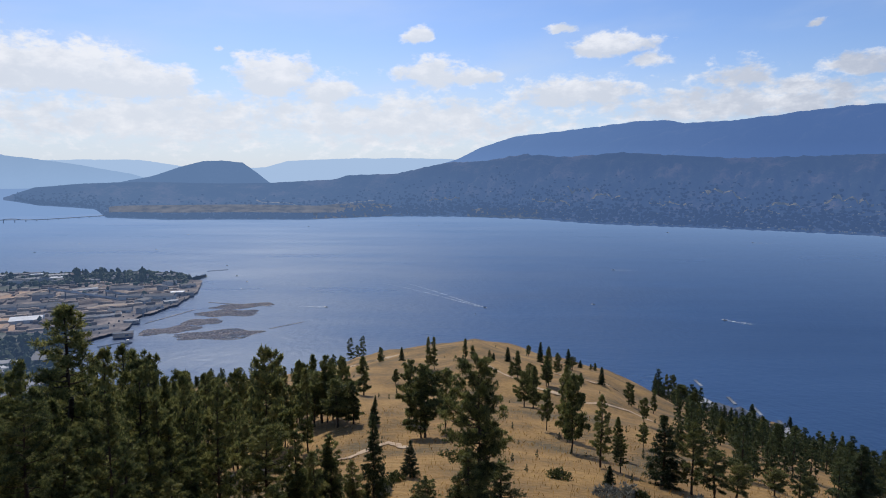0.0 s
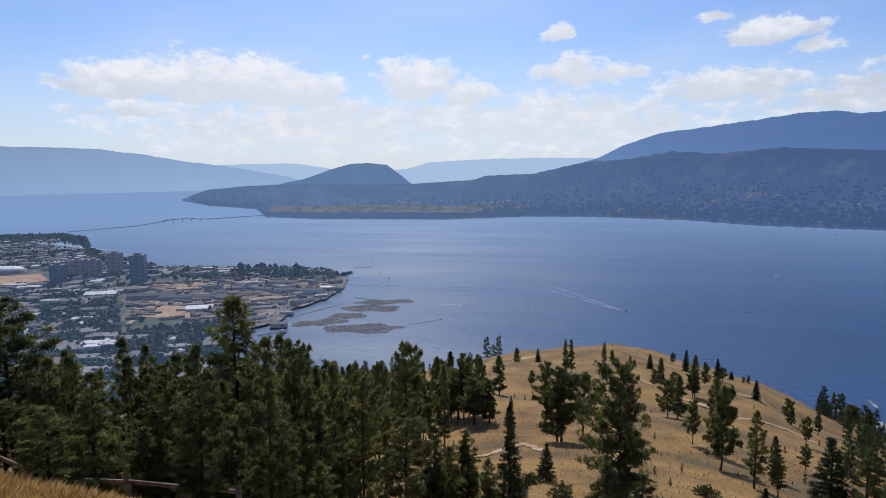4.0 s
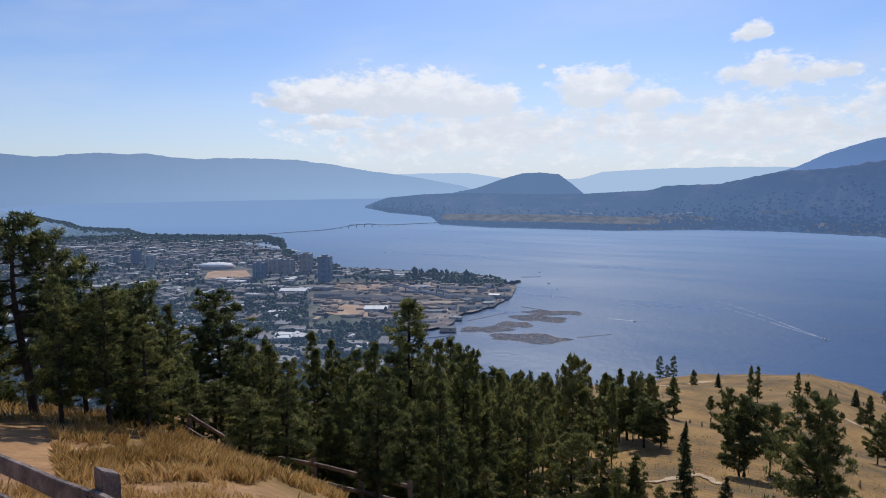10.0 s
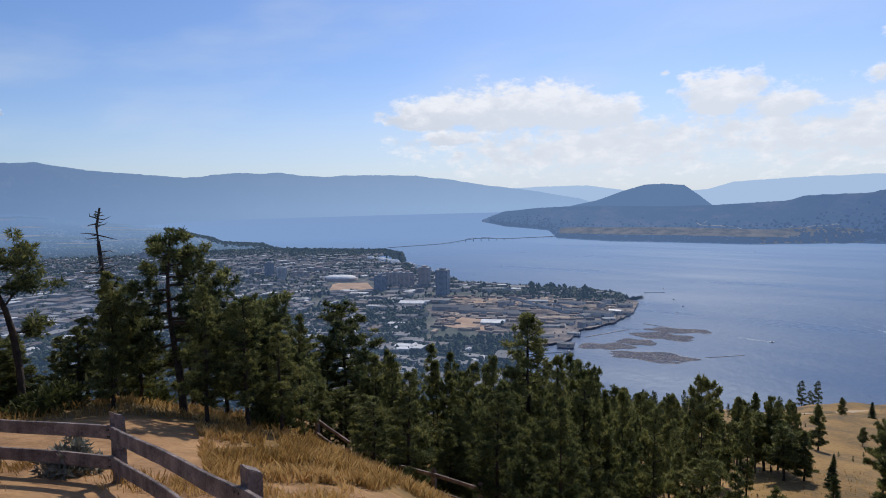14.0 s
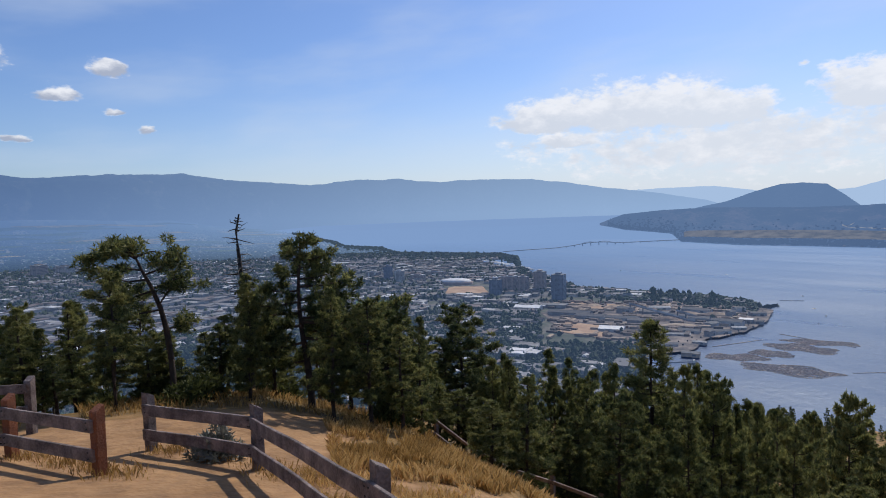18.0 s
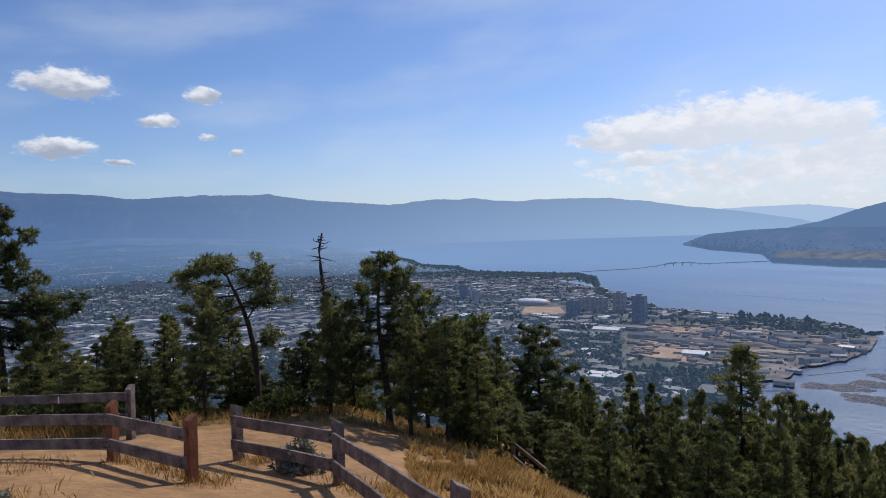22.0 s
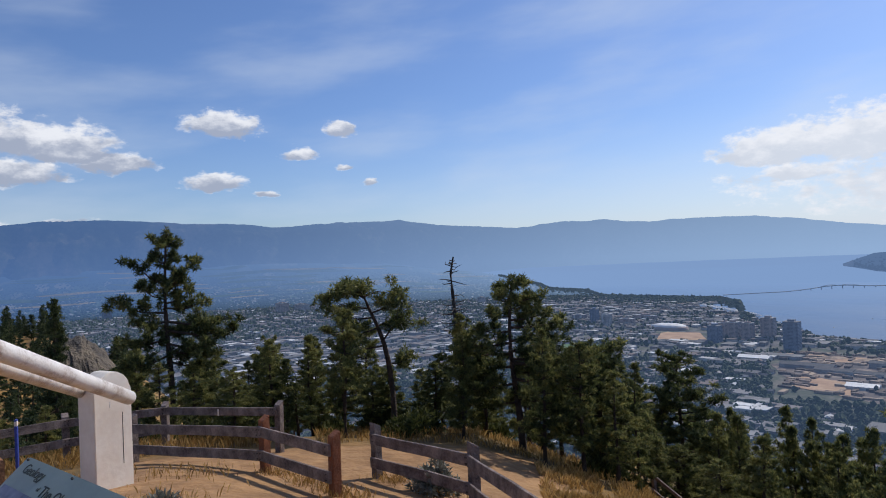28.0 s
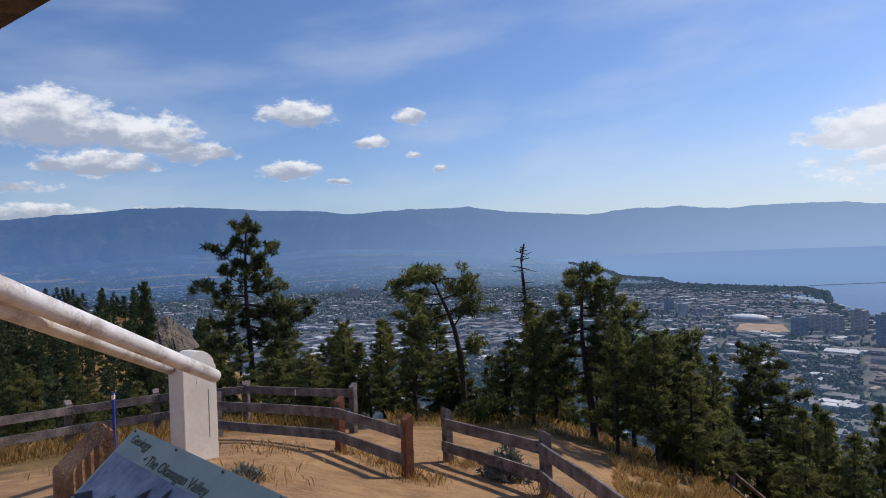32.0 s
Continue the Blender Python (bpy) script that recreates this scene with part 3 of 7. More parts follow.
# ---- trees ----
def needle_mat(name, colors, glow):
    m = mat(name, colors, 0.5, 0.55, 0.0, per_object=0.16)
    nt = m.node_tree
    ramp = [n for n in nt.nodes if n.bl_idname == "ShaderNodeValToRGB"][0]
    geo, vary = nt.nodes.new("ShaderNodeNewGeometry"), nt.nodes.new("ShaderNodeMath")
    vary.operation = "MULTIPLY_ADD"
    vary.inputs[1].default_value = 0.34
    nt.links.new(geo.outputs["Random Per Island"], vary.inputs[0])
    shift = nt.nodes.new("ShaderNodeMath")
    shift.operation = "SUBTRACT"
    shift.inputs[1].default_value = 0.17
    nt.links.new(ramp.inputs[0].links[0].from_socket, vary.inputs[2])
    nt.links.new(vary.outputs[0], shift.inputs[0])
    nt.links.new(shift.outputs[0], ramp.inputs[0])
    bsdf, out = nt.nodes["Principled BSDF"], nt.nodes["Material Output"]
    bsdf.inputs["Specular IOR Level"].default_value = 0.25
    tr, mix = nt.nodes.new("ShaderNodeBsdfTranslucent"), nt.nodes.new("ShaderNodeMixShader")
    mix.inputs[0].default_value = glow
    nt.links.new(bsdf.inputs["Base Color"].links[0].from_socket, tr.inputs[0])
    nt.links.new(bsdf.outputs[0], mix.inputs[1])
    nt.links.new(tr.outputs[0], mix.inputs[2])
    nt.links.new(mix.outputs[0], out.inputs[0])
    return m


M_NEEDLE = needle_mat("pine_needles", [(0.045, 0.06, 0.025), (0.125, 0.14, 0.048), (0.29, 0.275, 0.095)], 0.5)
M_FIR = needle_mat("fir_needles", [(0.022, 0.038, 0.020), (0.055, 0.075, 0.032), (0.115, 0.13, 0.05)], 0.4)


class Wood:
    """Collects tubes for trunks and limbs."""

    def __init__(self):
        self.v, self.f = [], []

    def tube(self, pts, radii, sides=6):
        base = len(self.v)
        for i, (p, r) in enumerate(zip(pts, radii)):
            d = Vector(pts[min(i + 1, len(pts) - 1)]) - Vector(pts[max(i - 1, 0)])
            q = d.to_track_quat("Z", "Y")
            for k in range(sides):
                a = 2 * math.pi * k / sides
                self.v.append(tuple(Vector(p) + q @ Vector((r * math.cos(a), r * math.sin(a), 0))))
        for i in range(len(pts) - 1):
            for k in range(sides):
                self.f.append((base + i * sides + k, base + i * sides + (k + 1) % sides, base + (i + 1) * sides + (k + 1) % sides, base + (i + 1) * sides + k))


def tufts_mesh(name, centres, ups, size, blades, rng, material, slim=0.13):
    """Bundles of needles: every blade is a slim pointed leaf."""
    centres, ups = np.array(centres), np.array(ups)
    n = len(centres)
    dirs = ups[:, None, :] * 0.6 + rng.normal(0, 0.6, (n, blades, 3))
    dirs /= np.linalg.norm(dirs, axis=2, keepdims=True)
    side = np.cross(dirs, rng.normal(0, 1, (n, blades, 3)))
    side /= np.linalg.norm(side, axis=2, keepdims=True)
    length = size * rng.uniform(0.6, 1.25, (n, 1, 1)) * rng.uniform(0.75, 1.2, (n, blades, 1))
    c = np.broadcast_to(centres[:, None, :], dirs.shape)
    v = np.stack([c + side * length * slim, c + dirs * length, c + dirs * length * 0.25 - side * length * slim], 2).reshape(-1, 3)
    return mesh_of(name, v.tolist(), (np.arange(n * blades)[:, None] * 3 + np.arange(3)).tolist(), material, True)


def pine_mesh(seed, height, spread, bare, limbs, per, name, kind="pine", blades=8, size=0.22, bend=(0, 0)):
    """Trunk and crown of a conifer. bare: share of the trunk without limbs; limbs carry separate clumps of per tufts each, with gaps between."""
    rng = np.random.default_rng(seed)
    wood = Wood()
    zs = np.linspace(-0.5, height, 12)
    wob = rng.normal(0, 0.012, (12, 2)).cumsum(0) * height * 0.35
    trunk = [(bend[0] * max(0, z / height) ** 2 + w[0], bend[1] * max(0, z / height) ** 2 + w[1], z) for z, w in zip(zs, wob)]
    r0 = 0.014 * height + 0.03
    wood.tube(trunk, [r0 * (1 - 0.92 * max(0, p[2]) / height) + 0.01 for p in trunk], 8)
    tx, ty = [p[0] for p in trunk], [p[1] for p in trunk]
    centres, ups = [], []
    heavy = rng.uniform(0, 6.28)

    def clump(c, rc, n):
        d = rng.normal(0, 1, (n, 3))
        d /= np.linalg.norm(d, axis=1, keepdims=True)
        d[:, 2] = np.where(d[:, 2] < -0.3, -d[:, 2], d[:, 2])
        for q, k in zip(d, rng.uniform(0.25, 1.0, n)):
            centres.append(np.array(c) + q * np.array((1, 1, 0.62)) * rc * k)
            u = q * 0.8 + np.array((0, 0, 0.45))
            ups.append(u / np.linalg.norm(u))

    for b in range(limbs):
        g = (b + rng.uniform(0, 1)) / limbs
        z = (bare + (0.975 - bare) * g) * height
        a = b * 2.399 + rng.normal(0, 0.5)
        lop = 1 + 0.22 * math.cos(a - heavy)
        if kind == "fir":
            length = spread * ((1 - g) ** 0.9 * rng.uniform(0.82, 1.05) + 0.04)
            rise = -0.30 + 0.50 * g
        elif kind == "cone":
            length = spread * (0.08 + 0.95 * (1 - g) ** 0.75 * min(1, 0.6 + 2.2 * g)) * rng.uniform(0.55, 1.15) * lop
            rise = -0.16 + 0.62 * g ** 1.2 + rng.normal(0, 0.12)
        else:
            length = spread * (0.16 + 0.9 * (1 - g ** 2.2) ** 0.75 * min(1, 0.5 + 1.7 * g)) * rng.uniform(0.5, 1.15) * lop
            rise = -0.12 + 0.7 * g ** 1.3 + rng.normal(0, 0.16)
        start = np.array((np.interp(z, zs, tx), np.interp(z, zs, ty), z))
        way = np.array((math.cos(a), math.sin(a), rise))
        end = start + length * way + np.array((0, 0, 0.10 * length))
        mid = start + 0.5 * length * way - np.array((0, 0, 0.06 * length))
        wood.tube([start, mid, end], [0.012 * length + 0.012, 0.008 * length + 0.008, 0.005], 4)
        across = np.array((-math.sin(a), math.cos(a), 0))
        n = max(2, int(round(length / (0.17 if kind == "fir" else 0.235))))
        for k in range(n):
            s = 1.0 if k == 0 else rng.uniform(0.22 if kind == "fir" else 0.38, 0.98)
            p = start + (mid - start) * 2 * s if s < 0.5 else mid + (end - mid) * (2 * s - 1)
            off = across * rng.uniform(-1, 1) * 0.5 * (1.12 - s) * length + np.array((0, 0, rng.uniform(-0.05, 0.14) * (0.4 if kind == "fir" else 1.0)))
            c = p + off
            wood.tube([p, c], [0.004 * length + 0.006, 0.004], 3)
            clump(c, (0.15 + 0.07 * length) * rng.uniform(0.7, 1.4), max(3, int(per * rng.uniform(0.7, 1.4))))
        if kind != "fir" and rng.random() < 0.35:  # a dead twig
            q = start + way * length * rng.uniform(0.3, 0.6)
            wood.tube([q, q + np.array((rng.normal(0, 0.3), rng.normal(0, 0.3), -0.2))], [0.01, 0.003], 3)
    for k in range(int(bare * 26)):  # dead stubs below the crown
        z, a = rng.uniform(0.3, max(0.35, bare)) * height * 0.9, rng.uniform(0, 6.28)
        q = np.array((np.interp(z, zs, tx), np.interp(z, zs, ty), z))
        wood.tube([q, q + np.array((math.cos(a), math.sin(a), rng.uniform(-0.5, 0.2))) * rng.uniform(0.3, 0.9)], [0.014, 0.004], 3)
    clump(np.array(trunk[-1]) - np.array((0, 0, 0.10)), 0.15, per)
    clump(np.array(trunk[-1]) - np.array((0, 0, 0.32)), 0.22, per)
    return mesh_of(name + "_trunk", wood.v, wood.f, M_BARK), tufts_mesh(name + "_crown", centres, ups, size, blades, rng, M_FIR if kind == "fir" else M_NEEDLE, 0.11 if size < 0.3 else 0.16)


PINES = {}


def tree_kind(key, seed, height, spread, bare, limbs, per, kind="pine", blades=8, size=0.22):
    PINES[key] = (*pine_mesh(seed, height, spread, bare, limbs, per, key, kind, blades, size), height, spread)


tree_kind("near_a", 11, 8.0, 1.9, 0.16, 58, 13, "cone", 8, 0.20)
tree_kind("near_b", 12, 8.0, 1.7, 0.22, 50, 13, "cone", 8, 0.20)
tree_kind("near_c", 13, 8.0, 2.1, 0.20, 60, 14, "pine", 8, 0.20)
tree_kind("near_d", 14, 8.0, 1.8, 0.34, 46, 14, "pine", 8, 0.20)
tree_kind("near_e", 17, 8.0, 1.9, 0.10, 62, 13, "cone", 8, 0.20)
tree_kind("near_tall", 19, 8.0, 1.75, 0.10, 84, 13, "cone", 8, 0.18)
tree_kind("broad", 18, 8.0, 2.6, 0.14, 104, 14, "pine", 8, 0.19)
tree_kind("fir", 16, 8.0, 1.7, 0.04, 100, 9, "fir", 8, 0.18)
tree_kind("mid_a", 21, 8.0, 1.9, 0.12, 54, 9, "cone", 5, 0.36)
tree_kind("mid_b", 22, 8.0, 1.6, 0.14, 50, 9, "cone", 5, 0.34)
tree_kind("mid_c", 23, 8.0, 2.3, 0.18, 52, 9, "pine", 5, 0.38)
tree_kind("mid_d", 25, 8.0, 2.0, 0.26, 44, 9, "pine", 5, 0.36)
tree_kind("mid_fir", 24, 8.0, 1.7, 0.03, 80, 6, "fir", 5, 0.32)
TREE_COUNT = [0]


def turned(az, r):
    """Azimuth and distance as they are for the viewer who has turned to the city, referred to the first stand."""
    a = radians(az)
    x, y = -math.sin(a) * r - 0.43, math.cos(a) * r - 0.24
    return math.degrees(math.atan2(-x, y)), math.hypot(x, y)


def tree(key, az, r, top, wide=1.0, label="", lean=0.0, half=0.0):
    """A conifer whose top stands at elevation top (degrees) over the eye's level, r metres off; half: its crown's half width in degrees."""
    trunk, crown, h0, spread = PINES[key]
    if az > 40:
        h = r * math.tan(radians(top))
        az, r = turned(az, r)
        at = on_hill(az, r)
        h = max(1.2, EYE + h - at.z)
    else:
        at = on_hill(az, r)
        h = max(1.2, EYE + r * math.tan(radians(top)) - at.z)
    s = h / h0
    if half:
        wide = min(1.7, max(0.6, r * math.tan(radians(half)) / (spread * s)))
    TREE_COUNT[0] += 1
    fir = "fir" in key
    e = new("fir_tree" if fir else "pine_tree")
    e.matrix_world = Matrix.Translation(at) @ Matrix.Rotation(radians(lean), 4, "Y") @ Matrix.Rotation(TREE_COUNT[0] * 2.4, 4, "Z") @ Matrix.Diagonal((s * wide, s * wide, s, 1))
    for nm, me in (("trunk", trunk), ("crown", crown)):
        o = new(nm, me)
        o.parent = e
    if not label:
        size = "young" if h < 3.2 else "tall" if h > 8 else "middling"
        label = f"{size} dark green {'fir' if fir else 'ponderosa pine'} on the dry grassy hillside"
    tagged(e, label, "tree", "trees on the hill")
    return e


def trees(keys, rows):
    for i, (az, r, top) in enumerate(rows):
        tree(keys[i % len(keys)], az, r, top, 0.9 + 0.3 * ((i * 7) % 5) / 5)


def stand(key, rows):
    for az, r, top, half in rows:
        tree(key, az, r, top, half=half)


# the stand below the fence
# each tree: azimuth, distance, elevation of its top, half width of its crown (degrees)
stand("near_a", ((88.0, 30, -6.0, 2.5), (80.5, 19.5, -10.4, 2.3), (58.8, 16.5, -6.8, 2.5), (43.2, 30, -13.3, 1.8), (25.7, 29.2, -18.3, 2.9), (95.5, 30, -8.1, 1.7)))
stand("near_c", ((85.6, 19.5, -8.9, 2.0), (74.0, 20.5, -10.2, 2.2), (55.5, 16.5, -8.2, 3.2), (46.8, 30, -9.1, 3.9), (35.0, 16.5, -17.2, 3.1), (82.5, 30, -6.6, 1.8), (110.3, 30, -6.2, 2.0)))
stand("near_b", ((82.6, 20.5, -6.6, 2.2), (68.3, 21.5, -9.3, 2.0), (52.6, 16.5, -10.5, 2.3), (40.0, 30, -12.8, 1.3), (41.2, 16.5, -15.3, 2.7), (38.3, 27.8, -13.6, 1.4), (26.8, 39.7, -14.2, 2.4), (18.8, 57.1, -19.1, 1.3), (29.2, 35.2, -14.7, 2.0), (84.5, 30, -8.2, 1.5), (79.1, 30, -6.5, 2.0), (103.7, 30, -7.9, 1.5), (113.4, 30, -5.4, 2.3)))
stand("near_e", ((79.3, 21.5, -6.4, 1.9), (65.9, 18.5, -5.2, 2.1), (50.7, 18.0, -9.8, 1.9), (23.4, 46.0, -16.3, 2.3), (93.2, 30, -5.7, 2.2)))
stand("near_d", ((76.4, 18.5, -4.3, 2.4), (63.9, 19.5, -8.1, 2.3), (44.3, 16.5, -17.3, 2.3), (21.2, 50.3, -16.9, 1.7), (88.1, 30, -7.0, 2.5), (107.0, 30, -7.9, 1.7)))
trees(("near_e", "near_b", "near_c"), ((77.2, 27.0, -9.8), (80.8, 27.0, -10.8), (84.8, 28.0, -10.4), (87.4, 30.0, -9.4), (90.0, 28.5, -10.2), (94.6, 30.0, -9.6), (96.8, 32.0, -9.8), (99.5, 35.0, -10.0), (103, 35.0, -9.4), (106.5, 37.0, -9.6)))
trees(("near_c", "near_b", "near_e"), ((48.8, 29.0, -12.6), (54.8, 29.0, -10.4), (60.0, 30.0, -9.2), (66.0, 29.0, -8.6), (73.0, 32.0, -9.6), (36.0, 37.0, -14.6), (31.0, 41.0, -15.2), (25.6, 45.0, -17.8), (23.4, 50.0, -18.4), (44.8, 34.0, -13.4)))
# the wood that closes up behind and below them
stand("near_e", ((35.1, 27, -14.7, 2.1), (28.9, 26, -17.5, 2.5), (24.4, 34, -16.7, 1.9), (24.2, 26, -20.2, 2.6), (34.7, 21, -20.2, 2.6), (22.5, 27, -22.8, 1.9), (24.4, 21, -24.7, 2.3), (11.0, 33, -23.6, 2.4), (-2.5, 29, -24.5, 2.6), (45.2, 24, -15.5, 2.5), (36.0, 22, -18.0, 2.9), (25.1, 26, -18.3, 2.2), (39.1, 19, -20.0, 2.5), (31.9, 19, -20.8, 2.8)))
stand("near_a", ((33.7, 24, -16.2, 2.6), (27.4, 36, -13.8, 1.9), (22.9, 36, -16.5, 1.4), (20.6, 40, -21.8, 1.3), (27.9, 23, -21.1, 2.5), (33.0, 19, -22.2, 2.4), (18.3, 33, -24.7, 1.3), (8.7, 30, -26.5, 1.5), (-5.7, 28, -25.3, 2.3), (41.8, 22, -17.4, 2.7), (33.7, 24, -16.9, 2.4), (22.8, 30, -16.7, 1.8), (49.3, 24, -16.5, 2.0), (27.6, 20, -21.1, 2.7)))
stand("near_c", ((30.2, 30, -15.5, 2.2), (26.0, 34, -15.2, 1.6), (22.0, 32, -18.4, 1.9), (31.3, 22, -19.6, 2.6), (25.9, 24, -21.9, 2.3), (29.5, 20, -23.3, 2.5), (13.9, 32, -25.7, 2.0), (1.3, 29, -26.8, 1.7), (15.9, 27, -26.3, 1.5), (37.8, 26, -15.4, 2.2), (28.4, 24, -17.4, 2.5), (20.6, 28, -18.0, 1.9), (53.9, 22, -15.0, 2.3)))
stand("near_c", ((93.0, 23, -6.8, 1.8), (83.4, 23, -7.4, 2.0), (74.3, 23, -5.7, 2.3), (65.6, 23, -6.0, 2.1), (54.9, 25, -10.9, 2.2), (42.5, 25, -14.4, 1.9), (95.4, 23, -7.9, 1.8)))
stand("near_e", ((91.5, 20.5, -7.7, 2.0), (81.4, 20.5, -8.3, 1.9), (72.3, 20.5, -9.3, 1.9), (64.0, 20.5, -8.3, 2.1), (52.7, 22.5, -12.5, 1.9), (40.6, 22.5, -15.1, 1.9), (71.5, 20.5, -11.8, 2.3)))
stand("near_a", ((89.0, 25, -7.9, 2.2), (78.8, 25, -7.0, 1.9), (69.4, 25, -9.9, 2.0), (60.0, 25, -8.2, 2.3), (51.1, 27, -13.1, 1.7), (38.7, 27, -15.3, 1.8), (62.9, 25, -12.1, 2.5)))
stand("near_b", ((85.8, 22, -9.1, 1.9), (76.6, 22, -6.6, 2.0), (67.7, 22, -8.6, 2.0), (57.3, 22, -9.4, 2.4), (44.1, 24, -13.7, 2.1), (36.9, 24, -15.9, 1.7), (59.0, 22, -13.5, 2.5)))
stand("near_c", ((50.2, 26, -12.0, 2.1), (37.1, 21, -15.9, 2.1), (26.6, 28, -15.2, 1.9), (37.6, 20, -18.6, 2.6), (47.7, 26, -16.3, 2.7), (34.7, 18, -20.1, 2.5)))
stand("near_a", ((42.6, 23, -13.8, 2.3), (34.7, 26, -14.0, 1.9), (44.4, 18, -17.3, 2.7), (32.6, 25, -17.2, 2.5), (52.6, 23, -15.4, 2.3)))
stand("near_e", ((39.9, 28, -14.3, 2.1), (28.7, 23, -13.9, 2.1), (41.2, 23, -18.4, 2.6), (28.8, 18, -17.5, 2.4), (31.1, 25, -19.3, 2.6)))
tree("fir", 98.6, 42, -2.0, 0.75, "slender dark fir standing above the pines")
tree("near_tall", 31.5, 28.5, -10.2, label="tall dark pine rising above the others", half=4.4)
# brush and young trees low in the first views
trees(("near_e", "near_a", "near_c"), ((10.6, 33, -22.8), (13.6, 33, -22.2), (16.6, 34, -21.6), (12.2, 31, -24.0), (8.6, 30, -25.0)))
# trees on the open slope and the knoll
stand("mid_b", ((19.0, 76, -19.34, 0.82), (14.4, 175, -16.8, 0.5), (13.2, 93, -16.4, 0.9), (9.4, 128, -16.2, 0.71), (12.5, 67, -17.17, 0.55), (1.4, 152, -14.7, 0.41), (0.8, 152, -14.7, 0.41), (-2.1, 160, -14.79, 0.31), (-4.3, 169, -15.76, 0.25), (-7.0, 137, -15.78, 0.51), (-13.5, 194, -16.58, 0.2), (-13.9, 197, -16.46, 0.2), (-19.1, 133, -18.25, 0.34), (-20.0, 681, -16.9, 0.34), (-26.7, 96, -20.83, 0.55), (-32.1, 597, -19.84, 0.26), (-32.7, 620, -19.5, 0.3), (-27.4, 73, -22.02, 0.64)))
stand("mid_c", ((16.2, 66, -15.34, 1.47), (11.2, 87, -17.58, 2.01), (9.8, 84, -17.94, 1.31), (4.4, 131, -17.49, 0.41), (2.0, 68, -18.76, 1.53), (-8.0, 123, -16.88, 0.61), (-7.6, 100, -17.63, 0.91), (-9.6, 130, -16.56, 0.6), (-12.0, 64, -17.8, 1.4), (-20.6, 679, -16.93, 0.38), (-20.8, 514, -18.06, 0.57), (-22.2, 124, -19.05, 0.66), (-30.2, 611, -19.78, 0.53), (-36.2, 103, -20.99, 0.83), (-31.4, 64, -23.1, 1.05)))
stand("mid_a", ((12.0, 92, -15.98, 0.85), (7.3, 112, -16.28, 0.91), (5.8, 187, -15.48, 0.41), (-2.8, 160, -15.38, 0.31), (-6.4, 139, -16.69, 0.41), (-8.4, 97, -17.11, 0.81), (-9.8, 132, -15.33, 0.6), (-10.5, 168, -15.79, 0.5), (-11.4, 74, -16.96, 0.8), (-17.2, 128, -18.44, 0.39), (-16.0, 63, -20.89, 0.69), (-22.5, 164, -17.87, 0.76), (-24.6, 103, -19.76, 0.56), (-27.7, 147, -19.28, 0.59), (-33.4, 611, -19.65, 0.34)))
stand("mid_d", ((10.7, 86, -16.15, 0.9), (3.1, 80, -16.78, 1.02), (1.7, 68, -17.28, 1.84), (-0.3, 71, -17.54, 1.33), (-7.9, 230, -15.25, 0.3), (-11.9, 186, -16.05, 0.4), (-9.7, 78, -18.99, 0.66), (-16.9, 130, -17.9, 0.49), (-18.3, 103, -19.04, 0.49), (-18.3, 75, -21.12, 0.53), (-21.3, 448, -17.64, 0.86), (-25.7, 113, -19.68, 0.46), (-28.9, 58, -22.99, 1.16)))
stand("mid_fir", ((3.8, 179, -15.52, 0.31), (6.3, 96, -19.64, 0.25), (6.4, 78, -20.21, 0.61), (-4.7, 170, -15.99, 0.25), (-6.0, 179, -15.46, 0.36), (-9.0, 194, -14.91, 0.4), (-11.5, 188, -15.39, 0.4), (-12.6, 197, -16.3, 0.3), (-12.7, 148, -17.36, 0.3), (-14.5, 150, -16.76, 0.4), (-15.5, 45, -24.81, 0.64), (-19.1, 641, -17.07, 0.34), (-25.3, 474, -18.94, 0.37), (-26.9, 687, -18.39, 0.36), (-29.7, 604, -18.93, 0.44)))
stand("fir", ((6.5, 37, -21.21, 1.63), (3.1, 45, -23.53, 1.02), (-20.1, 50, -20.24, 1.92), (-34.8, 69, -20.06, 1.76)))
stand("near_a", ((-14.6, 54, -19.15, 1.29),))
stand("near_c", ((-16.4, 52, -22.46, 0.78), (-22.6, 49, -20.52, 1.6), (-26.0, 52, -23.13, 1.38)))
stand("near_d", ((-24.3, 47, -22.55, 2.42),))
stand("mid_c", ((18.4, 90, -16.9, 1.1), (12.9, 100, -16.7, 0.8), (9.2, 100, -16.5, 0.8), (19.1, 66, -19.3, 0.9), (14.6, 75, -18.7, 1.1)))
stand("mid_d", ((17.2, 72, -18.9, 0.8), (11.9, 85, -17.6, 1.4), (9.8, 80, -18.3, 1.6), (20.3, 120, -17.3, 1.2), (19.8, 55, -20.5, 1.3)))
stand("mid_a", ((13.5, 95, -17.0, 0.9), (10.2, 88, -16.6, 0.9), (8.3, 80, -18.4, 1.1), (21.3, 140, -16.8, 1.0), (17.9, 52, -21.2, 1.2)))
tree("broad", -3.6, 32, -16.76, label="broad old ponderosa pine on the open slope", half=3.4)
RNG = random.Random(5)
for i in range(40):  # the wood that runs down to the lake road
    az = RNG.uniform(15.5, 36)
    r = RNG.uniform(60, 260)
    tree(("mid_a", "mid_b", "mid_c", "mid_fir")[i % 4], az, r, max(math.degrees(math.atan2(hill(az, r) + RNG.uniform(5, 9), r)), -19.5), 1.0)


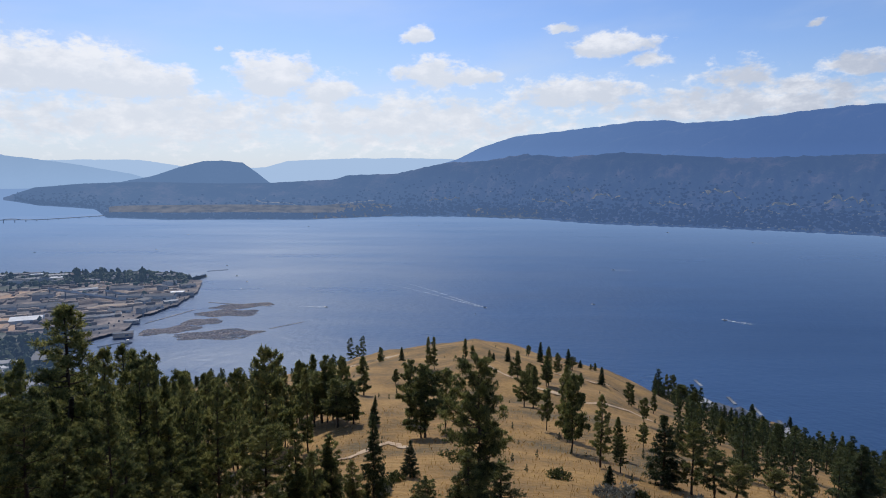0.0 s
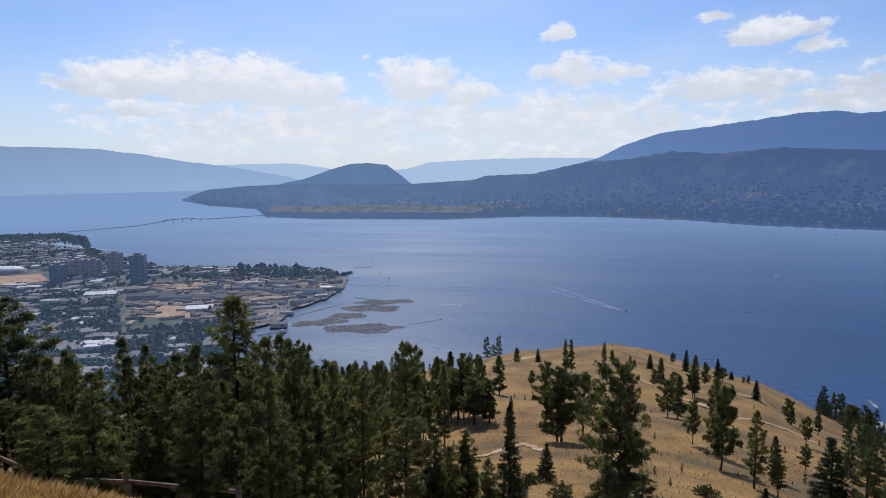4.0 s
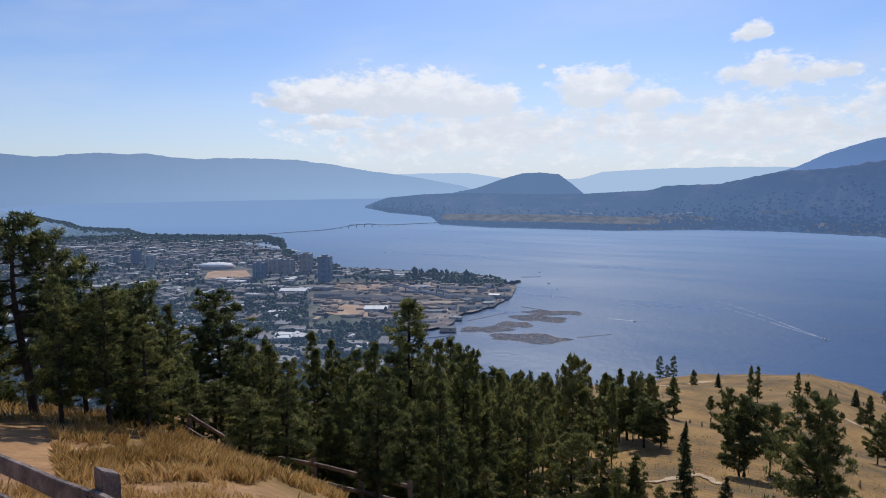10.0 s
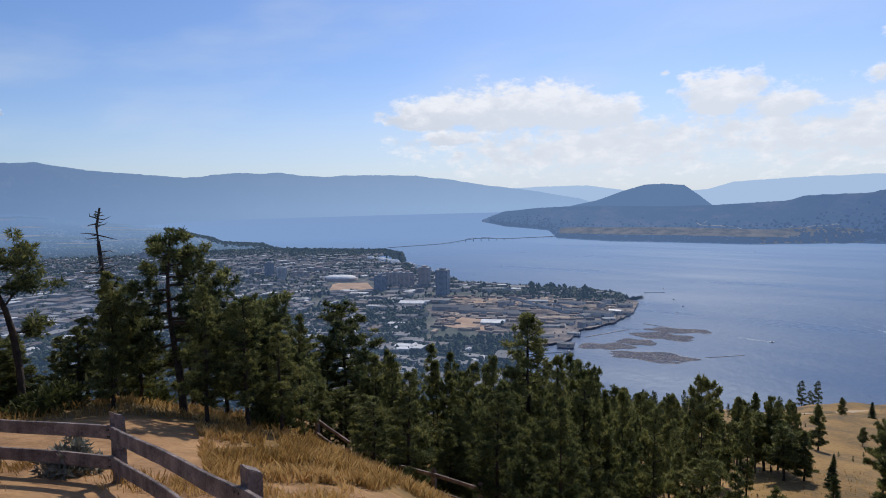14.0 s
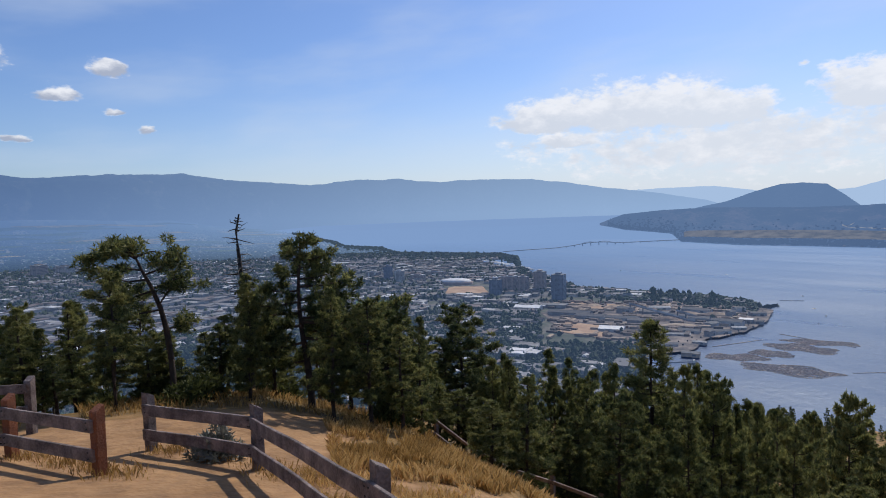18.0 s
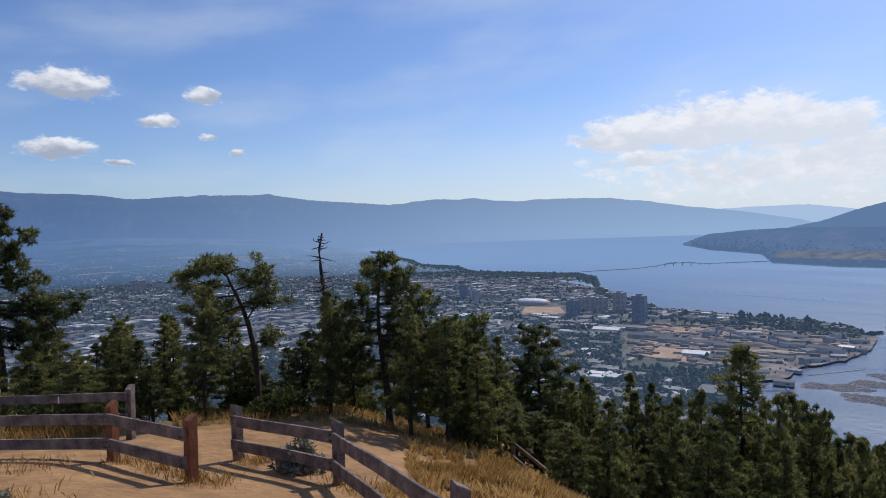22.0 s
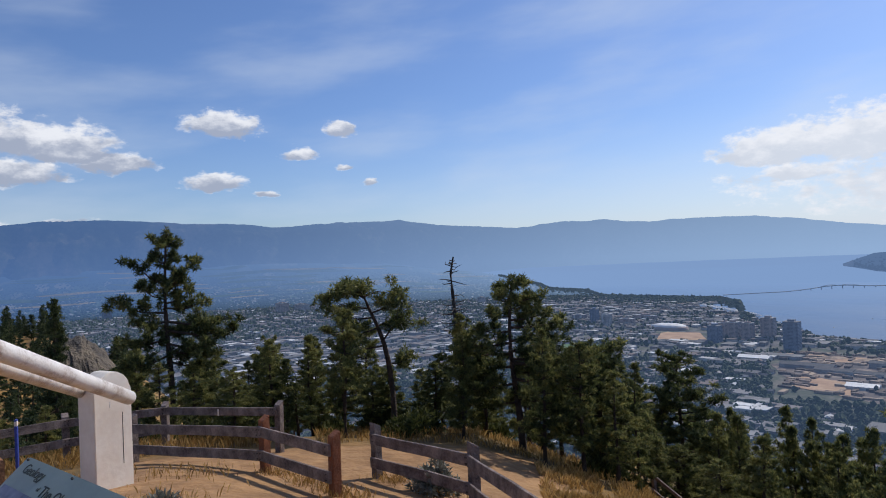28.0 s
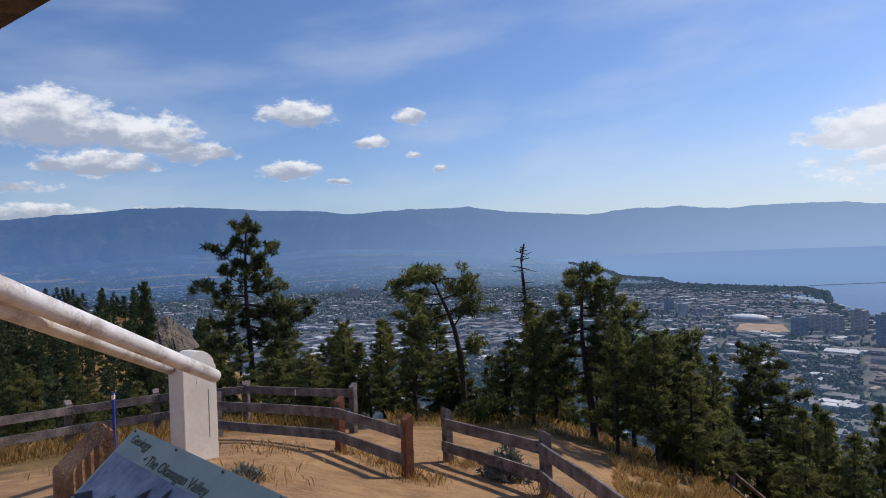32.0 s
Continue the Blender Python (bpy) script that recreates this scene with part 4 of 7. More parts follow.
def woods(name, rows, label, seed):
    """A far wood: many small conifers joined into one object."""
    wood, crown = pine_mesh(seed, 8.0, 1.7, 0.06, 30, 4, name, "cone", 4, 0.5)
    tv = np.empty(len(wood.vertices) * 3)
    wood.vertices.foreach_get("co", tv)
    cv = np.empty(len(crown.vertices) * 3)
    crown.vertices.foreach_get("co", cv)
    tv, cv = tv.reshape(-1, 3), cv.reshape(-1, 3)
    tf, cf = [tuple(p.vertices) for p in wood.polygons], np.arange(len(cv)).reshape(-1, 3)
    vs, fs, n = [], [], 0
    ws, wf, k = [], [], 0
    for i, (az, r, h) in enumerate(rows):
        p, a, s = np.array(on_hill(az, r)), i * 2.4, h / 8
        c, d = math.cos(a) * s * 1.1, math.sin(a) * s * 1.1
        m = np.array(((c, d, 0), (-d, c, 0), (0, 0, s)))
        vs.append(cv @ m + p)
        fs.append(cf + n)
        n += len(cv)
        ws.append(tv[:96] @ m + p)
        wf += [tuple(q + k for q in face) for face in tf[:88]]
        k += 96
    ob = new(name, mesh_of(name, np.concatenate(vs).tolist(), np.concatenate(fs).tolist(), M_FIR, True))
    tagged(ob, label, "trees", kind="stuff")
    ob = new(name + "_stems", mesh_of(name + "_stems", np.concatenate(ws).tolist(), wf, M_BARK, True))
    tagged(ob, "thin dark stems of the far wood", "trees", kind="stuff")


woods("lakeside_wood", [(RNG.uniform(-38, -19), RNG.uniform(230, 600), RNG.uniform(6, 13)) for i in range(190)], "dark conifers among the lakeside houses", 31)
slope = [(RNG.uniform(15, 36), RNG.uniform(300, 700), RNG.uniform(7, 15)) for i in range(330)] + [(RNG.uniform(7, 20), RNG.uniform(250, 640), RNG.uniform(5, 10)) for i in range(60)] + [(RNG.uniform(-38, -21), 50 + 190 * RNG.random(), RNG.uniform(3, 6.5)) for i in range(120)]
woods("slope_wood", slope, "dark conifers scattered down the dry slope", 33)
woods("slope_scrub", [(RNG.uniform(-38, 24), 40 + 190 * RNG.random(), RNG.uniform(0.4, 1.1)) for i in range(130)], "low scrub and seedlings on the dry slope", 34)
spur = [(RNG.uniform(93.5, 117), 50 + 225 * RNG.random() ** 0.8, RNG.uniform(5, 10)) for i in range(600)]
woods("spur_wood", [q for q in spur if not (95.0 < q[0] < 98.4 and q[1] > 165)], "dark conifer wood on the spur beyond the lookout", 32)


# ---- fences ----
def at_polar(az, r, e):
    az, r = turned(az, r)
    a = radians(az)
    return Vector((-math.sin(a) * r, math.cos(a) * r, EYE + e))


def post_bm(w, d, h):
    """A square post with a slanting top and worn edges."""
    bm = box_bm(w, d, h, 0.0, Matrix.Translation((0, 0, h / 2 - 0.15)))
    for v in bm.verts:
        if v.co.z > 0.2 and v.co.y > 0:
            v.co.z -= 0.09
    bmesh.ops.bevel(bm, geom=list(bm.edges), offset=0.008, segments=2, affect="EDGES")
    return bm


def fence(name, posts, label, reds=(), height=1.1, rails=(0.86, 0.40), board=(0.20, 0.05), w=0.16):
    """Posts at (azimuth, distance), each bay with two boards on the lookout's side."""
    f = thing(name, (0, 0, 0), label, "fence", "wooden fences")
    spots = [on_hill(*turned(a, r)) for a, r in posts]
    for i, p in enumerate(spots):
        q = spots[min(i + 1, len(spots) - 1)] - spots[max(i - 1, 0)]
        ob = part("post", post_bm(w, w, height + 0.15), M_RED if i in reds else M_WOOD, f, "rust-red stained post" if i in reds else "")
        ob.matrix_world = Matrix.Translation(p) @ Matrix.Rotation(math.atan2(q.y, q.x), 4, "Z") @ Matrix.Rotation(radians((i * 37 % 5 - 2) * 0.5), 4, "Y")
    for i, (p, q) in enumerate(zip(spots, spots[1:])):
        d = q - p
        n = Vector((d.y, -d.x, 0)).normalized()
        if n.dot(Vector((0, 0, 0)) - p) < 0:
            n = -n
        for k, z in enumerate(rails):
            bm = box_bm(d.length + 0.06, board[1], board[0], 0.006)
            bmesh.ops.subdivide_edges(bm, edges=[e for e in bm.edges if e.calc_length() > 1], cuts=5)
            for v in bm.verts:
                v.co.y += 0.012 * math.sin(v.co.x * 2.1 + i + k)
                v.co.z += 0.008 * math.sin(v.co.x * 1.3 + 2 * i + k)
            ob = part("rail", bm, M_WOOD, f)
            mid = (p + q) / 2 + n * (w / 2 + board[1] / 2 + 0.002 + 0.003 * (i % 2)) + Vector((0, 0, z - 0.06))
            ob.matrix_world = Matrix.Translation(mid) @ Matrix.Rotation(math.atan2(d.y, d.x), 4, "Z") @ Matrix.Rotation(-math.asin(d.z / d.length), 4, "Y")
            for s in (-1, 1):
                for u in (-0.05, 0.05):
                    b = bmesh.new()
                    bmesh.ops.create_cone(b, cap_ends=True, segments=8, radius1=0.014, radius2=0.011, depth=0.016, matrix=Matrix.Rotation(math.pi / 2, 4, "X"))
                    bolt = part("bolt", b, M_BOLT, ob)
                    side = -1 if (Matrix.Rotation(-math.atan2(d.y, d.x), 4, "Z") @ n).y < 0 else 1
                    bolt.location = (s * (d.length / 2 - 0.06), side * (board[1] / 2 + 0.006), u)
    return f


M_BOLT = mat("dark_bolt", [(0.03, 0.03, 0.03), (0.07, 0.06, 0.05)], 20, 0.6, 0.0, metal=0.6)
fence("board_fence", [(73.9, 12.6), (65.3, 10.5), (54.3, 6.08), (43.5, 4.05)], "weathered grey two-board fence along the edge of the dirt pad")
fence("board_fence", [(77.7, 10.9), (83.5, 13.0), (93.6, 16.4)], "weathered two-board fence with rust-red posts at the gap", reds=(0, 1))
back = fence("board_fence", [(82.2, 16.0), (91.2, 18.6), (98.2, 18.6), (104.5, 18.2), (111.0, 17.4)], "weathered grey two-board fence at the back of the dirt pad", height=1.25, rails=(1.08, 0.60))
fence("rail_fence", [(49.5, 20.5), (46.2, 19.3), (42.6, 18.2), (38.9, 17.4), (34.6, 16.8), (30, 16.6)], "low dark rail fence along the lower footpath", rails=(0.98, 0.5), board=(0.10, 0.06), w=0.12)
note = part("notice", box_bm(0.16, 0.012, 0.16, 0.002), M_WHITE)
tagged(note, "small white paper notice on the fence board", "notice")
note.matrix_world = Matrix.Translation(at_polar(86.9, 17.08, -3.68)) @ Matrix.Rotation(radians(88), 4, "Z")

# ---- the white pier with its sloping pipes, and the shelter's roof ----
def pier():
    p = thing("pier", on_hill(*turned(95.6, 12.2)), "white painted pier with a rounded cap, cracked and chipped", "pier", rz=radians(95.3 + 34))
    bm = bmesh.new()
    w, h = 0.34, 1.66
    outline = [(-w, -0.3), (w, -0.3), (w, h - 0.02), (w * 0.92, h + 0.02), (w * 0.84, h + 0.12), (w * 0.6, h + 0.22), (w * 0.2, h + 0.29), (-w * 0.2, h + 0.29), (-w * 0.6, h + 0.22), (-w * 0.84, h + 0.12), (-w * 0.92, h + 0.02), (-w, h - 0.02)]
    front = [bm.verts.new((x, -0.21, z)) for x, z in outline]
    face = bm.faces.new(front)
    r = bmesh.ops.extrude_face_region(bm, geom=[face])
    bmesh.ops.translate(bm, verts=[v for v in r["geom"] if isinstance(v, bmesh.types.BMVert)], vec=(0, 0.42, 0))
    bmesh.ops.recalc_face_normals(bm, faces=bm.faces)
    bmesh.ops.bevel(bm, geom=list(bm.edges), offset=0.012, segments=2, affect="EDGES")
    part("body", bm, M_WHITE, p)
    part("crack", box_bm(0.008, 0.004, 0.86, 0, Matrix.Translation((0.16, -0.212, 0.82))), M_BOLT, p)
    for x, z, ln in ((-0.06, 1.42, 0.10), (-0.12, 1.60, 0.07), (0.05, 1.56, 0.06), (-0.02, 1.72, 0.05)):
        part("chip", box_bm(0.018, 0.004, ln, 0, Matrix.Translation((x, -0.212, z))), M_PIPE, p, "scraped mark in the paint")
    return p


def pipe(name, a, b, radius, label):
    wood = Wood()
    pts = [a + (b - a) * (i / 10) for i in range(11)]
    wood.tube(pts, [radius] * 11, 20)
    n = len(wood.v)
    for end, base in ((0, 0), (1, n - 20)):
        wood.f.append(tuple(range(base, base + 20)) if end else tuple(reversed(range(base, base + 20))))
    ob = new(name, mesh_of(name, wood.v, wood.f, M_PIPE))
    tagged(ob, label, "pipe", "pipes of the shelter")
    return ob


M_PIPE = mat("chipped_white_pipe", [(0.42, 0.34, 0.29), (0.70, 0.65, 0.61), (0.80, 0.76, 0.72)], 2.6, 0.42, 0.1, 30)
pier()
a1, l1 = at_polar(93.9, 11.75, -2.10), at_polar(108.2, 7.6, -0.30)
pipe("pipe", a1, a1 + (l1 - a1) * 2.3, 0.115, "thick chipped white pipe sloping up from the pier")
a2, l2 = at_polar(97.1, 12.25, -2.0), at_polar(108.2, 8.0, -0.51)
pipe("pipe", a2, a2 + (l2 - a2) * 2.3, 0.105, "second white pipe sloping up behind the first")


def shelter():
    s = thing("shelter", (0, 0, 0), "open shelter with a thick brown boarded roof edge", "shelter")
    bm = bmesh.new()
    plan = [(-8.55, -2.95), (-5.6, -0.70), (-3.4, -4.6), (-6.6, -7.2)]
    low = [bm.verts.new((x, y, EYE + 2.52)) for x, y in plan]
    f = bm.faces.new(low)
    r = bmesh.ops.extrude_face_region(bm, geom=[f])
    bmesh.ops.translate(bm, verts=[v for v in r["geom"] if isinstance(v, bmesh.types.BMVert)], vec=(0, 0, 0.3))
    bmesh.ops.recalc_face_normals(bm, faces=bm.faces)
    bmesh.ops.bevel(bm, geom=list(bm.edges), offset=0.02, segments=2, affect="EDGES")
    part("roof", bm, M_BROWN, s)
    for x, y in ((-3.9, -4.5), (-6.5, -6.6)):
        g = EYE + hill(math.degrees(math.atan2(-x, y)), math.hypot(x, y))
        part("column", box_bm(0.25, 0.25, EYE + 2.52 - g + 0.3, 0.02, Matrix.Translation((x, y, (EYE + 2.52 + g - 0.3) / 2))), M_WHITE, s)


M_BROWN = mat("brown_stained_boards", [(0.05, 0.03, 0.02), (0.12, 0.07, 0.045)], 4, 0.8, 0.4)
shelter()


# ---- the panel about the valley's geology ----
def sign():
    s = thing("information_sign", on_hill(103, 2.9), "sloping information panel on a timber post", "sign")
    tl = Vector((-3.19, -0.81, EYE - 0.66))
    u, v = Vector((0.875, 0.484, 0)), Vector((0.368, -0.665, -0.65)).normalized()
    nrm = u.cross(-v).normalized()
    m = Matrix((u, -v, nrm)).transposed().to_4x4()

    def lay(name, x, y, w, h, thick, lift, material, label="", bevel=0.002):
        ob = part(name, box_bm(w, h, thick, bevel), material, s, label)
        ob.matrix_world = Matrix.Translation(tl + u * x + v * y + nrm * lift) @ m
        return ob

    lay("panel", 0.55, 0.36, 1.10, 0.72, 0.03, -0.015, M_PANEL, "sage green panel", 0.006)
    lay("picture", 0.56, 0.41, 1.06, 0.60, 0.003, 0.0035, M_PICTURE, "faded blue picture of mountains")
    for i in range(7):
        hgt = 0.05 + 0.05 * ((i * 5) % 4)
        bm = bmesh.new()
        a, b, c = bm.verts.new((-0.11, 0, 0)), bm.verts.new((0.11, 0, 0)), bm.verts.new((0.02 * (i % 3), hgt, 0))
        bm.faces.new((a, b, c))
        bmesh.ops.solidify(bm, geom=list(bm.faces), thickness=0.002)
        ob = part("printed_peak", bm, M_PEAK, s)
        ob.matrix_world = Matrix.Translation(tl + u * (0.12 + 0.15 * i) + v * (0.30 + 0.02 * (i % 2)) + nrm * 0.0075) @ m
    for txt, x, y, size in (("Geology", 0.062, 0.056, 0.050), ("of", 0.255, 0.088, 0.022), ("The Okanagan Valley", 0.287, 0.100, 0.054)):
        cu = bpy.data.curves.new("lettering", "FONT")
        cu.body, cu.size, cu.extrude = txt, size, 0.0008
        tmp = bpy.data.objects.new("lettering", cu)
        scene.collection.objects.link(tmp)
        dg = bpy.context.evaluated_depsgraph_get()
        me = bpy.data.meshes.new_from_object(tmp.evaluated_get(dg))
        bpy.data.objects.remove(tmp)
        me.materials.append(M_INK)
        ob = new("lettering", me)
        ob.parent = s
        ob.matrix_world = Matrix.Translation(tl + u * x + v * y + nrm * 0.003) @ m
    for x in (0.03, 0.40, 0.74, 1.07):
        b = bmesh.new()
        bmesh.ops.create_cone(b, cap_ends=True, segments=10, radius1=0.005, radius2=0.004, depth=0.006)
        ob = part("screw", b, M_BOLT, s)
        ob.matrix_world = Matrix.Translation(tl + u * x + v * 0.012 + nrm * 0.003) @ m
    # the square timber posts that carry it, grooved by weather, their tops sawn along the panel's slope
    base = on_hill(103.6, 2.85)
    rng = random.Random(12)
    for k, (x, y, lab) in enumerate(((-0.245, 0.155, "weathered brown timber post with a slanting top"), (1.3, 0.5, ""))):
        p = tl + u * x + v * y
        ring = []
        for side in range(4):
            for i in range(12):
                f, dent = -0.5 + i / 12, (rng.uniform(0.001, 0.009) if i % 2 else rng.uniform(0, 0.004)) + (0.006 if i == 0 else 0)
                px, py = f * 0.19, -0.095 + dent
                c, q = math.cos(side * math.pi / 2), math.sin(side * math.pi / 2)
                ring.append((px * c - py * q, px * q + py * c))
        bm = bmesh.new()
        levels = []
        for z in (base.z - p.z - 0.5, -0.5, -0.2, -0.012, 0.0):
            w = 0.93 if z == 0.0 else 1.0
            levels.append([bm.verts.new((a * w, b * w, z + (0.855 * b * w if z > -0.3 else 0) + rng.uniform(-0.002, 0.002))) for a, b in ring])
        for lo, hi in zip(levels, levels[1:]):
            for i in range(48):
                bm.faces.new((lo[i], lo[(i + 1) % 48], hi[(i + 1) % 48], hi[i]))
        bm.faces.new(levels[-1])
        ob = part("post", bm, M_TIMBER, s, lab)
        ob.matrix_world = Matrix.Translation(p) @ Matrix.Rotation(math.atan2(u.y, u.x), 4, "Z")


M_PANEL = mat("sage_panel", [(0.24, 0.29, 0.26), (0.31, 0.36, 0.32)], 3, 0.4, 0.0)
M_PICTURE = mat("printed_picture", [(0.06, 0.07, 0.12), (0.16, 0.18, 0.27), (0.26, 0.29, 0.38)], 4, 0.4, 0.0)
M_PEAK = mat("printed_dark", [(0.03, 0.03, 0.05), (0.06, 0.06, 0.09)], 6, 0.4, 0.0)
M_INK = mat("ink", [(0.02, 0.03, 0.03), (0.03, 0.04, 0.04)], 6, 0.5, 0.0)
M_TIMBER = mat("brown_timber", [(0.10, 0.04, 0.017), (0.25, 0.11, 0.045), (0.36, 0.19, 0.09)], 4, 0.85, 0.25, 60)
sign()

M_BLUE = mat("blue_plastic", [(0.02, 0.04, 0.25), (0.03, 0.07, 0.36)], 5, 0.5, 0.0)
marker = thing("marker_post", on_hill(*turned(101.4, 16.5)), "slim bright blue marker post in the dry grass", "post")
part("stake", box_bm(0.13, 0.05, 1.45, 0.01, Matrix.Translation((0, 0, 0.62))), M_BLUE, marker)
part("cap", box_bm(0.135, 0.055, 0.12, 0.01, Matrix.Translation((0, 0, 1.26))), M_WHITE, marker, "pale band at the top")


# ---- the dead tree and the crooked pine ----
def snag():
    rng = np.random.default_rng(3)
    at = on_hill(*turned(66.0, 22.5))
    h = EYE + 22.5 * math.tan(radians(0.75)) - at.z
    wood = Wood()
    pts = [Vector((0.10 * math.sin(3 * f) - 0.35 * f, 0.08 * math.sin(5 * f), h * f - 0.3)) for f in np.linspace(0, 1, 12)]
    pts[-1] += Vector((0.12, 0.1, 0))
    wood.tube(pts, [0.17 * (1 - 0.9 * f) + 0.012 for f in np.linspace(0, 1, 12)], 8)
    for i in range(90):
        f = rng.uniform(0.3, 0.99)
        a = rng.uniform(0, 6.28)
        ln = rng.uniform(0.15, 0.55) * (1.6 - f)
        p = Vector((0.10 * math.sin(3 * f) - 0.35 * f, 0.08 * math.sin(5 * f), h * f - 0.3))
        q = p + Vector((math.cos(a), math.sin(a), rng.uniform(-0.4, 0.3))) * ln
        e = q + Vector((math.cos(a + 0.6), math.sin(a + 0.6), rng.uniform(-0.6, 0.9))) * ln * 0.6
        wood.tube([p, q, e], [0.022, 0.014, 0.004], 4)
    ob = new("dead_tree", mesh_of("dead_tree", wood.v, wood.f, M_DEAD))
    ob.location = at
    tagged(ob, "bare dead pine snag with short broken twigs", "tree")


def crooked():
    rng = np.random.default_rng(8)
    at = on_hill(*turned(72.9, 19.5))
    h = EYE + 19.5 * math.tan(radians(-1.9)) - at.z
    e = thing("pine_tree", at, "crooked pine with a bare trunk and a flat ragged crown", "tree", "trees on the hill", rz=radians(73.4))
    wood, cs, us = Wood(), [], []
    # x runs to the viewer's left-right, y away from the viewer
    line = [(0.30, 0, -0.4), (0.27, 0, 0.25 * h), (0.18, 0.05, 0.45 * h), (0.06, 0, 0.58 * h), (-0.12, 0, 0.70 * h), (-0.36, 0, 0.82 * h), (-0.50, 0, 0.90 * h), (-0.72, 0.05, 0.965 * h)]
    wood.tube(line, [0.10, 0.09, 0.08, 0.068, 0.055, 0.042, 0.03, 0.014], 8)
    limbs = [((-0.12, 0, 0.70 * h), (0.30, 0.1, 0.735 * h), (0.85, 0.1, 0.765 * h)), ((0.02, 0, 0.60 * h), (0.35, -0.1, 0.70 * h), (0.52, 0.0, 0.80 * h)), ((-0.1, 0, 0.69 * h), (-0.55, 0.1, 0.66 * h), (-1.0, 0.2, 0.60 * h)),
             ((-0.36, 0, 0.82 * h), (-0.8, 0.2, 0.83 * h), (-1.30, 0.2, 0.86 * h)), ((-0.5, 0, 0.90 * h), (-0.1, -0.1, 0.93 * h), (0.22, 0.1, 0.92 * h)), ((0.06, 0, 0.57 * h), (-0.7, 0, 0.55 * h), (-1.35, 0.1, 0.50 * h)),
             ((-0.6, 0, 0.93 * h), (-1.1, 0, 0.95 * h), (-1.62, 0, 0.89 * h)), ((-0.5, 0, 0.89 * h), (-0.8, 0.4, 0.93 * h), (-1.0, 0.7, 0.95 * h)), ((0.15, 0, 0.45 * h), (0.5, 0.3, 0.44 * h), (0.8, 0.4, 0.46 * h)),
             ((-0.3, 0, 0.79 * h), (0.1, -0.2, 0.82 * h), (0.40, -0.2, 0.86 * h)), ((-0.25, 0, 0.76 * h), (-0.7, -0.3, 0.76 * h), (-1.1, -0.4, 0.79 * h))]
    for i, ln in enumerate(limbs):
        wood.tube(ln, [0.032, 0.022, 0.008], 5)
        for k in range(6 if i not in (1, 2, 5) else 3):
            f = 0.55 + 0.5 * k / 4
            c = Vector(ln[1]).lerp(Vector(ln[2]), f * 1.5 - 0.5) + Vector(rng.normal(0, 0.16, 3))
            for t in range(20):
                d = rng.normal(0, 1, 3)
                d /= np.linalg.norm(d)
                cs.append(np.array(c) + d * np.array((0.27, 0.27, 0.17)) * rng.uniform(0.3, 1))
                us.append(d * 0.7 + np.array((0, 0, 0.4)))
    for k in range(110):
        d = rng.normal(0, 1, 3)
        d /= np.linalg.norm(d)
        cs.append(np.array((-0.8, 0.05, 0.945 * h)) + d * np.array((0.6, 0.5, 0.24)) * rng.uniform(0.4, 1))
        us.append(d * 0.6 + np.array((0, 0, 0.5)))
    o = new("trunk", mesh_of("trunk", wood.v, wood.f, M_BARK))
    o.parent = e
    o = new("crown", tufts_mesh("crown", cs, us, 0.17, 8, rng, M_NEEDLE, 0.12))
    o.parent = e


def tufted_pine(az, r, top, label, limbs, trunk, seed, droop=0.0, per=16):
    """A pine seen closely enough to tell its limbs: each is (height on the trunk, reach to the right, away, rise at the tip), with needle balls along its outer half."""
    rng = np.random.default_rng(seed)
    at = on_hill(*turned(az, r))
    h = EYE + r * math.tan(radians(top)) - at.z
    e = thing("pine_tree", at, label, "tree", "trees on the hill", rz=radians(az))
    wood, cs, us = Wood(), [], []
    line = [Vector((trunk * math.sin(2.2 * f) + 0.05 * math.sin(7 * f), 0.04 * math.sin(5 * f), h * f - 0.4 * (1 - f))) for f in np.linspace(0, 1, 12)]
    wood.tube(line, [0.115 * (1 - 0.9 * f) + 0.012 for f in np.linspace(0, 1, 12)], 8)

    def ball(c, size, n):
        for t in range(n):
            d = rng.normal(0, 1, 3)
            d /= np.linalg.norm(d)
            cs.append(np.array(c) + d * size * rng.uniform(0.1, 0.8))
            us.append(d + np.array((0, 0, 0.25)))

    for f, dx, dy, rise in limbs:
        p = line[0].lerp(line[-1], f)
        p.x = trunk * math.sin(2.2 * f) + 0.05 * math.sin(7 * f)
        tip = p + Vector((dx, dy, rise))
        mid = p.lerp(tip, 0.5) + Vector((0, 0, -droop * abs(dx) - 0.06))
        ln = (tip - p).length
        wood.tube([p, mid, tip], [0.018 * ln + 0.018, 0.012 * ln + 0.010, 0.007], 5)
        for k in range(max(6, int(ln * 11))):
            s = rng.uniform(0.22, 1.0)
            q = p.lerp(mid, 2 * s) if s < 0.5 else mid.lerp(tip, 2 * s - 1)
            w = q + Vector(rng.normal(0, 1, 3) * np.array((0.20, 0.22, 0.13))) * (0.5 + 0.35 * ln) + Vector((0, 0, 0.06))
            wood.tube([q, w], [0.010, 0.005], 3)
            ball(w, 0.15, per)
        ball(tip, 0.18, per)
    ball(line[-1], 0.2, per + 8)
    o = new("trunk", mesh_of("trunk", wood.v, wood.f, M_BARK))
    o.parent = e
    o = new("crown", tufts_mesh("crown", cs, us, 0.15, 8, rng, M_NEEDLE, 0.115))
    o.parent = e


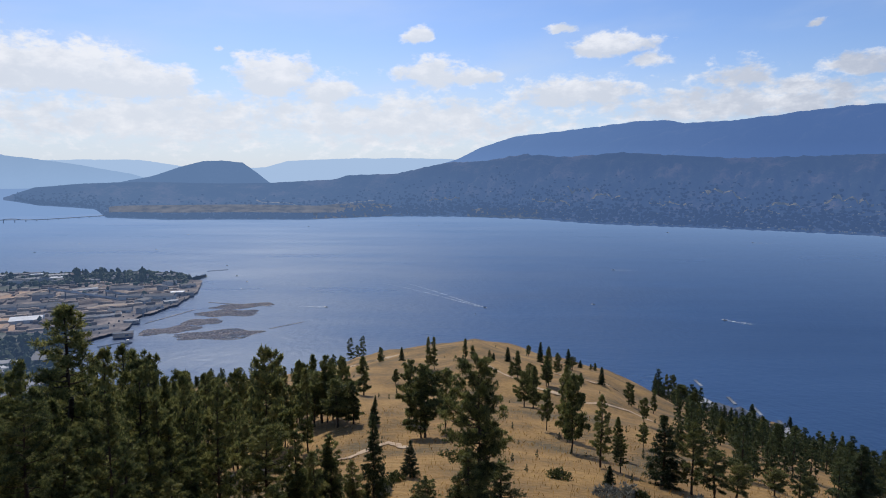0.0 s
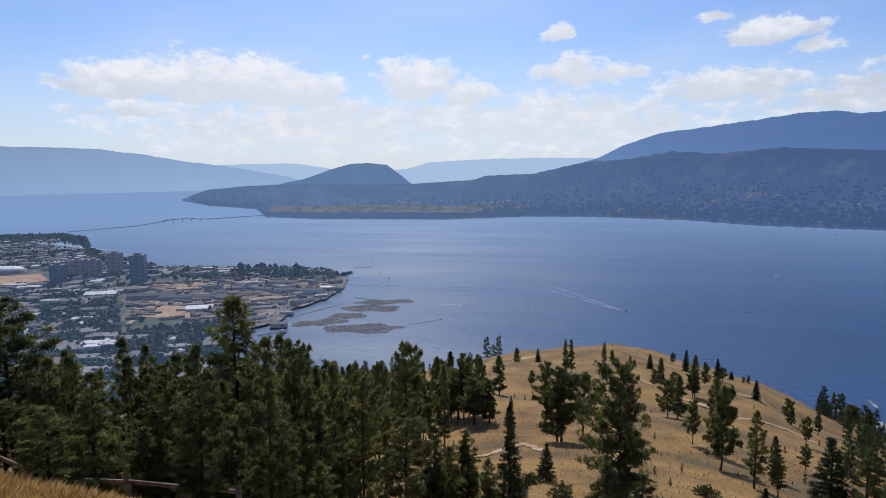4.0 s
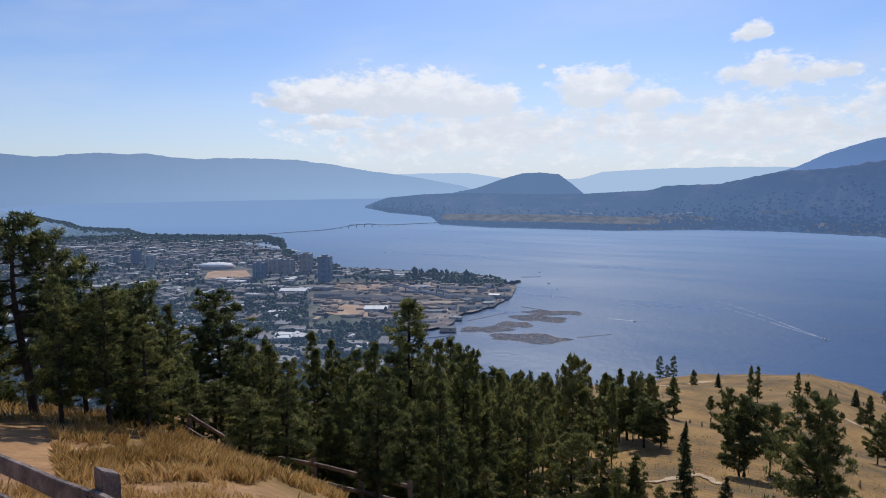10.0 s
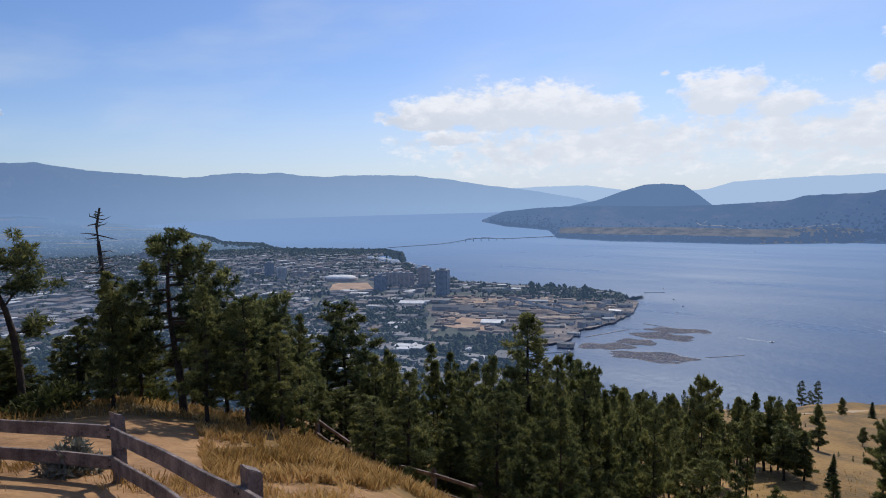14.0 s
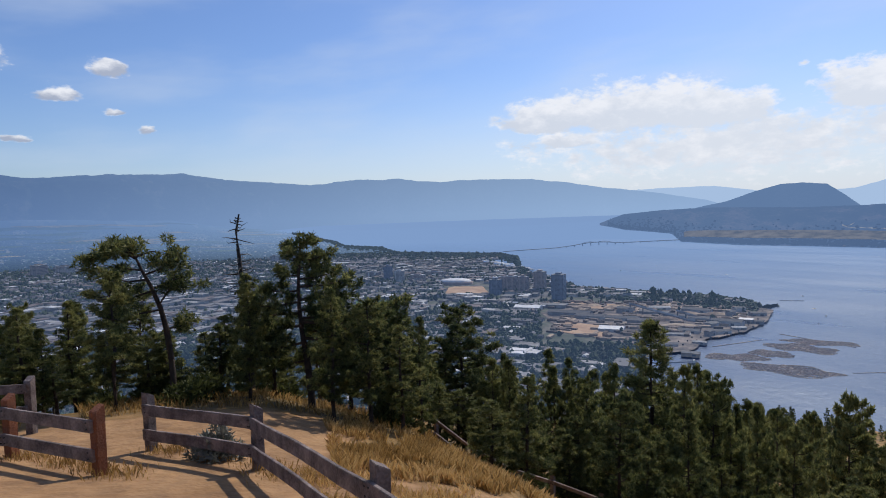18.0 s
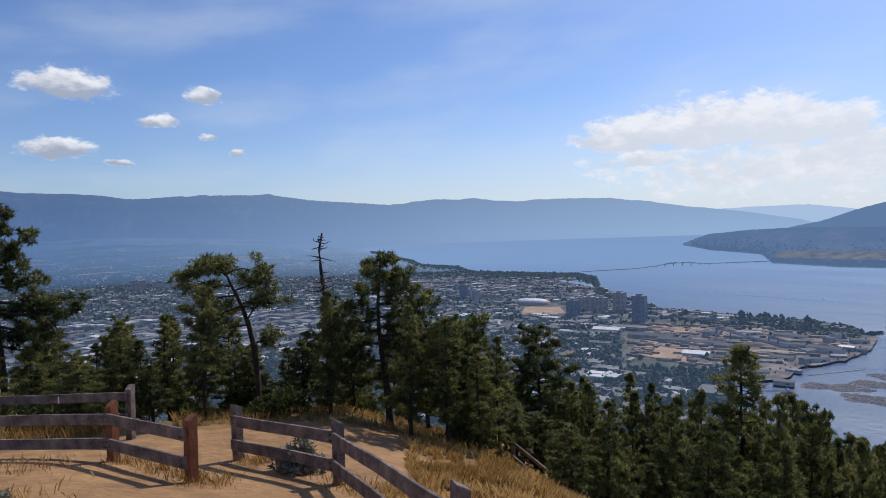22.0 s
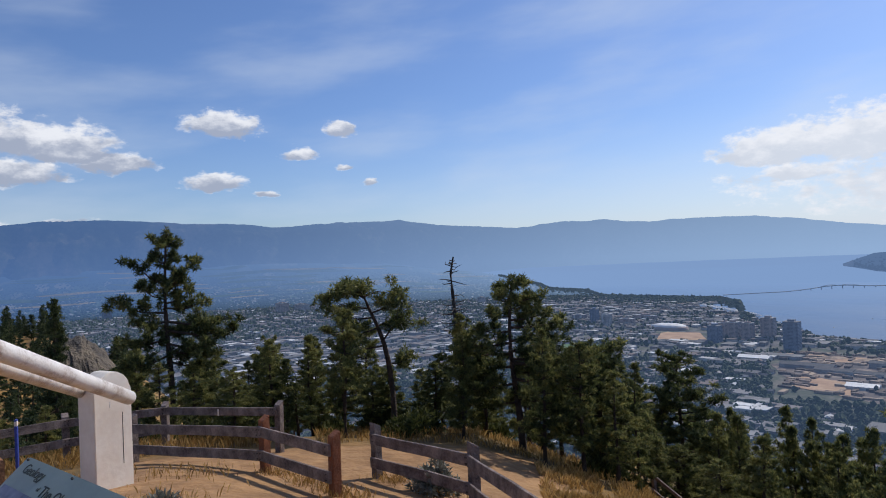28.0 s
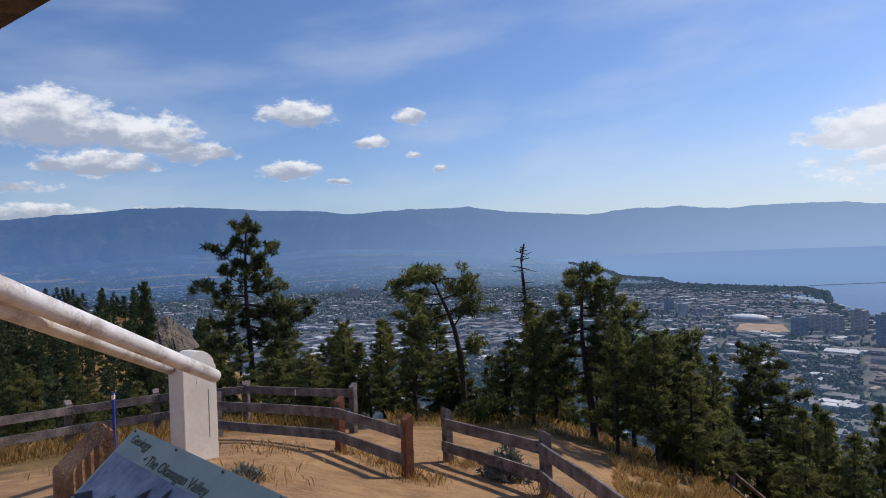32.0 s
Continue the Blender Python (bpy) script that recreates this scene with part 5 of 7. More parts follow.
tufted_pine(90.6, 21.5, 3.0, "tall open pine with tufted limbs behind the fence", (
    (0.93, 0.2, 0.1, 0.25), (0.93, -0.25, -0.1, 0.2), (0.86, 0.3, 0.3, 0.2), (0.86, -0.35, 0.1, 0.25), (0.72, 0.8, 0.1, 1.05), (0.74, 0.55, -0.3, 0.6), (0.76, -0.85, 0.1, 0.75), (0.70, -0.7, 0.4, 0.4),
    (0.68, 0.75, 0.4, 0.35), (0.66, 1.1, 0.1, 0.1), (0.64, -1.3, 0.0, 0.35), (0.60, 1.6, 0.2, -0.05), (0.60, -0.9, -0.5, 0.1), (0.56, 1.85, 0.0, -0.15), (0.55, 0.5, 0.7, 0.1), (0.52, -1.35, 0.2, 0.0),
    (0.50, 1.2, -0.6, -0.1), (0.47, 1.5, 0.3, -0.2), (0.45, -1.1, -0.4, -0.2), (0.42, 0.9, 0.5, -0.2)), -0.05, 5, 0.05)
tufted_pine(60.6, 18.8, -2.25, "tall sunlit pine with layered limbs below the fence", (
    (0.96, 0.35, 0.0, 0.1), (0.93, -0.35, 0.3, 0.15), (0.88, 0.83, 0.15, 0.15), (0.88, -0.41, -0.3, 0.15), (0.84, 0.53, 0.6, 0.1), (0.80, -0.59, 0.15, 0.1), (0.78, 1.06, -0.15, 0.2), (0.74, 1.42, 0.3, 0.1), (0.72, -0.94, 0.15, 0.05),
    (0.67, 1.59, 0.45, 0.05), (0.66, -1.18, -0.3, -0.02), (0.62, 0.94, -0.9, 0.0), (0.60, -1.59, 0.3, 0.05), (0.57, 1.89, 0.3, 0.0), (0.55, 2.24, -0.3, -0.05), (0.53, -1.42, 0.6, -0.05), (0.50, 1.3, 0.9, -0.1), (0.46, 2.01, 0.15, -0.1), (0.44, -1.53, -0.3, -0.1),
    (0.40, 1.06, 0.6, -0.1), (0.36, 1.53, 0.15, -0.15), (0.34, -1.06, 0.45, -0.1)), -0.22, 6, 0.0)
tufted_pine(54.0, 19.5, -8.8, "bushy sunlit pine below the fence", [(0.35 + 0.028 * i, (1.5 - 0.045 * i) * math.cos(i * 2.4), (1.5 - 0.045 * i) * math.sin(i * 2.4), 0.05 + 0.02 * i) for i in range(22)], 0.1, 7)
M_DEAD = mat("dead_wood", [(0.03, 0.024, 0.02), (0.09, 0.075, 0.065)], 6, 0.9, 0.5)
snag()
crooked()


# ---- grass, brush ----
def grass(name, count, where, tall, label, seed, colors, wide=0.0032):
    rng = np.random.default_rng(seed)
    v, f = [], []
    for i in range(count):
        az, r = where(rng)
        p = on_hill(az, r)
        h = tall * rng.uniform(0.45, 1.2)
        a = rng.uniform(0, 6.28)
        lx, ly = rng.normal(0, 0.30, 2) * h
        w = wide * (1 + r / 20)
        dx, dy = math.cos(a) * w, math.sin(a) * w
        n = len(v)
        v += [(p.x - dx, p.y - dy, p.z - 0.03), (p.x + dx, p.y + dy, p.z - 0.03), (p.x + lx * 0.4 + dx * 0.8, p.y + ly * 0.4 + dy * 0.8, p.z + h * 0.6), (p.x + lx, p.y + ly, p.z + h)]
        f.append((n, n + 1, n + 2, n + 3))
    me = mesh_of(name, v, f, colors, True)
    tagged(new(name, me), label, "grass", kind="stuff")


M_STRAW = needle_mat("straw", [(0.24, 0.14, 0.045), (0.43, 0.265, 0.09), (0.60, 0.40, 0.17)], 0.4)
M_SAGE = needle_mat("sage_leaves", [(0.16, 0.16, 0.13), (0.28, 0.28, 0.23)], 0.2)
M_BRUSH = needle_mat("brush_leaves", [(0.035, 0.045, 0.015), (0.09, 0.10, 0.03), (0.15, 0.15, 0.05)], 0.35)


def clumpy(spots, spread):
    def pick(rng):
        az, r = spots[rng.integers(len(spots))]
        return az + rng.normal(0, spread) / max(r, 1) * 57.3, r + rng.normal(0, spread)
    return pick


def patchy(a0, a1, r0, r1, keep):
    """Places in a sector of the hill, thinned to tufts and drifts."""
    def pick(g):
        while True:
            az, r = g.uniform(a0, a1), g.uniform(r0, r1)
            x, y = math.sin(radians(az)) * r, math.cos(radians(az)) * r
            if noise.noise((x * 0.9, y * 0.9, 1)) + 0.6 * noise.noise((x * 3.1, y * 3.1, 7)) + g.uniform(-0.2, 0.2) > keep:
                return az, r
    return pick


grass("tall_grass", 17000, patchy(38, 61, 10.4, 16.4, 0.08), 0.23, "tall golden dry grass beside the fence", 1, M_STRAW, 0.0024)
grass("tall_grass", 5000, patchy(38, 64, 7.0, 11.5, 0.22), 0.17, "short straw among the gravel", 7, M_STRAW, 0.0024)
grass("tall_grass", 1500, clumpy([(77.9, 11.0), (79.5, 11.7), (81.2, 12.4), (74, 12.7), (70.5, 11.8), (66.5, 10.9), (65.5, 10.3), (83.7, 13.1), (62, 9.8)], 0.2), 0.15, "tufts of straw at the feet of the fence", 2, M_STRAW)
grass("tall_grass", 4200, lambda g: (g.uniform(84, 114), g.uniform(17.6, 21.5)), 0.34, "dry grass along the back fence", 3, M_STRAW)
grass("tall_grass", 900, clumpy([(91, 13.2), (93, 10.4), (96, 9.6), (99.5, 15), (104, 15), (101, 15.6)], 0.5), 0.16, "thin dry grass on the worn dirt", 4, M_STRAW, 0.003)
grass("dry_grass", 10000, lambda g: (g.uniform(-38, 42), 24 + 70 * g.random() ** 1.4), 0.38, "golden dry grass on the open slope", 5, M_STRAW, 0.008)
grass("dry_grass", 9000, lambda g: (g.uniform(42, 80), 17.5 + 9 * g.random()), 0.24, "dry grass under the pines", 6, M_STRAW)


def bush(az, r, size, material, label, seed, n=260, leaf=0.16, flat=0.8):
    rng = np.random.default_rng(seed)
    e = thing("shrub", on_hill(az, r), label, "shrub", "shrubs on the hill")
    wood, cs, us = Wood(), [], []
    for i in range(14):
        a, t = rng.uniform(0, 6.28), rng.uniform(0.2, 0.9)
        tip = Vector((math.cos(a) * t, math.sin(a) * t, flat)) * size * 0.8
        wood.tube([Vector((0, 0, -0.05)), tip * 0.5 + Vector((0, 0, 0.05 * size)), tip], [0.02 * size + 0.004, 0.012 * size + 0.003, 0.003], 4)
    for i in range(n):
        d = rng.normal(0, 1, 3)
        d /= np.linalg.norm(d)
        d[2] = abs(d[2])
        k = rng.uniform(0.45, 1.0) * (1 + 0.25 * math.sin(5 * d[0] + seed) * math.cos(4 * d[1]))
        cs.append(d * np.array((1, 1, flat)) * size * k)
        us.append(d * 0.8 + np.array((0, 0, 0.4)))
    o = new("woody_base", mesh_of("woody_base", wood.v, wood.f, M_DEAD))
    o.parent = e
    o = new("foliage", tufts_mesh("foliage", cs, us, leaf, 6, rng, material, 0.2))
    o.parent = e


bush(70.6, 11.8, 0.42, M_SAGE, "grey sagebrush under the fence boards", 1, 300, 0.13, 1.3)
bush(93.2, 9.9, 0.25, M_SAGE, "low grey weed on the dirt", 2, 120, 0.10, 0.7)
for i in range(26):
    az = RNG.uniform(20, 56)
    bush(az, RNG.uniform(18, 24), RNG.uniform(0.5, 1.1), M_BRUSH, "olive green brush below the pines", 10 + i, 200, 0.22)
for i in range(16):
    bush(RNG.uniform(-34, 18), RNG.uniform(33, 46), RNG.uniform(0.5, 1.0), M_BRUSH if i % 3 else M_SAGE, "scrubby brush on the slope", 40 + i, 160, 0.24)
for i in range(14):
    bush(RNG.uniform(60, 96), RNG.uniform(19, 23), RNG.uniform(0.5, 1.0), M_BRUSH, "olive green brush under the pines", 70 + i, 180, 0.22)


def outcrop():
    """Bare rock face on the spur."""
    v, f = [], []
    n, m = 36, 14
    for i in range(n + 1):
        az = 93.6 + 5.6 * i / n
        for j in range(m + 1):
            k = j / m
            r = 196 + 44 * k
            lift = 9.0 * math.sin(math.pi * i / n) ** 0.7 * min(1, k * 2.6) - 3.0
            q = noise.fractal((az * 1.4, k * 4, 1.0), 1.0, 2.0, 5)
            p = on_hill(az, r + 4 * q)
            v.append((p.x, p.y, p.z + lift * (1 + 0.35 * q) - (6 * max(0, k - 0.8))))
    for i in range(n):
        for j in range(m):
            a = i * (m + 1) + j
            f.append((a, a + 1, a + m + 2, a + m + 1))
    ob = new("rock_outcrop", mesh_of("rock_outcrop", v, f, M_ROCK, True))
    tagged(ob, "bare grey-brown rock face on the wooded spur", "rock")


M_ROCK = mat("cliff_rock", [(0.05, 0.042, 0.034), (0.12, 0.096, 0.072), (0.21, 0.165, 0.115)], 0.12, 0.95, 0.8, 0.9)
outcrop()


# ---- the lake's traffic, the log booms and the bridge ----
def lake_at(az, d, up=0.0):
    p = place(az, d, SHORE_E)
    return p + Vector((0, 0, up))


M_LOG = mat("floating_logs", [(0.22, 0.155, 0.11), (0.52, 0.40, 0.29), (0.80, 0.66, 0.52)], 0.35, 0.9, 0.0)
M_FOAM = mat("foam", [(0.45, 0.52, 0.60), (0.75, 0.80, 0.84)], 0.3, 0.7, 0.0)
M_STEEL = mat("bridge_concrete", [(0.16, 0.17, 0.18), (0.28, 0.29, 0.30)], 0.1, 0.8, 0.0)


def log_boom(az0, az1, d, depth, seed, label):
    """A raft of loose logs held by a chain of boom sticks."""
    rng = np.random.default_rng(seed)
    mid = lake_at((az0 + az1) / 2, d)
    wide = abs(radians(az1 - az0)) * d / 2
    e = thing("log_boom", mid, label, "log boom", "log booms", rz=radians((az0 + az1) / 2))
    v, f = [], []
    for i in range(760):
        a, k = rng.uniform(0, 6.28), math.sqrt(rng.uniform(0, 1))
        lobe = 0.8 + 0.25 * math.sin(2 * a + seed) + 0.22 * math.sin(5 * a + 2 * seed)
        x, y = math.cos(a) * k * wide * (0.6 + 0.4 * lobe), math.sin(a) * k * depth * lobe * 1.2
        t = rng.normal(0.0, 0.5) + (1.57 if rng.random() < 0.2 else 0)
        ln, r = rng.uniform(3, 7), rng.uniform(0.5, 1.0)
        c, s = math.cos(t) * ln, math.sin(t) * ln
        nx, ny = -math.sin(t) * r, math.cos(t) * r
        n = len(v)
        v += [(x - c - nx, y - s - ny, -0.2), (x + c - nx, y + s - ny, -0.2), (x + c, y + s, 0.7 * r + 0.2), (x - c, y - s, 0.7 * r + 0.2), (x + c + nx, y + s + ny, -0.2), (x - c + nx, y - s + ny, -0.2)]
        f += [(n, n + 1, n + 2, n + 3), (n + 3, n + 2, n + 4, n + 5)]
    o = new("floating_timber", mesh_of("floating_timber", v, f, M_LOG, True))
    o.parent = e
    tagged(o, kind="stuff")
    wood = Wood()
    ring = [Vector((math.cos(a) * wide * 1.05 * (0.92 + 0.1 * math.sin(2 * a + seed) + 0.08 * math.sin(5 * a + 2 * seed)), math.sin(a) * depth * 1.3 * (0.8 + 0.25 * math.sin(2 * a + seed) + 0.22 * math.sin(5 * a + 2 * seed)), 0.1)) for a in np.linspace(0, 2 * math.pi, 40)]
    wood.tube(ring, [0.45] * 40, 4)
    o = new("boom_chain", mesh_of("boom_chain", wood.v, wood.f, M_LOG))
    o.parent = e


log_boom(26.0, 21.6, 1046, 24, 1, "raft of floating brown logs ringed by boom sticks")
log_boom(22.6, 19.8, 1086, 24, 2, "rounded raft of floating brown logs by the mill")
log_boom(21.6, 16.5, 1142, 27, 3, "long raft of floating brown logs by the mill")
log_boom(20.8, 14.8, 1198, 15, 5, "narrow raft of floating logs")
log_boom(23.9, 15.9, 990, 24, 4, "largest raft of floating logs off the mill")


def spike(a, b, r, name, material, label, category, group=""):
    wood = Wood()
    wood.tube([a, (a + b) / 2, b], [r] * 3, 5)
    ob = new(name, mesh_of(name, wood.v, wood.f, material))
    return tagged(ob, label, category, group)


spike(lake_at(15.6, 1005, 0.2), lake_at(12.6, 1040, 0.2), 0.5, "boom_line", M_LOG, "single line of floating boom sticks", "boom line", "boom lines")
spike(lake_at(20.6, 1660, 0.4), lake_at(18.9, 1670, 0.4), 1.0, "breakwater", M_STEEL, "thin breakwater off the point", "breakwater")


def boat(az, d, label, wake_end=None, size=7.0, heading=0.0):
    """A boat at azimuth and distance; its wake, if it makes one, trails off to wake_end."""
    at = lake_at(az, d)
    wake = 0.0
    if wake_end:
        way = at - lake_at(*wake_end)
        heading, wake = math.degrees(math.atan2(way.y, way.x)), way.length
    e = thing("motor_boat", at, label, "boat", "boats on the lake", rz=radians(heading))
    bm = bmesh.new()
    sec = [(-0.5, 0.9), (-0.2, 1.0), (0.2, 0.9), (0.42, 0.5), (0.5, 0.05)]
    rings = []
    for x, w in sec:
        rings.append([bm.verts.new((x * size, y * w * size * 0.17, z * size * 0.12)) for y, z in ((-0.6, -0.2), (-1, 1), (1, 1), (0.6, -0.2))])
    for p, q in zip(rings, rings[1:]):
        for k in range(4):
            bm.faces.new((p[k], p[(k + 1) % 4], q[(k + 1) % 4], q[k]))
    bm.faces.new(rings[0])
    part("hull", bm, M_WHITE, e)
    part("cabin", box_bm(size * 0.28, size * 0.24, size * 0.16, size * 0.02, Matrix.Translation((-size * 0.02, 0, size * 0.19))), M_STEEL, e)
    if wake:
        bm = bmesh.new()
        n = 40
        for s in (-1, 1):
            row = []
            for k in range(n + 1):
                f = k / n
                w = (0.9 + 3.2 * f) * (1 - f) ** 0.7 * (0.55 + 0.45 * noise.noise((f * 30, s * 5, az)))
                y = s * (0.8 + 0.06 * wake * f) + 0.05 * wake * math.sin(f * 3) * f
                x = -size * 0.4 - wake * f
                row.append((bm.verts.new((x, y - abs(w), 0.25)), bm.verts.new((x, y + abs(w), 0.25))))
            for k, (p, q) in enumerate(zip(row, row[1:])):
                if k < 14 or k % 4 != 3:
                    bm.faces.new((p[0], p[1], q[1], q[0]))
        part("wake", bm, M_FOAM, e, "white foaming wake")
    return e


boat(-3.9, 1130, "white motor boat with a long curling wake", (5.0, 1400), 9)
boat(-3.0, 1075, "small dark boat on open water", None, 6, 70)
boat(-24.4, 1130, "white motor boat leaving a short wake", (-26.6, 1120), 9)
boat(-15.2, 1640, "white motor boat leaving a short wake", (-17.0, 1650), 9)
boat(-26.2, 2480, "white boat far out on the lake", (-27.6, 2490), 10)
boat(-19.6, 2780, "white boat far out on the lake", None, 14, 20)
boat(10.6, 1150, "small boat running by the log booms", (13.2, 1165), 7)
boat(2.2, 2960, "distant boat with a pale wake", (4.4, 2965), 9)
boat(12.0, 2960, "distant boat with a pale wake", (15.2, 2965), 9)
for i, (a, d) in enumerate(((24.5, 2200), (18.2, 1560), (17.4, 1470), (17.9, 1380), (19.0, 1750), (22, 2700), (33, 2300), (30, 2500), (35.5, 2050), (-13.6, 1190))):
    boat(a, d, "small boat lying on the lake", None, 7, 40 * i)


def tug():
    e = thing("tug_boat", lake_at(27.1, 985), "dark work tug moored by the mill", "boat", rz=radians(60))
    part("hull", box_bm(16, 5, 3, 0.8, Matrix.Translation((0, 0, 0.8))), M_DARKROOF, e)
    part("wheelhouse", box_bm(5, 3.6, 4, 0.3, Matrix.Translation((1, 0, 4.2))), M_WHITE, e)
    part("mast", box_bm(0.5, 0.5, 7, 0.05, Matrix.Translation((-1, 0, 8))), M_STEEL, e)


M_DARKROOF = mat("dark_roof", [(0.04, 0.04, 0.045), (0.09, 0.085, 0.085)], 0.2, 0.85, 0.0, per_object=0.3)
M_ROOF = mat("flat_roof", [(0.12, 0.115, 0.11), (0.24, 0.23, 0.22), (0.42, 0.41, 0.40)], 0.05, 0.85, 0.0, per_object=0.5)
M_WALL = mat("plain_wall", [(0.22, 0.19, 0.17), (0.36, 0.33, 0.30), (0.50, 0.47, 0.43)], 0.05, 0.85, 0.0, per_object=0.5)
M_BRICK = mat("tan_tower_wall", [(0.32, 0.24, 0.20), (0.42, 0.33, 0.28)], 0.1, 0.85, 0.0)
M_GLASSY = mat("blue_tower_wall", [(0.10, 0.12, 0.16), (0.17, 0.20, 0.25)], 0.1, 0.35, 0.0)
M_PANE = mat("window_band", [(0.03, 0.04, 0.06), (0.07, 0.09, 0.12)], 0.2, 0.2, 0.0)
M_WHITEROOF = mat("white_roof", [(0.58, 0.57, 0.56), (0.74, 0.73, 0.72)], 0.1, 0.6, 0.0)
M_SAND = mat("sawdust_yard", [(0.34, 0.20, 0.11), (0.52, 0.34, 0.20)], 0.03, 0.95, 0.0, 0.3)
M_LAWN = mat("green_lawn", [(0.06, 0.12, 0.03), (0.10, 0.17, 0.05)], 0.05, 0.95, 0.0, 0.4)
M_ROAD = mat("asphalt_street", [(0.07, 0.07, 0.07), (0.15, 0.145, 0.14)], 0.05, 0.9, 0.0, 0.5)
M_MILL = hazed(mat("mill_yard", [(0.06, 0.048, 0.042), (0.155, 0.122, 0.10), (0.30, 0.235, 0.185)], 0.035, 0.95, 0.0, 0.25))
tug()


def bridge():
    e = thing("bridge", lake_at(36, 3700), "long low bridge across the narrows with a raised span", "bridge")
    az = [43.2 - 0.35 * i for i in range(44)]

    def deck(a):
        d = smooth([(27, 4100), (29.3, 3991), (33.05, 3809), (36.0, 3691), (38.7, 3446), (43.6, 3250)], a)
        up = (6 + 11 * math.exp(-((a - 35.0) / 1.7) ** 2)) * shrink(d) / d
        return lake_at(a, d, up)

    inv = e.matrix_world.inverted()
    pts = [inv @ deck(a) for a in az]
    wood = Wood()
    wood.tube(pts, [2.0] * len(pts), 4)
    o = new("deck", mesh_of("deck", wood.v, wood.f, M_STEEL))
    o.parent = e
    for i in range(0, len(pts), 2):
        p = pts[i]
        h = p.z + 3
        part("bridge_pier", box_bm(3, 3, h, 0.2, Matrix.Translation((p.x, p.y, p.z - h / 2))), M_STEEL, e)
    wood = Wood()
    for a in (35.7, 34.3):
        arch = [inv @ (deck(a + 1.35 * (f - 0.5)) + Vector((0, 0, 5 * math.sin(math.pi * f)))) for f in np.linspace(0, 1, 9)]
        w2 = Wood()
        w2.tube(arch, [1.1] * 9, 4)
        o = new("arch", mesh_of("arch", w2.v, w2.f, M_STEEL))
        o.parent = e


bridge()


# ---- the city ----
def city_at(az, d, up=0.0):
    return place(az, d, land_e(az, d)) + Vector((0, 0, up))


def tower(az, d, w, dep, h, material, label, floors, rz=20, name="tower_block"):
    k = shrink(d) / d
    e = thing(name, city_at(az, d), label, "building", "tower blocks", rz=radians(rz))
    w, dep, h = w * k, dep * k, h * k
    part("wall", box_bm(w, dep, h + 2, 0, Matrix.Translation((0, 0, h / 2 - 1))), material, e)
    step = h / floors
    for i in range(floors):
        part("window_band", box_bm(w + 0.5, dep + 0.5, step * 0.2, 0, Matrix.Translation((0, 0, step * (i + 0.55)))), M_PANE, e)
    for s in (-1, 1):
        part("pillar", box_bm(w * 0.16, dep + 1.2, h * 0.98, 0, Matrix.Translation((s * w * 0.28, 0, h * 0.49))), material, e)
    part("roof", box_bm(w * 1.02, dep * 1.02, 1.2, 0.1, Matrix.Translation((0, 0, h + 0.6))), M_ROOF, e)
    part("plant_room", box_bm(w * 0.45, dep * 0.5, 4.5, 0.2, Matrix.Translation((0, 0, h + 3.2))), material, e)


tower(38.35, 1600, 31, 24, 62, M_GLASSY, "tall slate-blue glass tower by the shore", 20)
tower(40.0, 1760, 29, 24, 53, M_BRICK, "tall tan apartment tower", 16)
tower(41.5, 1740, 26, 22, 42, M_BRICK, "tan apartment tower in a cluster", 13)
tower(42.6, 1760, 28, 22, 42, M_BRICK, "tan apartment tower in a cluster", 13)
tower(43.3, 1800, 24, 22, 36, M_BRICK, "lower tan apartment block in a cluster", 11)
tower(44.0, 1700, 28, 24, 40, M_GLASSY, "slate-grey apartment tower near the shore", 13)
tower(52.7, 2040, 28, 20, 38, M_WALL, "pale downtown office tower", 12)
tower(53.7, 2160, 24, 20, 44, M_GLASSY, "grey office tower downtown", 13)
tower(51.0, 2110, 50, 22, 16, M_BRICK, "broad brick office block", 5)
tower(55.0, 2240, 46, 24, 18, M_WALL, "pale office block downtown among trees", 5)
tower(49.4, 2230, 70, 24, 14, M_BRICK, "long brick block downtown", 4)
tower(81.3, 3000, 60, 36, 44, M_BRICK, "large tan block of the hospital", 8)
tower(79.6, 3050, 80, 36, 30, M_WALL, "pale wing of the hospital", 6)
tower(77.9, 3020, 50, 40, 24, M_WALL, "pale wing of the hospital", 5)
tower(95.0, 3250, 40, 30, 46, M_GLASSY, "lone blue-grey tower on the plain", 12)
tower(99.5, 3250, 70, 30, 18, M_WALL, "pale blocks along the highway", 4)
tower(62.0, 3100, 40, 26, 36, M_WALL, "pale apartment block among trees", 9)
tower(63.6, 3080, 30, 26, 30, M_WALL, "pale apartment block among trees", 8)


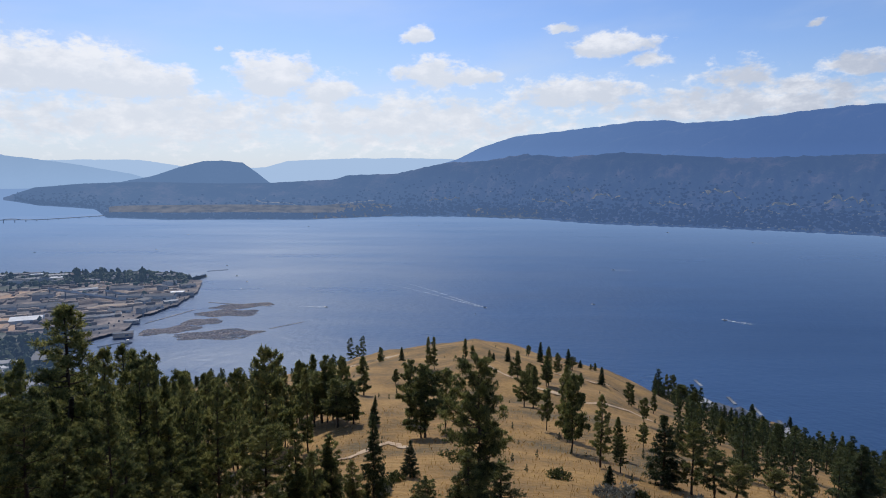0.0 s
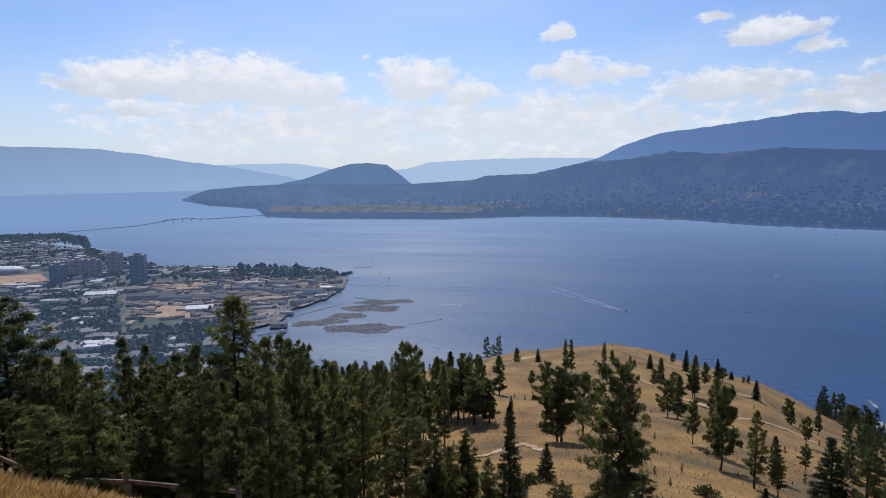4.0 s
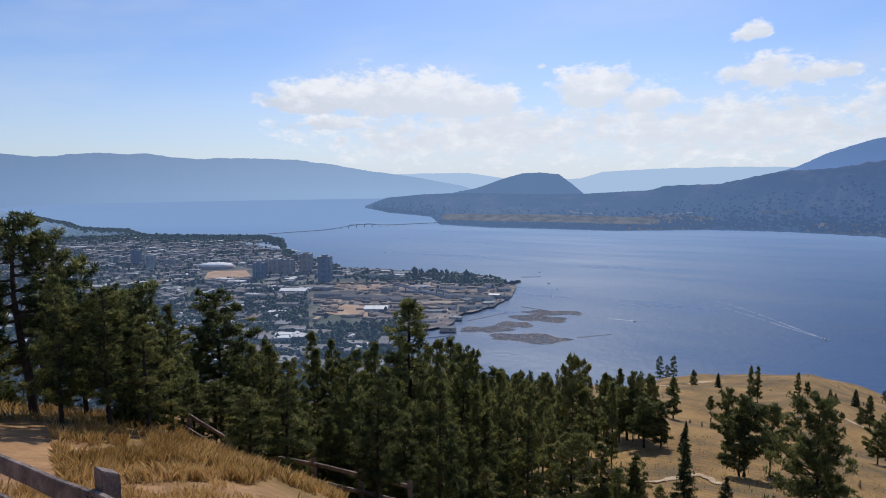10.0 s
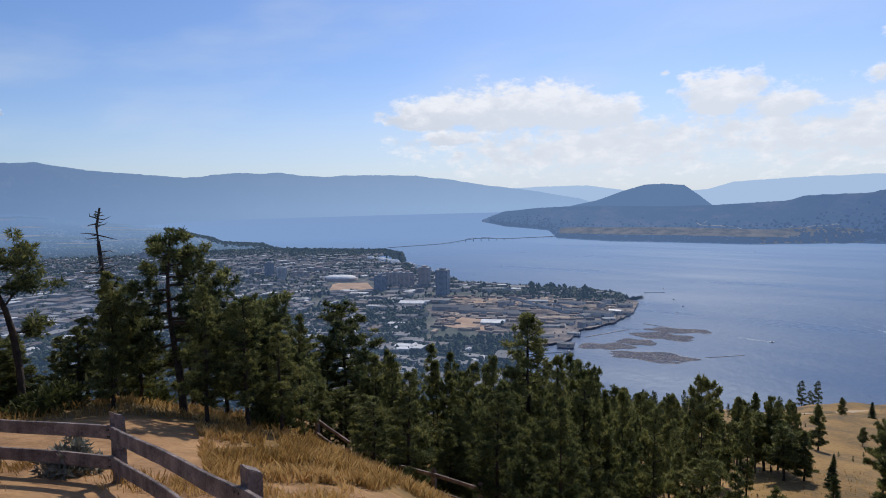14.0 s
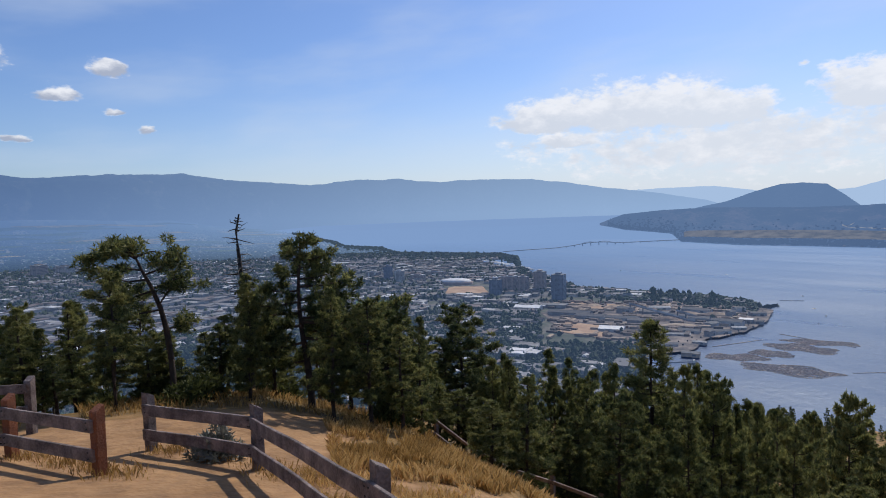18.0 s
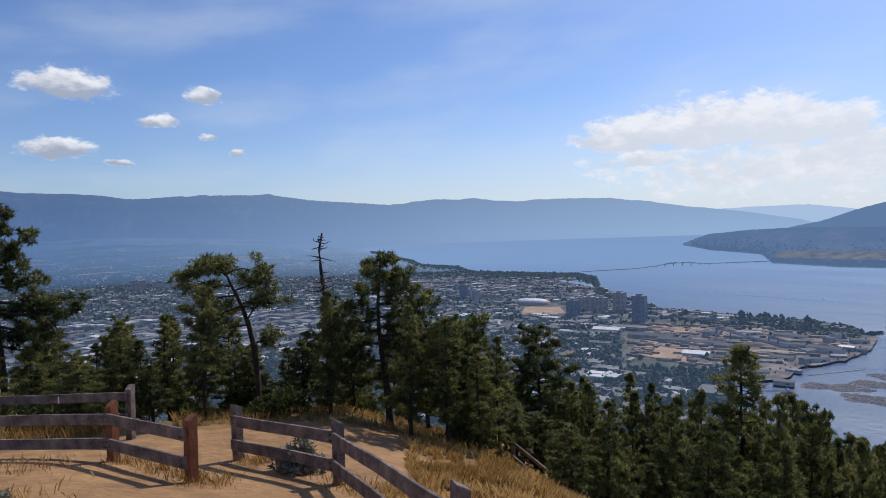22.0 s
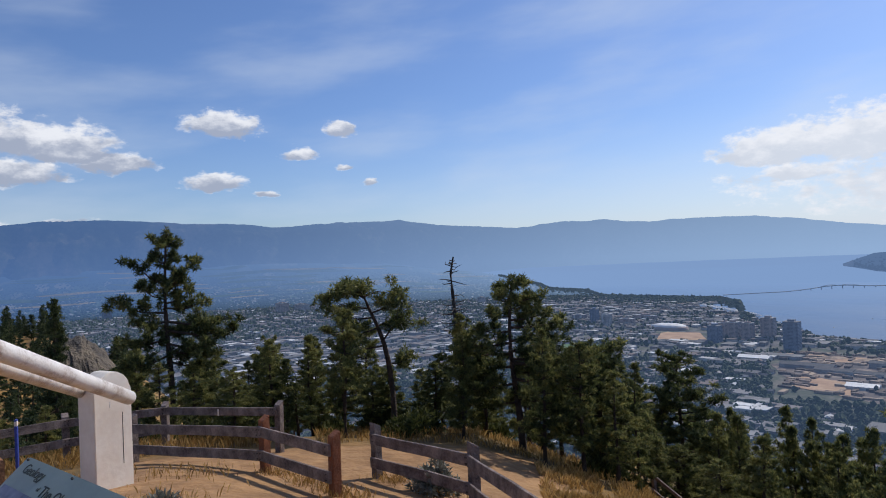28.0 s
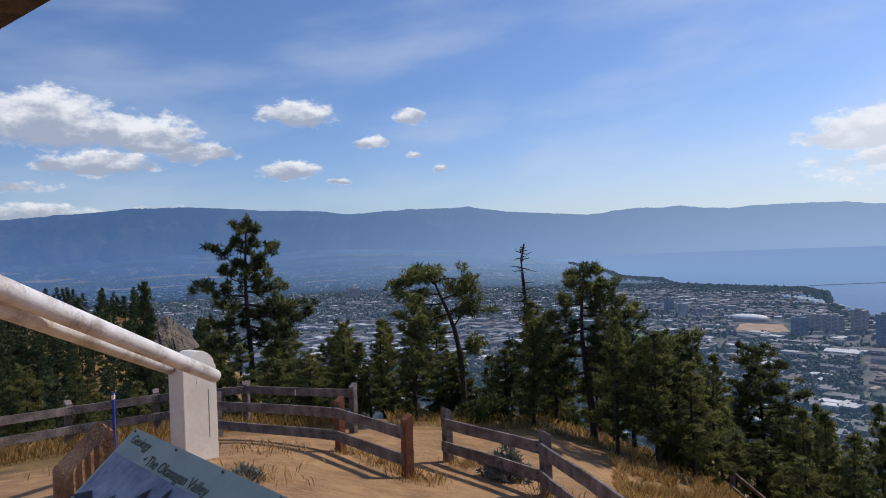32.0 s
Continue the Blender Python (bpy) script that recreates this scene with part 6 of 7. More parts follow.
def shed(az, d, w, dep, h, roof, label, rz, wall=None, pitched=True):
    h *= 0.66
    e = thing("warehouse", city_at(az, d), label, "building", "sheds and warehouses", rz=radians(rz))
    part("wall", box_bm(w, dep, h + 2, 0, Matrix.Translation((0, 0, h / 2 - 1))), wall or M_WALL, e)
    bm = bmesh.new()
    rise = dep * 0.10 if pitched else 0.8
    o = 0.8
    a = [bm.verts.new((x * (w / 2 + o), y * (dep / 2 + o), h)) for x, y in ((-1, -1), (1, -1), (1, 1), (-1, 1))]
    b = [bm.verts.new((x * (w / 2 + o), 0 if pitched else y * (dep / 2 + o), h + rise)) for x, y in ((-1, -1), (1, -1), (1, 1), (-1, 1))]
    for k in range(4):
        try:
            bm.faces.new((a[k], a[(k + 1) % 4], b[(k + 1) % 4], b[k]))
        except ValueError:
            pass
    if not pitched:
        bm.faces.new(b)
    bmesh.ops.remove_doubles(bm, verts=bm.verts, dist=0.01)
    bmesh.ops.recalc_face_normals(bm, faces=bm.faces)
    part("roof", bm, roof, e)
    part("door", box_bm(min(6, w * 0.2), 0.4, h * 0.6, 0, Matrix.Translation((w * 0.2, -dep / 2 - 0.1, h * 0.3))), M_DARKROOF, e)


shed(41.1, 1440, 58, 36, 12, M_WHITEROOF, "white-roofed warehouse near the mill", 25)
shed(33.8, 1205, 44, 34, 9, M_WHITEROOF, "white-roofed shed in the mill yard", 25)
shed(37.4, 1370, 90, 32, 12, M_DARKROOF, "long grey shed in the mill yard", 22)
shed(35.6, 1330, 60, 26, 11, M_DARKROOF, "dark-roofed shed in the mill yard", 22)
shed(33.0, 1320, 70, 26, 9, M_DARKROOF, "dark-roofed shed in the mill yard", 22)
shed(31.4, 1290, 46, 24, 10, M_DARKROOF, "dark-roofed shed in the mill yard", 24)
shed(32.6, 1410, 34, 26, 16, M_DARKROOF, "tall dark mill building with a conveyor", 20)
shed(30.2, 1400, 60, 20, 8, M_ROOF, "pale-roofed shed in the mill yard", 16)
shed(28.6, 1360, 44, 20, 10, M_DARKROOF, "dark-roofed building of the mill", 18)
shed(26.6, 1330, 40, 22, 12, M_DARKROOF, "dark-roofed mill building by the water", 12)
shed(24.4, 1300, 54, 26, 14, M_DARKROOF, "dark mill building on the waterfront", 10)
shed(23.0, 1330, 24, 16, 12, M_WHITEROOF, "small white-roofed shed by the water", 10)
shed(28.8, 1180, 60, 16, 5, M_ROOF, "long low shed at the dock", 30)
shed(27.3, 1030, 26, 14, 7, M_ROOF, "tan float house at the dock", 20, M_SAND)
shed(39.2, 1480, 80, 30, 10, M_ROOF, "long flat-roofed warehouse near the mill", 22, None, False)
shed(43.0, 1400, 70, 30, 8, M_ROOF, "flat-roofed warehouse near the mill", 22, None, False)
shed(45.0, 1560, 60, 30, 8, M_ROOF, "flat-roofed warehouse near the mill", 22, None, False)


def arena():
    e = thing("arena", city_at(47.6, 1960), "arena with a shallow white domed roof", "building", rz=radians(25))
    for nm, mt, z0, prof in (("wall", M_BRICK, 0, ((1.12, -2), (1.12, 8), (1.0, 9))), ("roof", M_WHITEROOF, 9, ((1.0, 0), (0.97, 3), (0.7, 6), (0.35, 7.5), (0.01, 8)))):
        v, f = [], []
        for k, z in prof:
            for i in range(32):
                a = 2 * math.pi * i / 32
                v.append((math.cos(a) * 50 * k, math.sin(a) * 36 * k, z0 + z))
        for r in range(len(prof) - 1):
            for i in range(32):
                f.append((r * 32 + i, r * 32 + (i + 1) % 32, (r + 1) * 32 + (i + 1) % 32, (r + 1) * 32 + i))
        o = new(nm, mesh_of(nm, v, f, mt))
        o.parent = e


arena()


def patch(name, corners, material, label, up=0.8, cat="yard"):
    """A flat piece of ground, its corners (azimuth, distance), with a ragged outline."""
    pts = []
    for (a0, d0), (a1, d1) in zip(corners, corners[1:] + corners[:1]):
        for k in range(6):
            f = k / 6
            j = noise.noise((a0 * 3 + f * 7, d0 * 0.01, 2)) * 0.012
            pts.append(city_at(a0 + (a1 - a0) * f, (d0 + (d1 - d0) * f) * (1 + j), up))
    bm = bmesh.new()
    bm.faces.new([bm.verts.new(p) for p in pts])
    bmesh.ops.triangulate(bm, faces=bm.faces[:])
    for face in bm.faces:
        if face.normal.z < 0:
            face.normal_flip()
    ob = part(name, bm, material)
    return tagged(ob, label, cat, kind="structure")


patch("pavement_mill_yard", [(30.4, 1016), (27.1, 1062), (26.2, 1152), (23.1, 1238), (21.5, 1352), (21.0, 1500), (24, 1560), (33, 1560), (40.0, 1400), (39.0, 1260), (31.5, 1050)], M_MILL, "brown and grey gravel yard of the mill", 0.6)
patch("ground_sawdust_yard", [(32.4, 1430), (37.6, 1470), (37.2, 1560), (32.0, 1500)], M_SAND, "orange sawdust and lumber yard", 1.0)
patch("ground_cleared_lot", [(34.4, 1130), (38.6, 1180), (38.2, 1290), (34.8, 1250)], M_SAND, "bare reddish lot beside the mill", 1.0)
patch("ground_dry_field", [(44.6, 1720), (48.6, 1740), (48.2, 1880), (45.2, 1880)], M_SAND, "dry tan field beside the arena", 1.0)
patch("ground_lawn", [(52.6, 1530), (57.0, 1560), (56.8, 1660), (52.8, 1640)], M_LAWN, "green playing field in the city", 1.0)


def in_city(az, d):
    return smooth(C_NEAR, az) + 25 < d < smooth(C_FAR, az) - 25 and not in_bay(az, d)


GRID = radians(22)


def scatter_city():
    """Small houses and flat blocks along a street grid; the near ones are things, the rest one object."""
    rng = random.Random(21)
    v, f = [], []
    walls, roofs = [], []
    kinds = []
    for k, (w, dep, h, roof) in enumerate(((12, 9, 4.5, M_ROOF), (14, 10, 5, M_DARKROOF), (30, 18, 6, M_ROOF), (44, 24, 7, M_ROOF), (24, 16, 8, M_WHITEROOF))):
        wall = box_bm(w, dep, h + 2, 0, Matrix.Translation((0, 0, h / 2 - 1)))
        me = bpy.data.meshes.new("wall")
        wall.to_mesh(me)
        me.materials.append(M_WALL)
        top = bmesh.new()
        pts = [(-w / 2 - 0.6, -dep / 2 - 0.6, h), (w / 2 + 0.6, -dep / 2 - 0.6, h), (w / 2 + 0.6, dep / 2 + 0.6, h), (-w / 2 - 0.6, dep / 2 + 0.6, h)]
        lo = [top.verts.new(p) for p in pts]
        if k < 2:
            r0, r1 = top.verts.new((-w / 2 - 0.6, 0, h + 3)), top.verts.new((w / 2 + 0.6, 0, h + 3))
            for face in ((lo[0], lo[1], r1, r0), (lo[2], lo[3], r0, r1), (lo[1], lo[2], r1), (lo[3], lo[0], r0)):
                top.faces.new(face)
        else:
            hi = [top.verts.new((x, y, z + 0.9)) for x, y, z in pts]
            top.faces.new(hi)
            for i in range(4):
                top.faces.new((lo[i], lo[(i + 1) % 4], hi[(i + 1) % 4], hi[i]))
        mr = bpy.data.meshes.new("roof")
        top.to_mesh(mr)
        mr.materials.append(roof)
        kinds.append((me, mr, w, dep, h))
    near = 0
    far_v, far_f, roof_v, roof_f = [], [], [], []
    for n in range(15000):
        az = rng.uniform(22, 116)
        d = math.sqrt(rng.uniform(760 ** 2, 3350 ** 2))
        if not in_city(az, d) or 30.8 < az < 40.5 and 1020 < d < 1600 and az < 40 or az < 32 and d < 1560:
            continue
        if 44.4 < az < 48.8 and 1700 < d < 2010 or 52.4 < az < 57.2 and 1520 < d < 1670:
            continue
        p = city_at(az, d)
        # houses keep to their blocks
        u = p.x * math.cos(GRID) + p.y * math.sin(GRID)
        w = -p.x * math.sin(GRID) + p.y * math.cos(GRID)
        if u % 130 < 14 or w % 75 < 11:
            continue
        commercial = noise.noise((p.x * 0.0022, p.y * 0.0022, 5)) + (0.25 if d > 1250 and az < 60 else -0.05) + (0.9 if 64 < az < 90 and 1250 < d < 2000 else 0)
        k = rng.choice((2, 3, 4, 2, 3, 0)) if commercial > 0.1 else rng.choice((0, 1, 0, 1, 0, 1, 0, 2))
        if rng.random() < (0.35 if commercial > 0.1 else 0.25):
            continue
        me, mr, bw, bd, bh = kinds[k]
        rz = GRID + rng.choice((0, math.pi / 2)) + rng.gauss(0, 0.04)
        if near < 260 and d < 1900 and rng.random() < 0.45:
            near += 1
            e = thing("house" if k < 2 else "commercial_building", p, "small house with a pitched roof among trees" if k < 2 else "low flat-roofed commercial building", "building", "buildings of the city", rz=rz)
            for nm, m2 in (("wall", me), ("roof", mr)):
                o = new(nm, m2)
                o.parent = e
            continue
        m = Matrix.Translation(p) @ Matrix.Rotation(rz, 4, "Z")
        for (vs, fs, src) in ((far_v, far_f, me), (roof_v, roof_f, mr)):
            b = len(vs)
            vs.extend(tuple(m @ q.co) for q in src.vertices)
            fs.extend(tuple(b + i for i in poly.vertices) for poly in src.polygons)
    ob = new("city_houses", mesh_of("city_houses", far_v, far_f, M_WALLS_MANY, True))
    tagged(ob, "walls of many low houses and blocks of the city", "buildings", kind="stuff")
    ob = new("city_roofs", mesh_of("city_roofs", roof_v, roof_f, M_ROOFS_MANY, True))
    tagged(ob, "grey, brown and white roofs of the city", "roofs", kind="stuff")


def island_mat(name, colors, rough=0.85):
    """Colour by piece, for many pieces joined in one object."""
    m = bpy.data.materials.new(name)
    m.use_nodes = True
    nt = m.node_tree
    b = nt.nodes["Principled BSDF"]
    b.inputs["Roughness"].default_value = rough
    g, r = nt.nodes.new("ShaderNodeNewGeometry"), nt.nodes.new("ShaderNodeValToRGB")
    r.color_ramp.interpolation = "CONSTANT"
    el = r.color_ramp.elements
    while len(el) < len(colors):
        el.new(0.5)
    for i, c in enumerate(colors):
        el[i].position, el[i].color = i / len(colors), (*c, 1)
    nt.links.new(g.outputs["Random Per Island"], r.inputs[0])
    nt.links.new(r.outputs[0], b.inputs["Base Color"])
    return m


M_WALLS_MANY = island_mat("many_walls", [(0.22, 0.20, 0.18), (0.32, 0.30, 0.28), (0.16, 0.15, 0.14), (0.40, 0.37, 0.34), (0.25, 0.20, 0.17)])
M_ROOFS_MANY = island_mat("many_roofs", [(0.08, 0.075, 0.075), (0.14, 0.135, 0.13), (0.20, 0.19, 0.185), (0.12, 0.09, 0.075), (0.55, 0.54, 0.53), (0.18, 0.155, 0.14), (0.07, 0.07, 0.075), (0.26, 0.25, 0.24), (0.15, 0.11, 0.09), (0.10, 0.095, 0.09)])
M_LEAFY = island_mat("city_foliage", [(0.022, 0.042, 0.018), (0.035, 0.058, 0.022), (0.05, 0.075, 0.028), (0.028, 0.045, 0.024), (0.06, 0.08, 0.03)], 0.9)
# city surfaces get their share of painted blue haze
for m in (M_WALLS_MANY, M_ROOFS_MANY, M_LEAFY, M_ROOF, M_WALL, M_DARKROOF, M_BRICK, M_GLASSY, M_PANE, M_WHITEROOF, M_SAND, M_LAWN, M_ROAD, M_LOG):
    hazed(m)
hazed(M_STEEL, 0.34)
scatter_city()


def leafy(name, spots, label, seed, material):
    """Crowns of many far trees: lumpy, uneven, a few facets each."""
    rng = np.random.default_rng(seed)
    base = []
    for z, k in ((0.0, 0.55), (0.38, 1.0), (0.78, 0.72)):
        base += [(math.cos(2 * math.pi * i / 5 + 2 * z) * k, math.sin(2 * math.pi * i / 5 + 2 * z) * k, z) for i in range(5)]
    base = np.array(base + [(0, 0, 1.0)])
    quads = [(r + i, r + (i + 1) % 5, r + 5 + (i + 1) % 5, r + 5 + i) for r in (0, 5) for i in range(5)]
    caps = [(10 + i, 10 + (i + 1) % 5, 15) for i in range(5)]
    n = len(spots)
    at, size = np.array([tuple(p) for p, w, h in spots]), np.array([(w, w, h) for p, w, h in spots])
    v = (base[None] * size[:, None] * rng.uniform(0.68, 1.3, (n, 16, 1)) + at[:, None]).reshape(-1, 3)
    step = (np.arange(n) * 16)[:, None, None]
    faces = (np.array(quads)[None] + step).reshape(-1, 4).tolist() + (np.array(caps)[None] + step).reshape(-1, 3).tolist()
    ob = new(name, mesh_of(name, v.tolist(), faces, material, True))
    tagged(ob, label, "trees", kind="stuff")


def city_trees():
    rng = random.Random(8)
    spots = []
    for n in range(44000):
        az = rng.uniform(20.5, 116)
        d = math.sqrt(rng.uniform(720 ** 2, 3350 ** 2))
        if not in_city(az, d):
            continue
        mill = az < 40 and 1100 < d < 1570 and not (d > 1520)
        if mill and rng.random() < 0.97 or 44.4 < az < 48.8 and 1700 < d < 2010 or 52.6 < az < 57.0 and 1530 < d < 1660:
            continue
        if 64 < az < 90 and 1250 < d < 2000 and rng.random() < 0.75 or noise.noise((math.radians(az) * d * 0.004, d * 0.004, 9)) < (-0.05 if az < 62 and d > 1200 else -0.28) and rng.random() < 0.8:
            continue
        w = rng.uniform(2.4, 5.4)
        spots.append((city_at(az, d), w, w * rng.uniform(1.4, 2.6)))
    for n in range(1500):  # thick belts on the point and by the water
        az = rng.uniform(22.2, 37.5)
        far = smooth(C_FAR, az)
        spots.append((city_at(az, far - rng.uniform(10, 200) * rng.random() ** 0.6), rng.uniform(2.5, 7), rng.uniform(4, 15) * (0.45 + 0.75 * abs(noise.noise((az * 1.7, 3, 1))) * 2)))
    for n in range(9000):  # gardens below the hill
        az = rng.uniform(31.5, 80)
        d = math.sqrt(rng.uniform(720 ** 2, 1350 ** 2))
        if in_city(az, d) and not (az < 40 and d > 1080):
            w = rng.uniform(2.2, 5.2)
            spots.append((city_at(az, d), w, w * rng.uniform(1.3, 2.4)))
    for n in range(1500):
        az = rng.uniform(41, 60)
        far = smooth(C_FAR, az)
        spots.append((city_at(az, min(3380, far) - abs(rng.gauss(0, 130)) - 12), rng.uniform(4, 8), rng.uniform(8, 17)))
    leafy("city_trees", spots, "dark green street and garden trees of the city", 3, M_LEAFY)
    spots, groves = [], []
    for n in range(11000):
        az = rng.uniform(46, 118)
        d = 3300 + 4300 * rng.random() ** 2.0
        if d < smooth(C_FAR, az) - 40:
            k = shrink(d) / d
            spots.append((city_at(az, d), rng.uniform(5, 13) * k, rng.uniform(6, 11) * k))
    for n in range(2600):  # the leafy shore beyond the bridgehead
        az = rng.uniform(41.8, 62)
        far = smooth(C_FAR, az)
        d = far - 15 - abs(rng.gauss(0, 0.035)) * far
        k = shrink(d) / d
        groves.append((city_at(az, d), rng.uniform(7, 14) * k, rng.uniform(6, 15) * k))
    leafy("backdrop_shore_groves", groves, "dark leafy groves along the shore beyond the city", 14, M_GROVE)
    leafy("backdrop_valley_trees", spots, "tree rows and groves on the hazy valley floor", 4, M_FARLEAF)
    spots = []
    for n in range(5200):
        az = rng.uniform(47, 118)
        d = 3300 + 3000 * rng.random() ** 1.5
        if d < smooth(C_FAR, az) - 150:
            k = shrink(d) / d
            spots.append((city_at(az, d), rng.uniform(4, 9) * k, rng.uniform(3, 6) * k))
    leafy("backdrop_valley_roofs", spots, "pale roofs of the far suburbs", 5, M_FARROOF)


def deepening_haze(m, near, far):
    """The haze painted on a surface thickens over the plain from near to far."""
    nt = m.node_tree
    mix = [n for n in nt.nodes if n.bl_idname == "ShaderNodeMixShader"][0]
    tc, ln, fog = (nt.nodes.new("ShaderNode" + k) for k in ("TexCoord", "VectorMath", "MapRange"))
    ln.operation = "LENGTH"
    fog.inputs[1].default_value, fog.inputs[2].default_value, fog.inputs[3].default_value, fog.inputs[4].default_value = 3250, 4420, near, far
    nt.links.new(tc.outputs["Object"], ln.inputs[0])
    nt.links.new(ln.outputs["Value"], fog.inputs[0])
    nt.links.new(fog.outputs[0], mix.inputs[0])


# materials of the plain, haze painted into each as emission
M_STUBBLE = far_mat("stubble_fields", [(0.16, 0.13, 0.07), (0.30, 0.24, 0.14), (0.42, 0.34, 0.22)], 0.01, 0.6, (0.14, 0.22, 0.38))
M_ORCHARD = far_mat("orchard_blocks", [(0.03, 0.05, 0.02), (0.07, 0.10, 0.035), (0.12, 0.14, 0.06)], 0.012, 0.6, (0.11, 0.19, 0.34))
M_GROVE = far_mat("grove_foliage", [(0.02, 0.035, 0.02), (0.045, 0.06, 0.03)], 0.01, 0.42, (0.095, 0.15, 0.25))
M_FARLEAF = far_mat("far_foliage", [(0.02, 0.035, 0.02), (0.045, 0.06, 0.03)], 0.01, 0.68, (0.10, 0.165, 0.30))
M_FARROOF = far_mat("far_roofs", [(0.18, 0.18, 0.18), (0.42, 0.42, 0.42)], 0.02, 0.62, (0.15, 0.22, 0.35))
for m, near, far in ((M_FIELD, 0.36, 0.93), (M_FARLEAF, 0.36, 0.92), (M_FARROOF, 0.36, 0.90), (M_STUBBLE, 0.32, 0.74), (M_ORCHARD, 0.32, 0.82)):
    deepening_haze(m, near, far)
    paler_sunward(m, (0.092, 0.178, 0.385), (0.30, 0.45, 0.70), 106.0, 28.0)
city_trees()


def streets():
    bm = bmesh.new()

    def strip(a, b, w, n=14):
        d = (b - a)
        side = Vector((-d.y, d.x, 0)).normalized() * w / 2
        prev = None
        for i in range(n + 1):
            p = a + d * (i / n)
            az, dist = math.degrees(math.atan2(-p.x, p.y)), math.hypot(p.x, p.y)
            ok = 31.5 < az < 116 and dist < 3300 and in_city(az, dist) and not (az < 40 and dist < 1600)
            z = EYE + land_e(az, dist) + 0.35
            cur = (bm.verts.new((p.x - side.x, p.y - side.y, z)), bm.verts.new((p.x + side.x, p.y + side.y, z))) if ok else None
            if prev and cur:
                bm.faces.new((prev[0], prev[1], cur[1], cur[0]))
            prev = cur

    c, s = math.cos(GRID), math.sin(GRID)
    for i in range(-28, 22):
        u = i * 130 + 7
        strip(Vector((u * c + 3600 * s, u * s - 3600 * c, 0)), Vector((u * c - 3600 * s, u * s + 3600 * c, 0)), 15 if i % 4 else 24, 120)
    for i in range(-48, 48):
        w = i * 75 + 5.5
        strip(Vector((-3600 * c - w * s, -3600 * s + w * c, 0)), Vector((3600 * c - w * s, 3600 * s + w * c, 0)), 11 if i % 5 else 22, 120)
    ob = part("road", bm, M_ROAD)
    tagged(ob, "grid of grey asphalt streets", "road", kind="structure")


streets()


# ---- far shore details ----
def shore_e(az, d):
    return SLOPES["backdrop_west_shore"](az, d)


def west_details():
    rng = random.Random(4)
    spots, roofs = [], []
    for n in range(5200):
        az = rng.uniform(-42, 34)
        d0 = smooth(W_SHORE, az)
        d = d0 + 15 + abs(rng.gauss(0, 420 if n % 2 else 120))
        k = shrink(d) / d
        spots.append((place(az, d, shore_e(az, d)), rng.uniform(5, 12) * k, rng.uniform(5, 15) * k))
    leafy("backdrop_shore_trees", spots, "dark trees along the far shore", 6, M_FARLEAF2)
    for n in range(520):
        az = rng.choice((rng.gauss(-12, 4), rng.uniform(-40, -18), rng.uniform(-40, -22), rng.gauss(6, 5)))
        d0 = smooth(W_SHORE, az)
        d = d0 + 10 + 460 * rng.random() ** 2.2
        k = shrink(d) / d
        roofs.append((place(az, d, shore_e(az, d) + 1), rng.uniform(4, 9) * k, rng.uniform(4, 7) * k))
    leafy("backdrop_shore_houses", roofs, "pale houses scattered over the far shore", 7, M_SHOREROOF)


def shore_fields(name, a0, a1, d0, d1, e0, e1, material, label):
    rows = []
    for s in range(7):
        f = s / 6
        row = []
        for i in range(61):
            a = a0 + (a1 - a0) * i / 60
            base = smooth(W_SHORE, a)
            w = math.sin(math.pi * i / 60) ** 0.4
            q = base + d0 + (d1 - d0) * f * (0.6 + 0.4 * w)
            row.append(place(a, q, max(shore_e(a, q) + 2, SHORE_E + (e0 + (e1 - e0) * f) * (0.75 + 0.25 * w))))
        rows.append(row)
    tagged(new(name, grid_mesh(name, rows, material)), label, "fields", kind="structure")


# far-shore fields, carrying painted bluish haze in their emission
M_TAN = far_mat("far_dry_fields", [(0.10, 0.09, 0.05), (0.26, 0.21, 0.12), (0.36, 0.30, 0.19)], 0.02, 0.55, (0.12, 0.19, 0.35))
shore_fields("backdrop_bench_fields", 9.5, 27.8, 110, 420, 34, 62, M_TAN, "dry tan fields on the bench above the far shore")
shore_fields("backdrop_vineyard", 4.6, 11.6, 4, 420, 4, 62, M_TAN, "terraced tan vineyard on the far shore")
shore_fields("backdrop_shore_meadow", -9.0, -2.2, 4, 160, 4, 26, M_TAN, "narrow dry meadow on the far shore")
# roofs and foliage there have the same haze painted in
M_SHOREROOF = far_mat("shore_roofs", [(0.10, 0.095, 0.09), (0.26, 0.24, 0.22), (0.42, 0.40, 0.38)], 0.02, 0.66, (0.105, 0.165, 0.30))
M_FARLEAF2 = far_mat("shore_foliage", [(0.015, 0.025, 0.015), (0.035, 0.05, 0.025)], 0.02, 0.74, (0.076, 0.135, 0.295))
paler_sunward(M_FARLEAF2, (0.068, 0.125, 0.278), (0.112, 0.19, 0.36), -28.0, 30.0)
west_details()


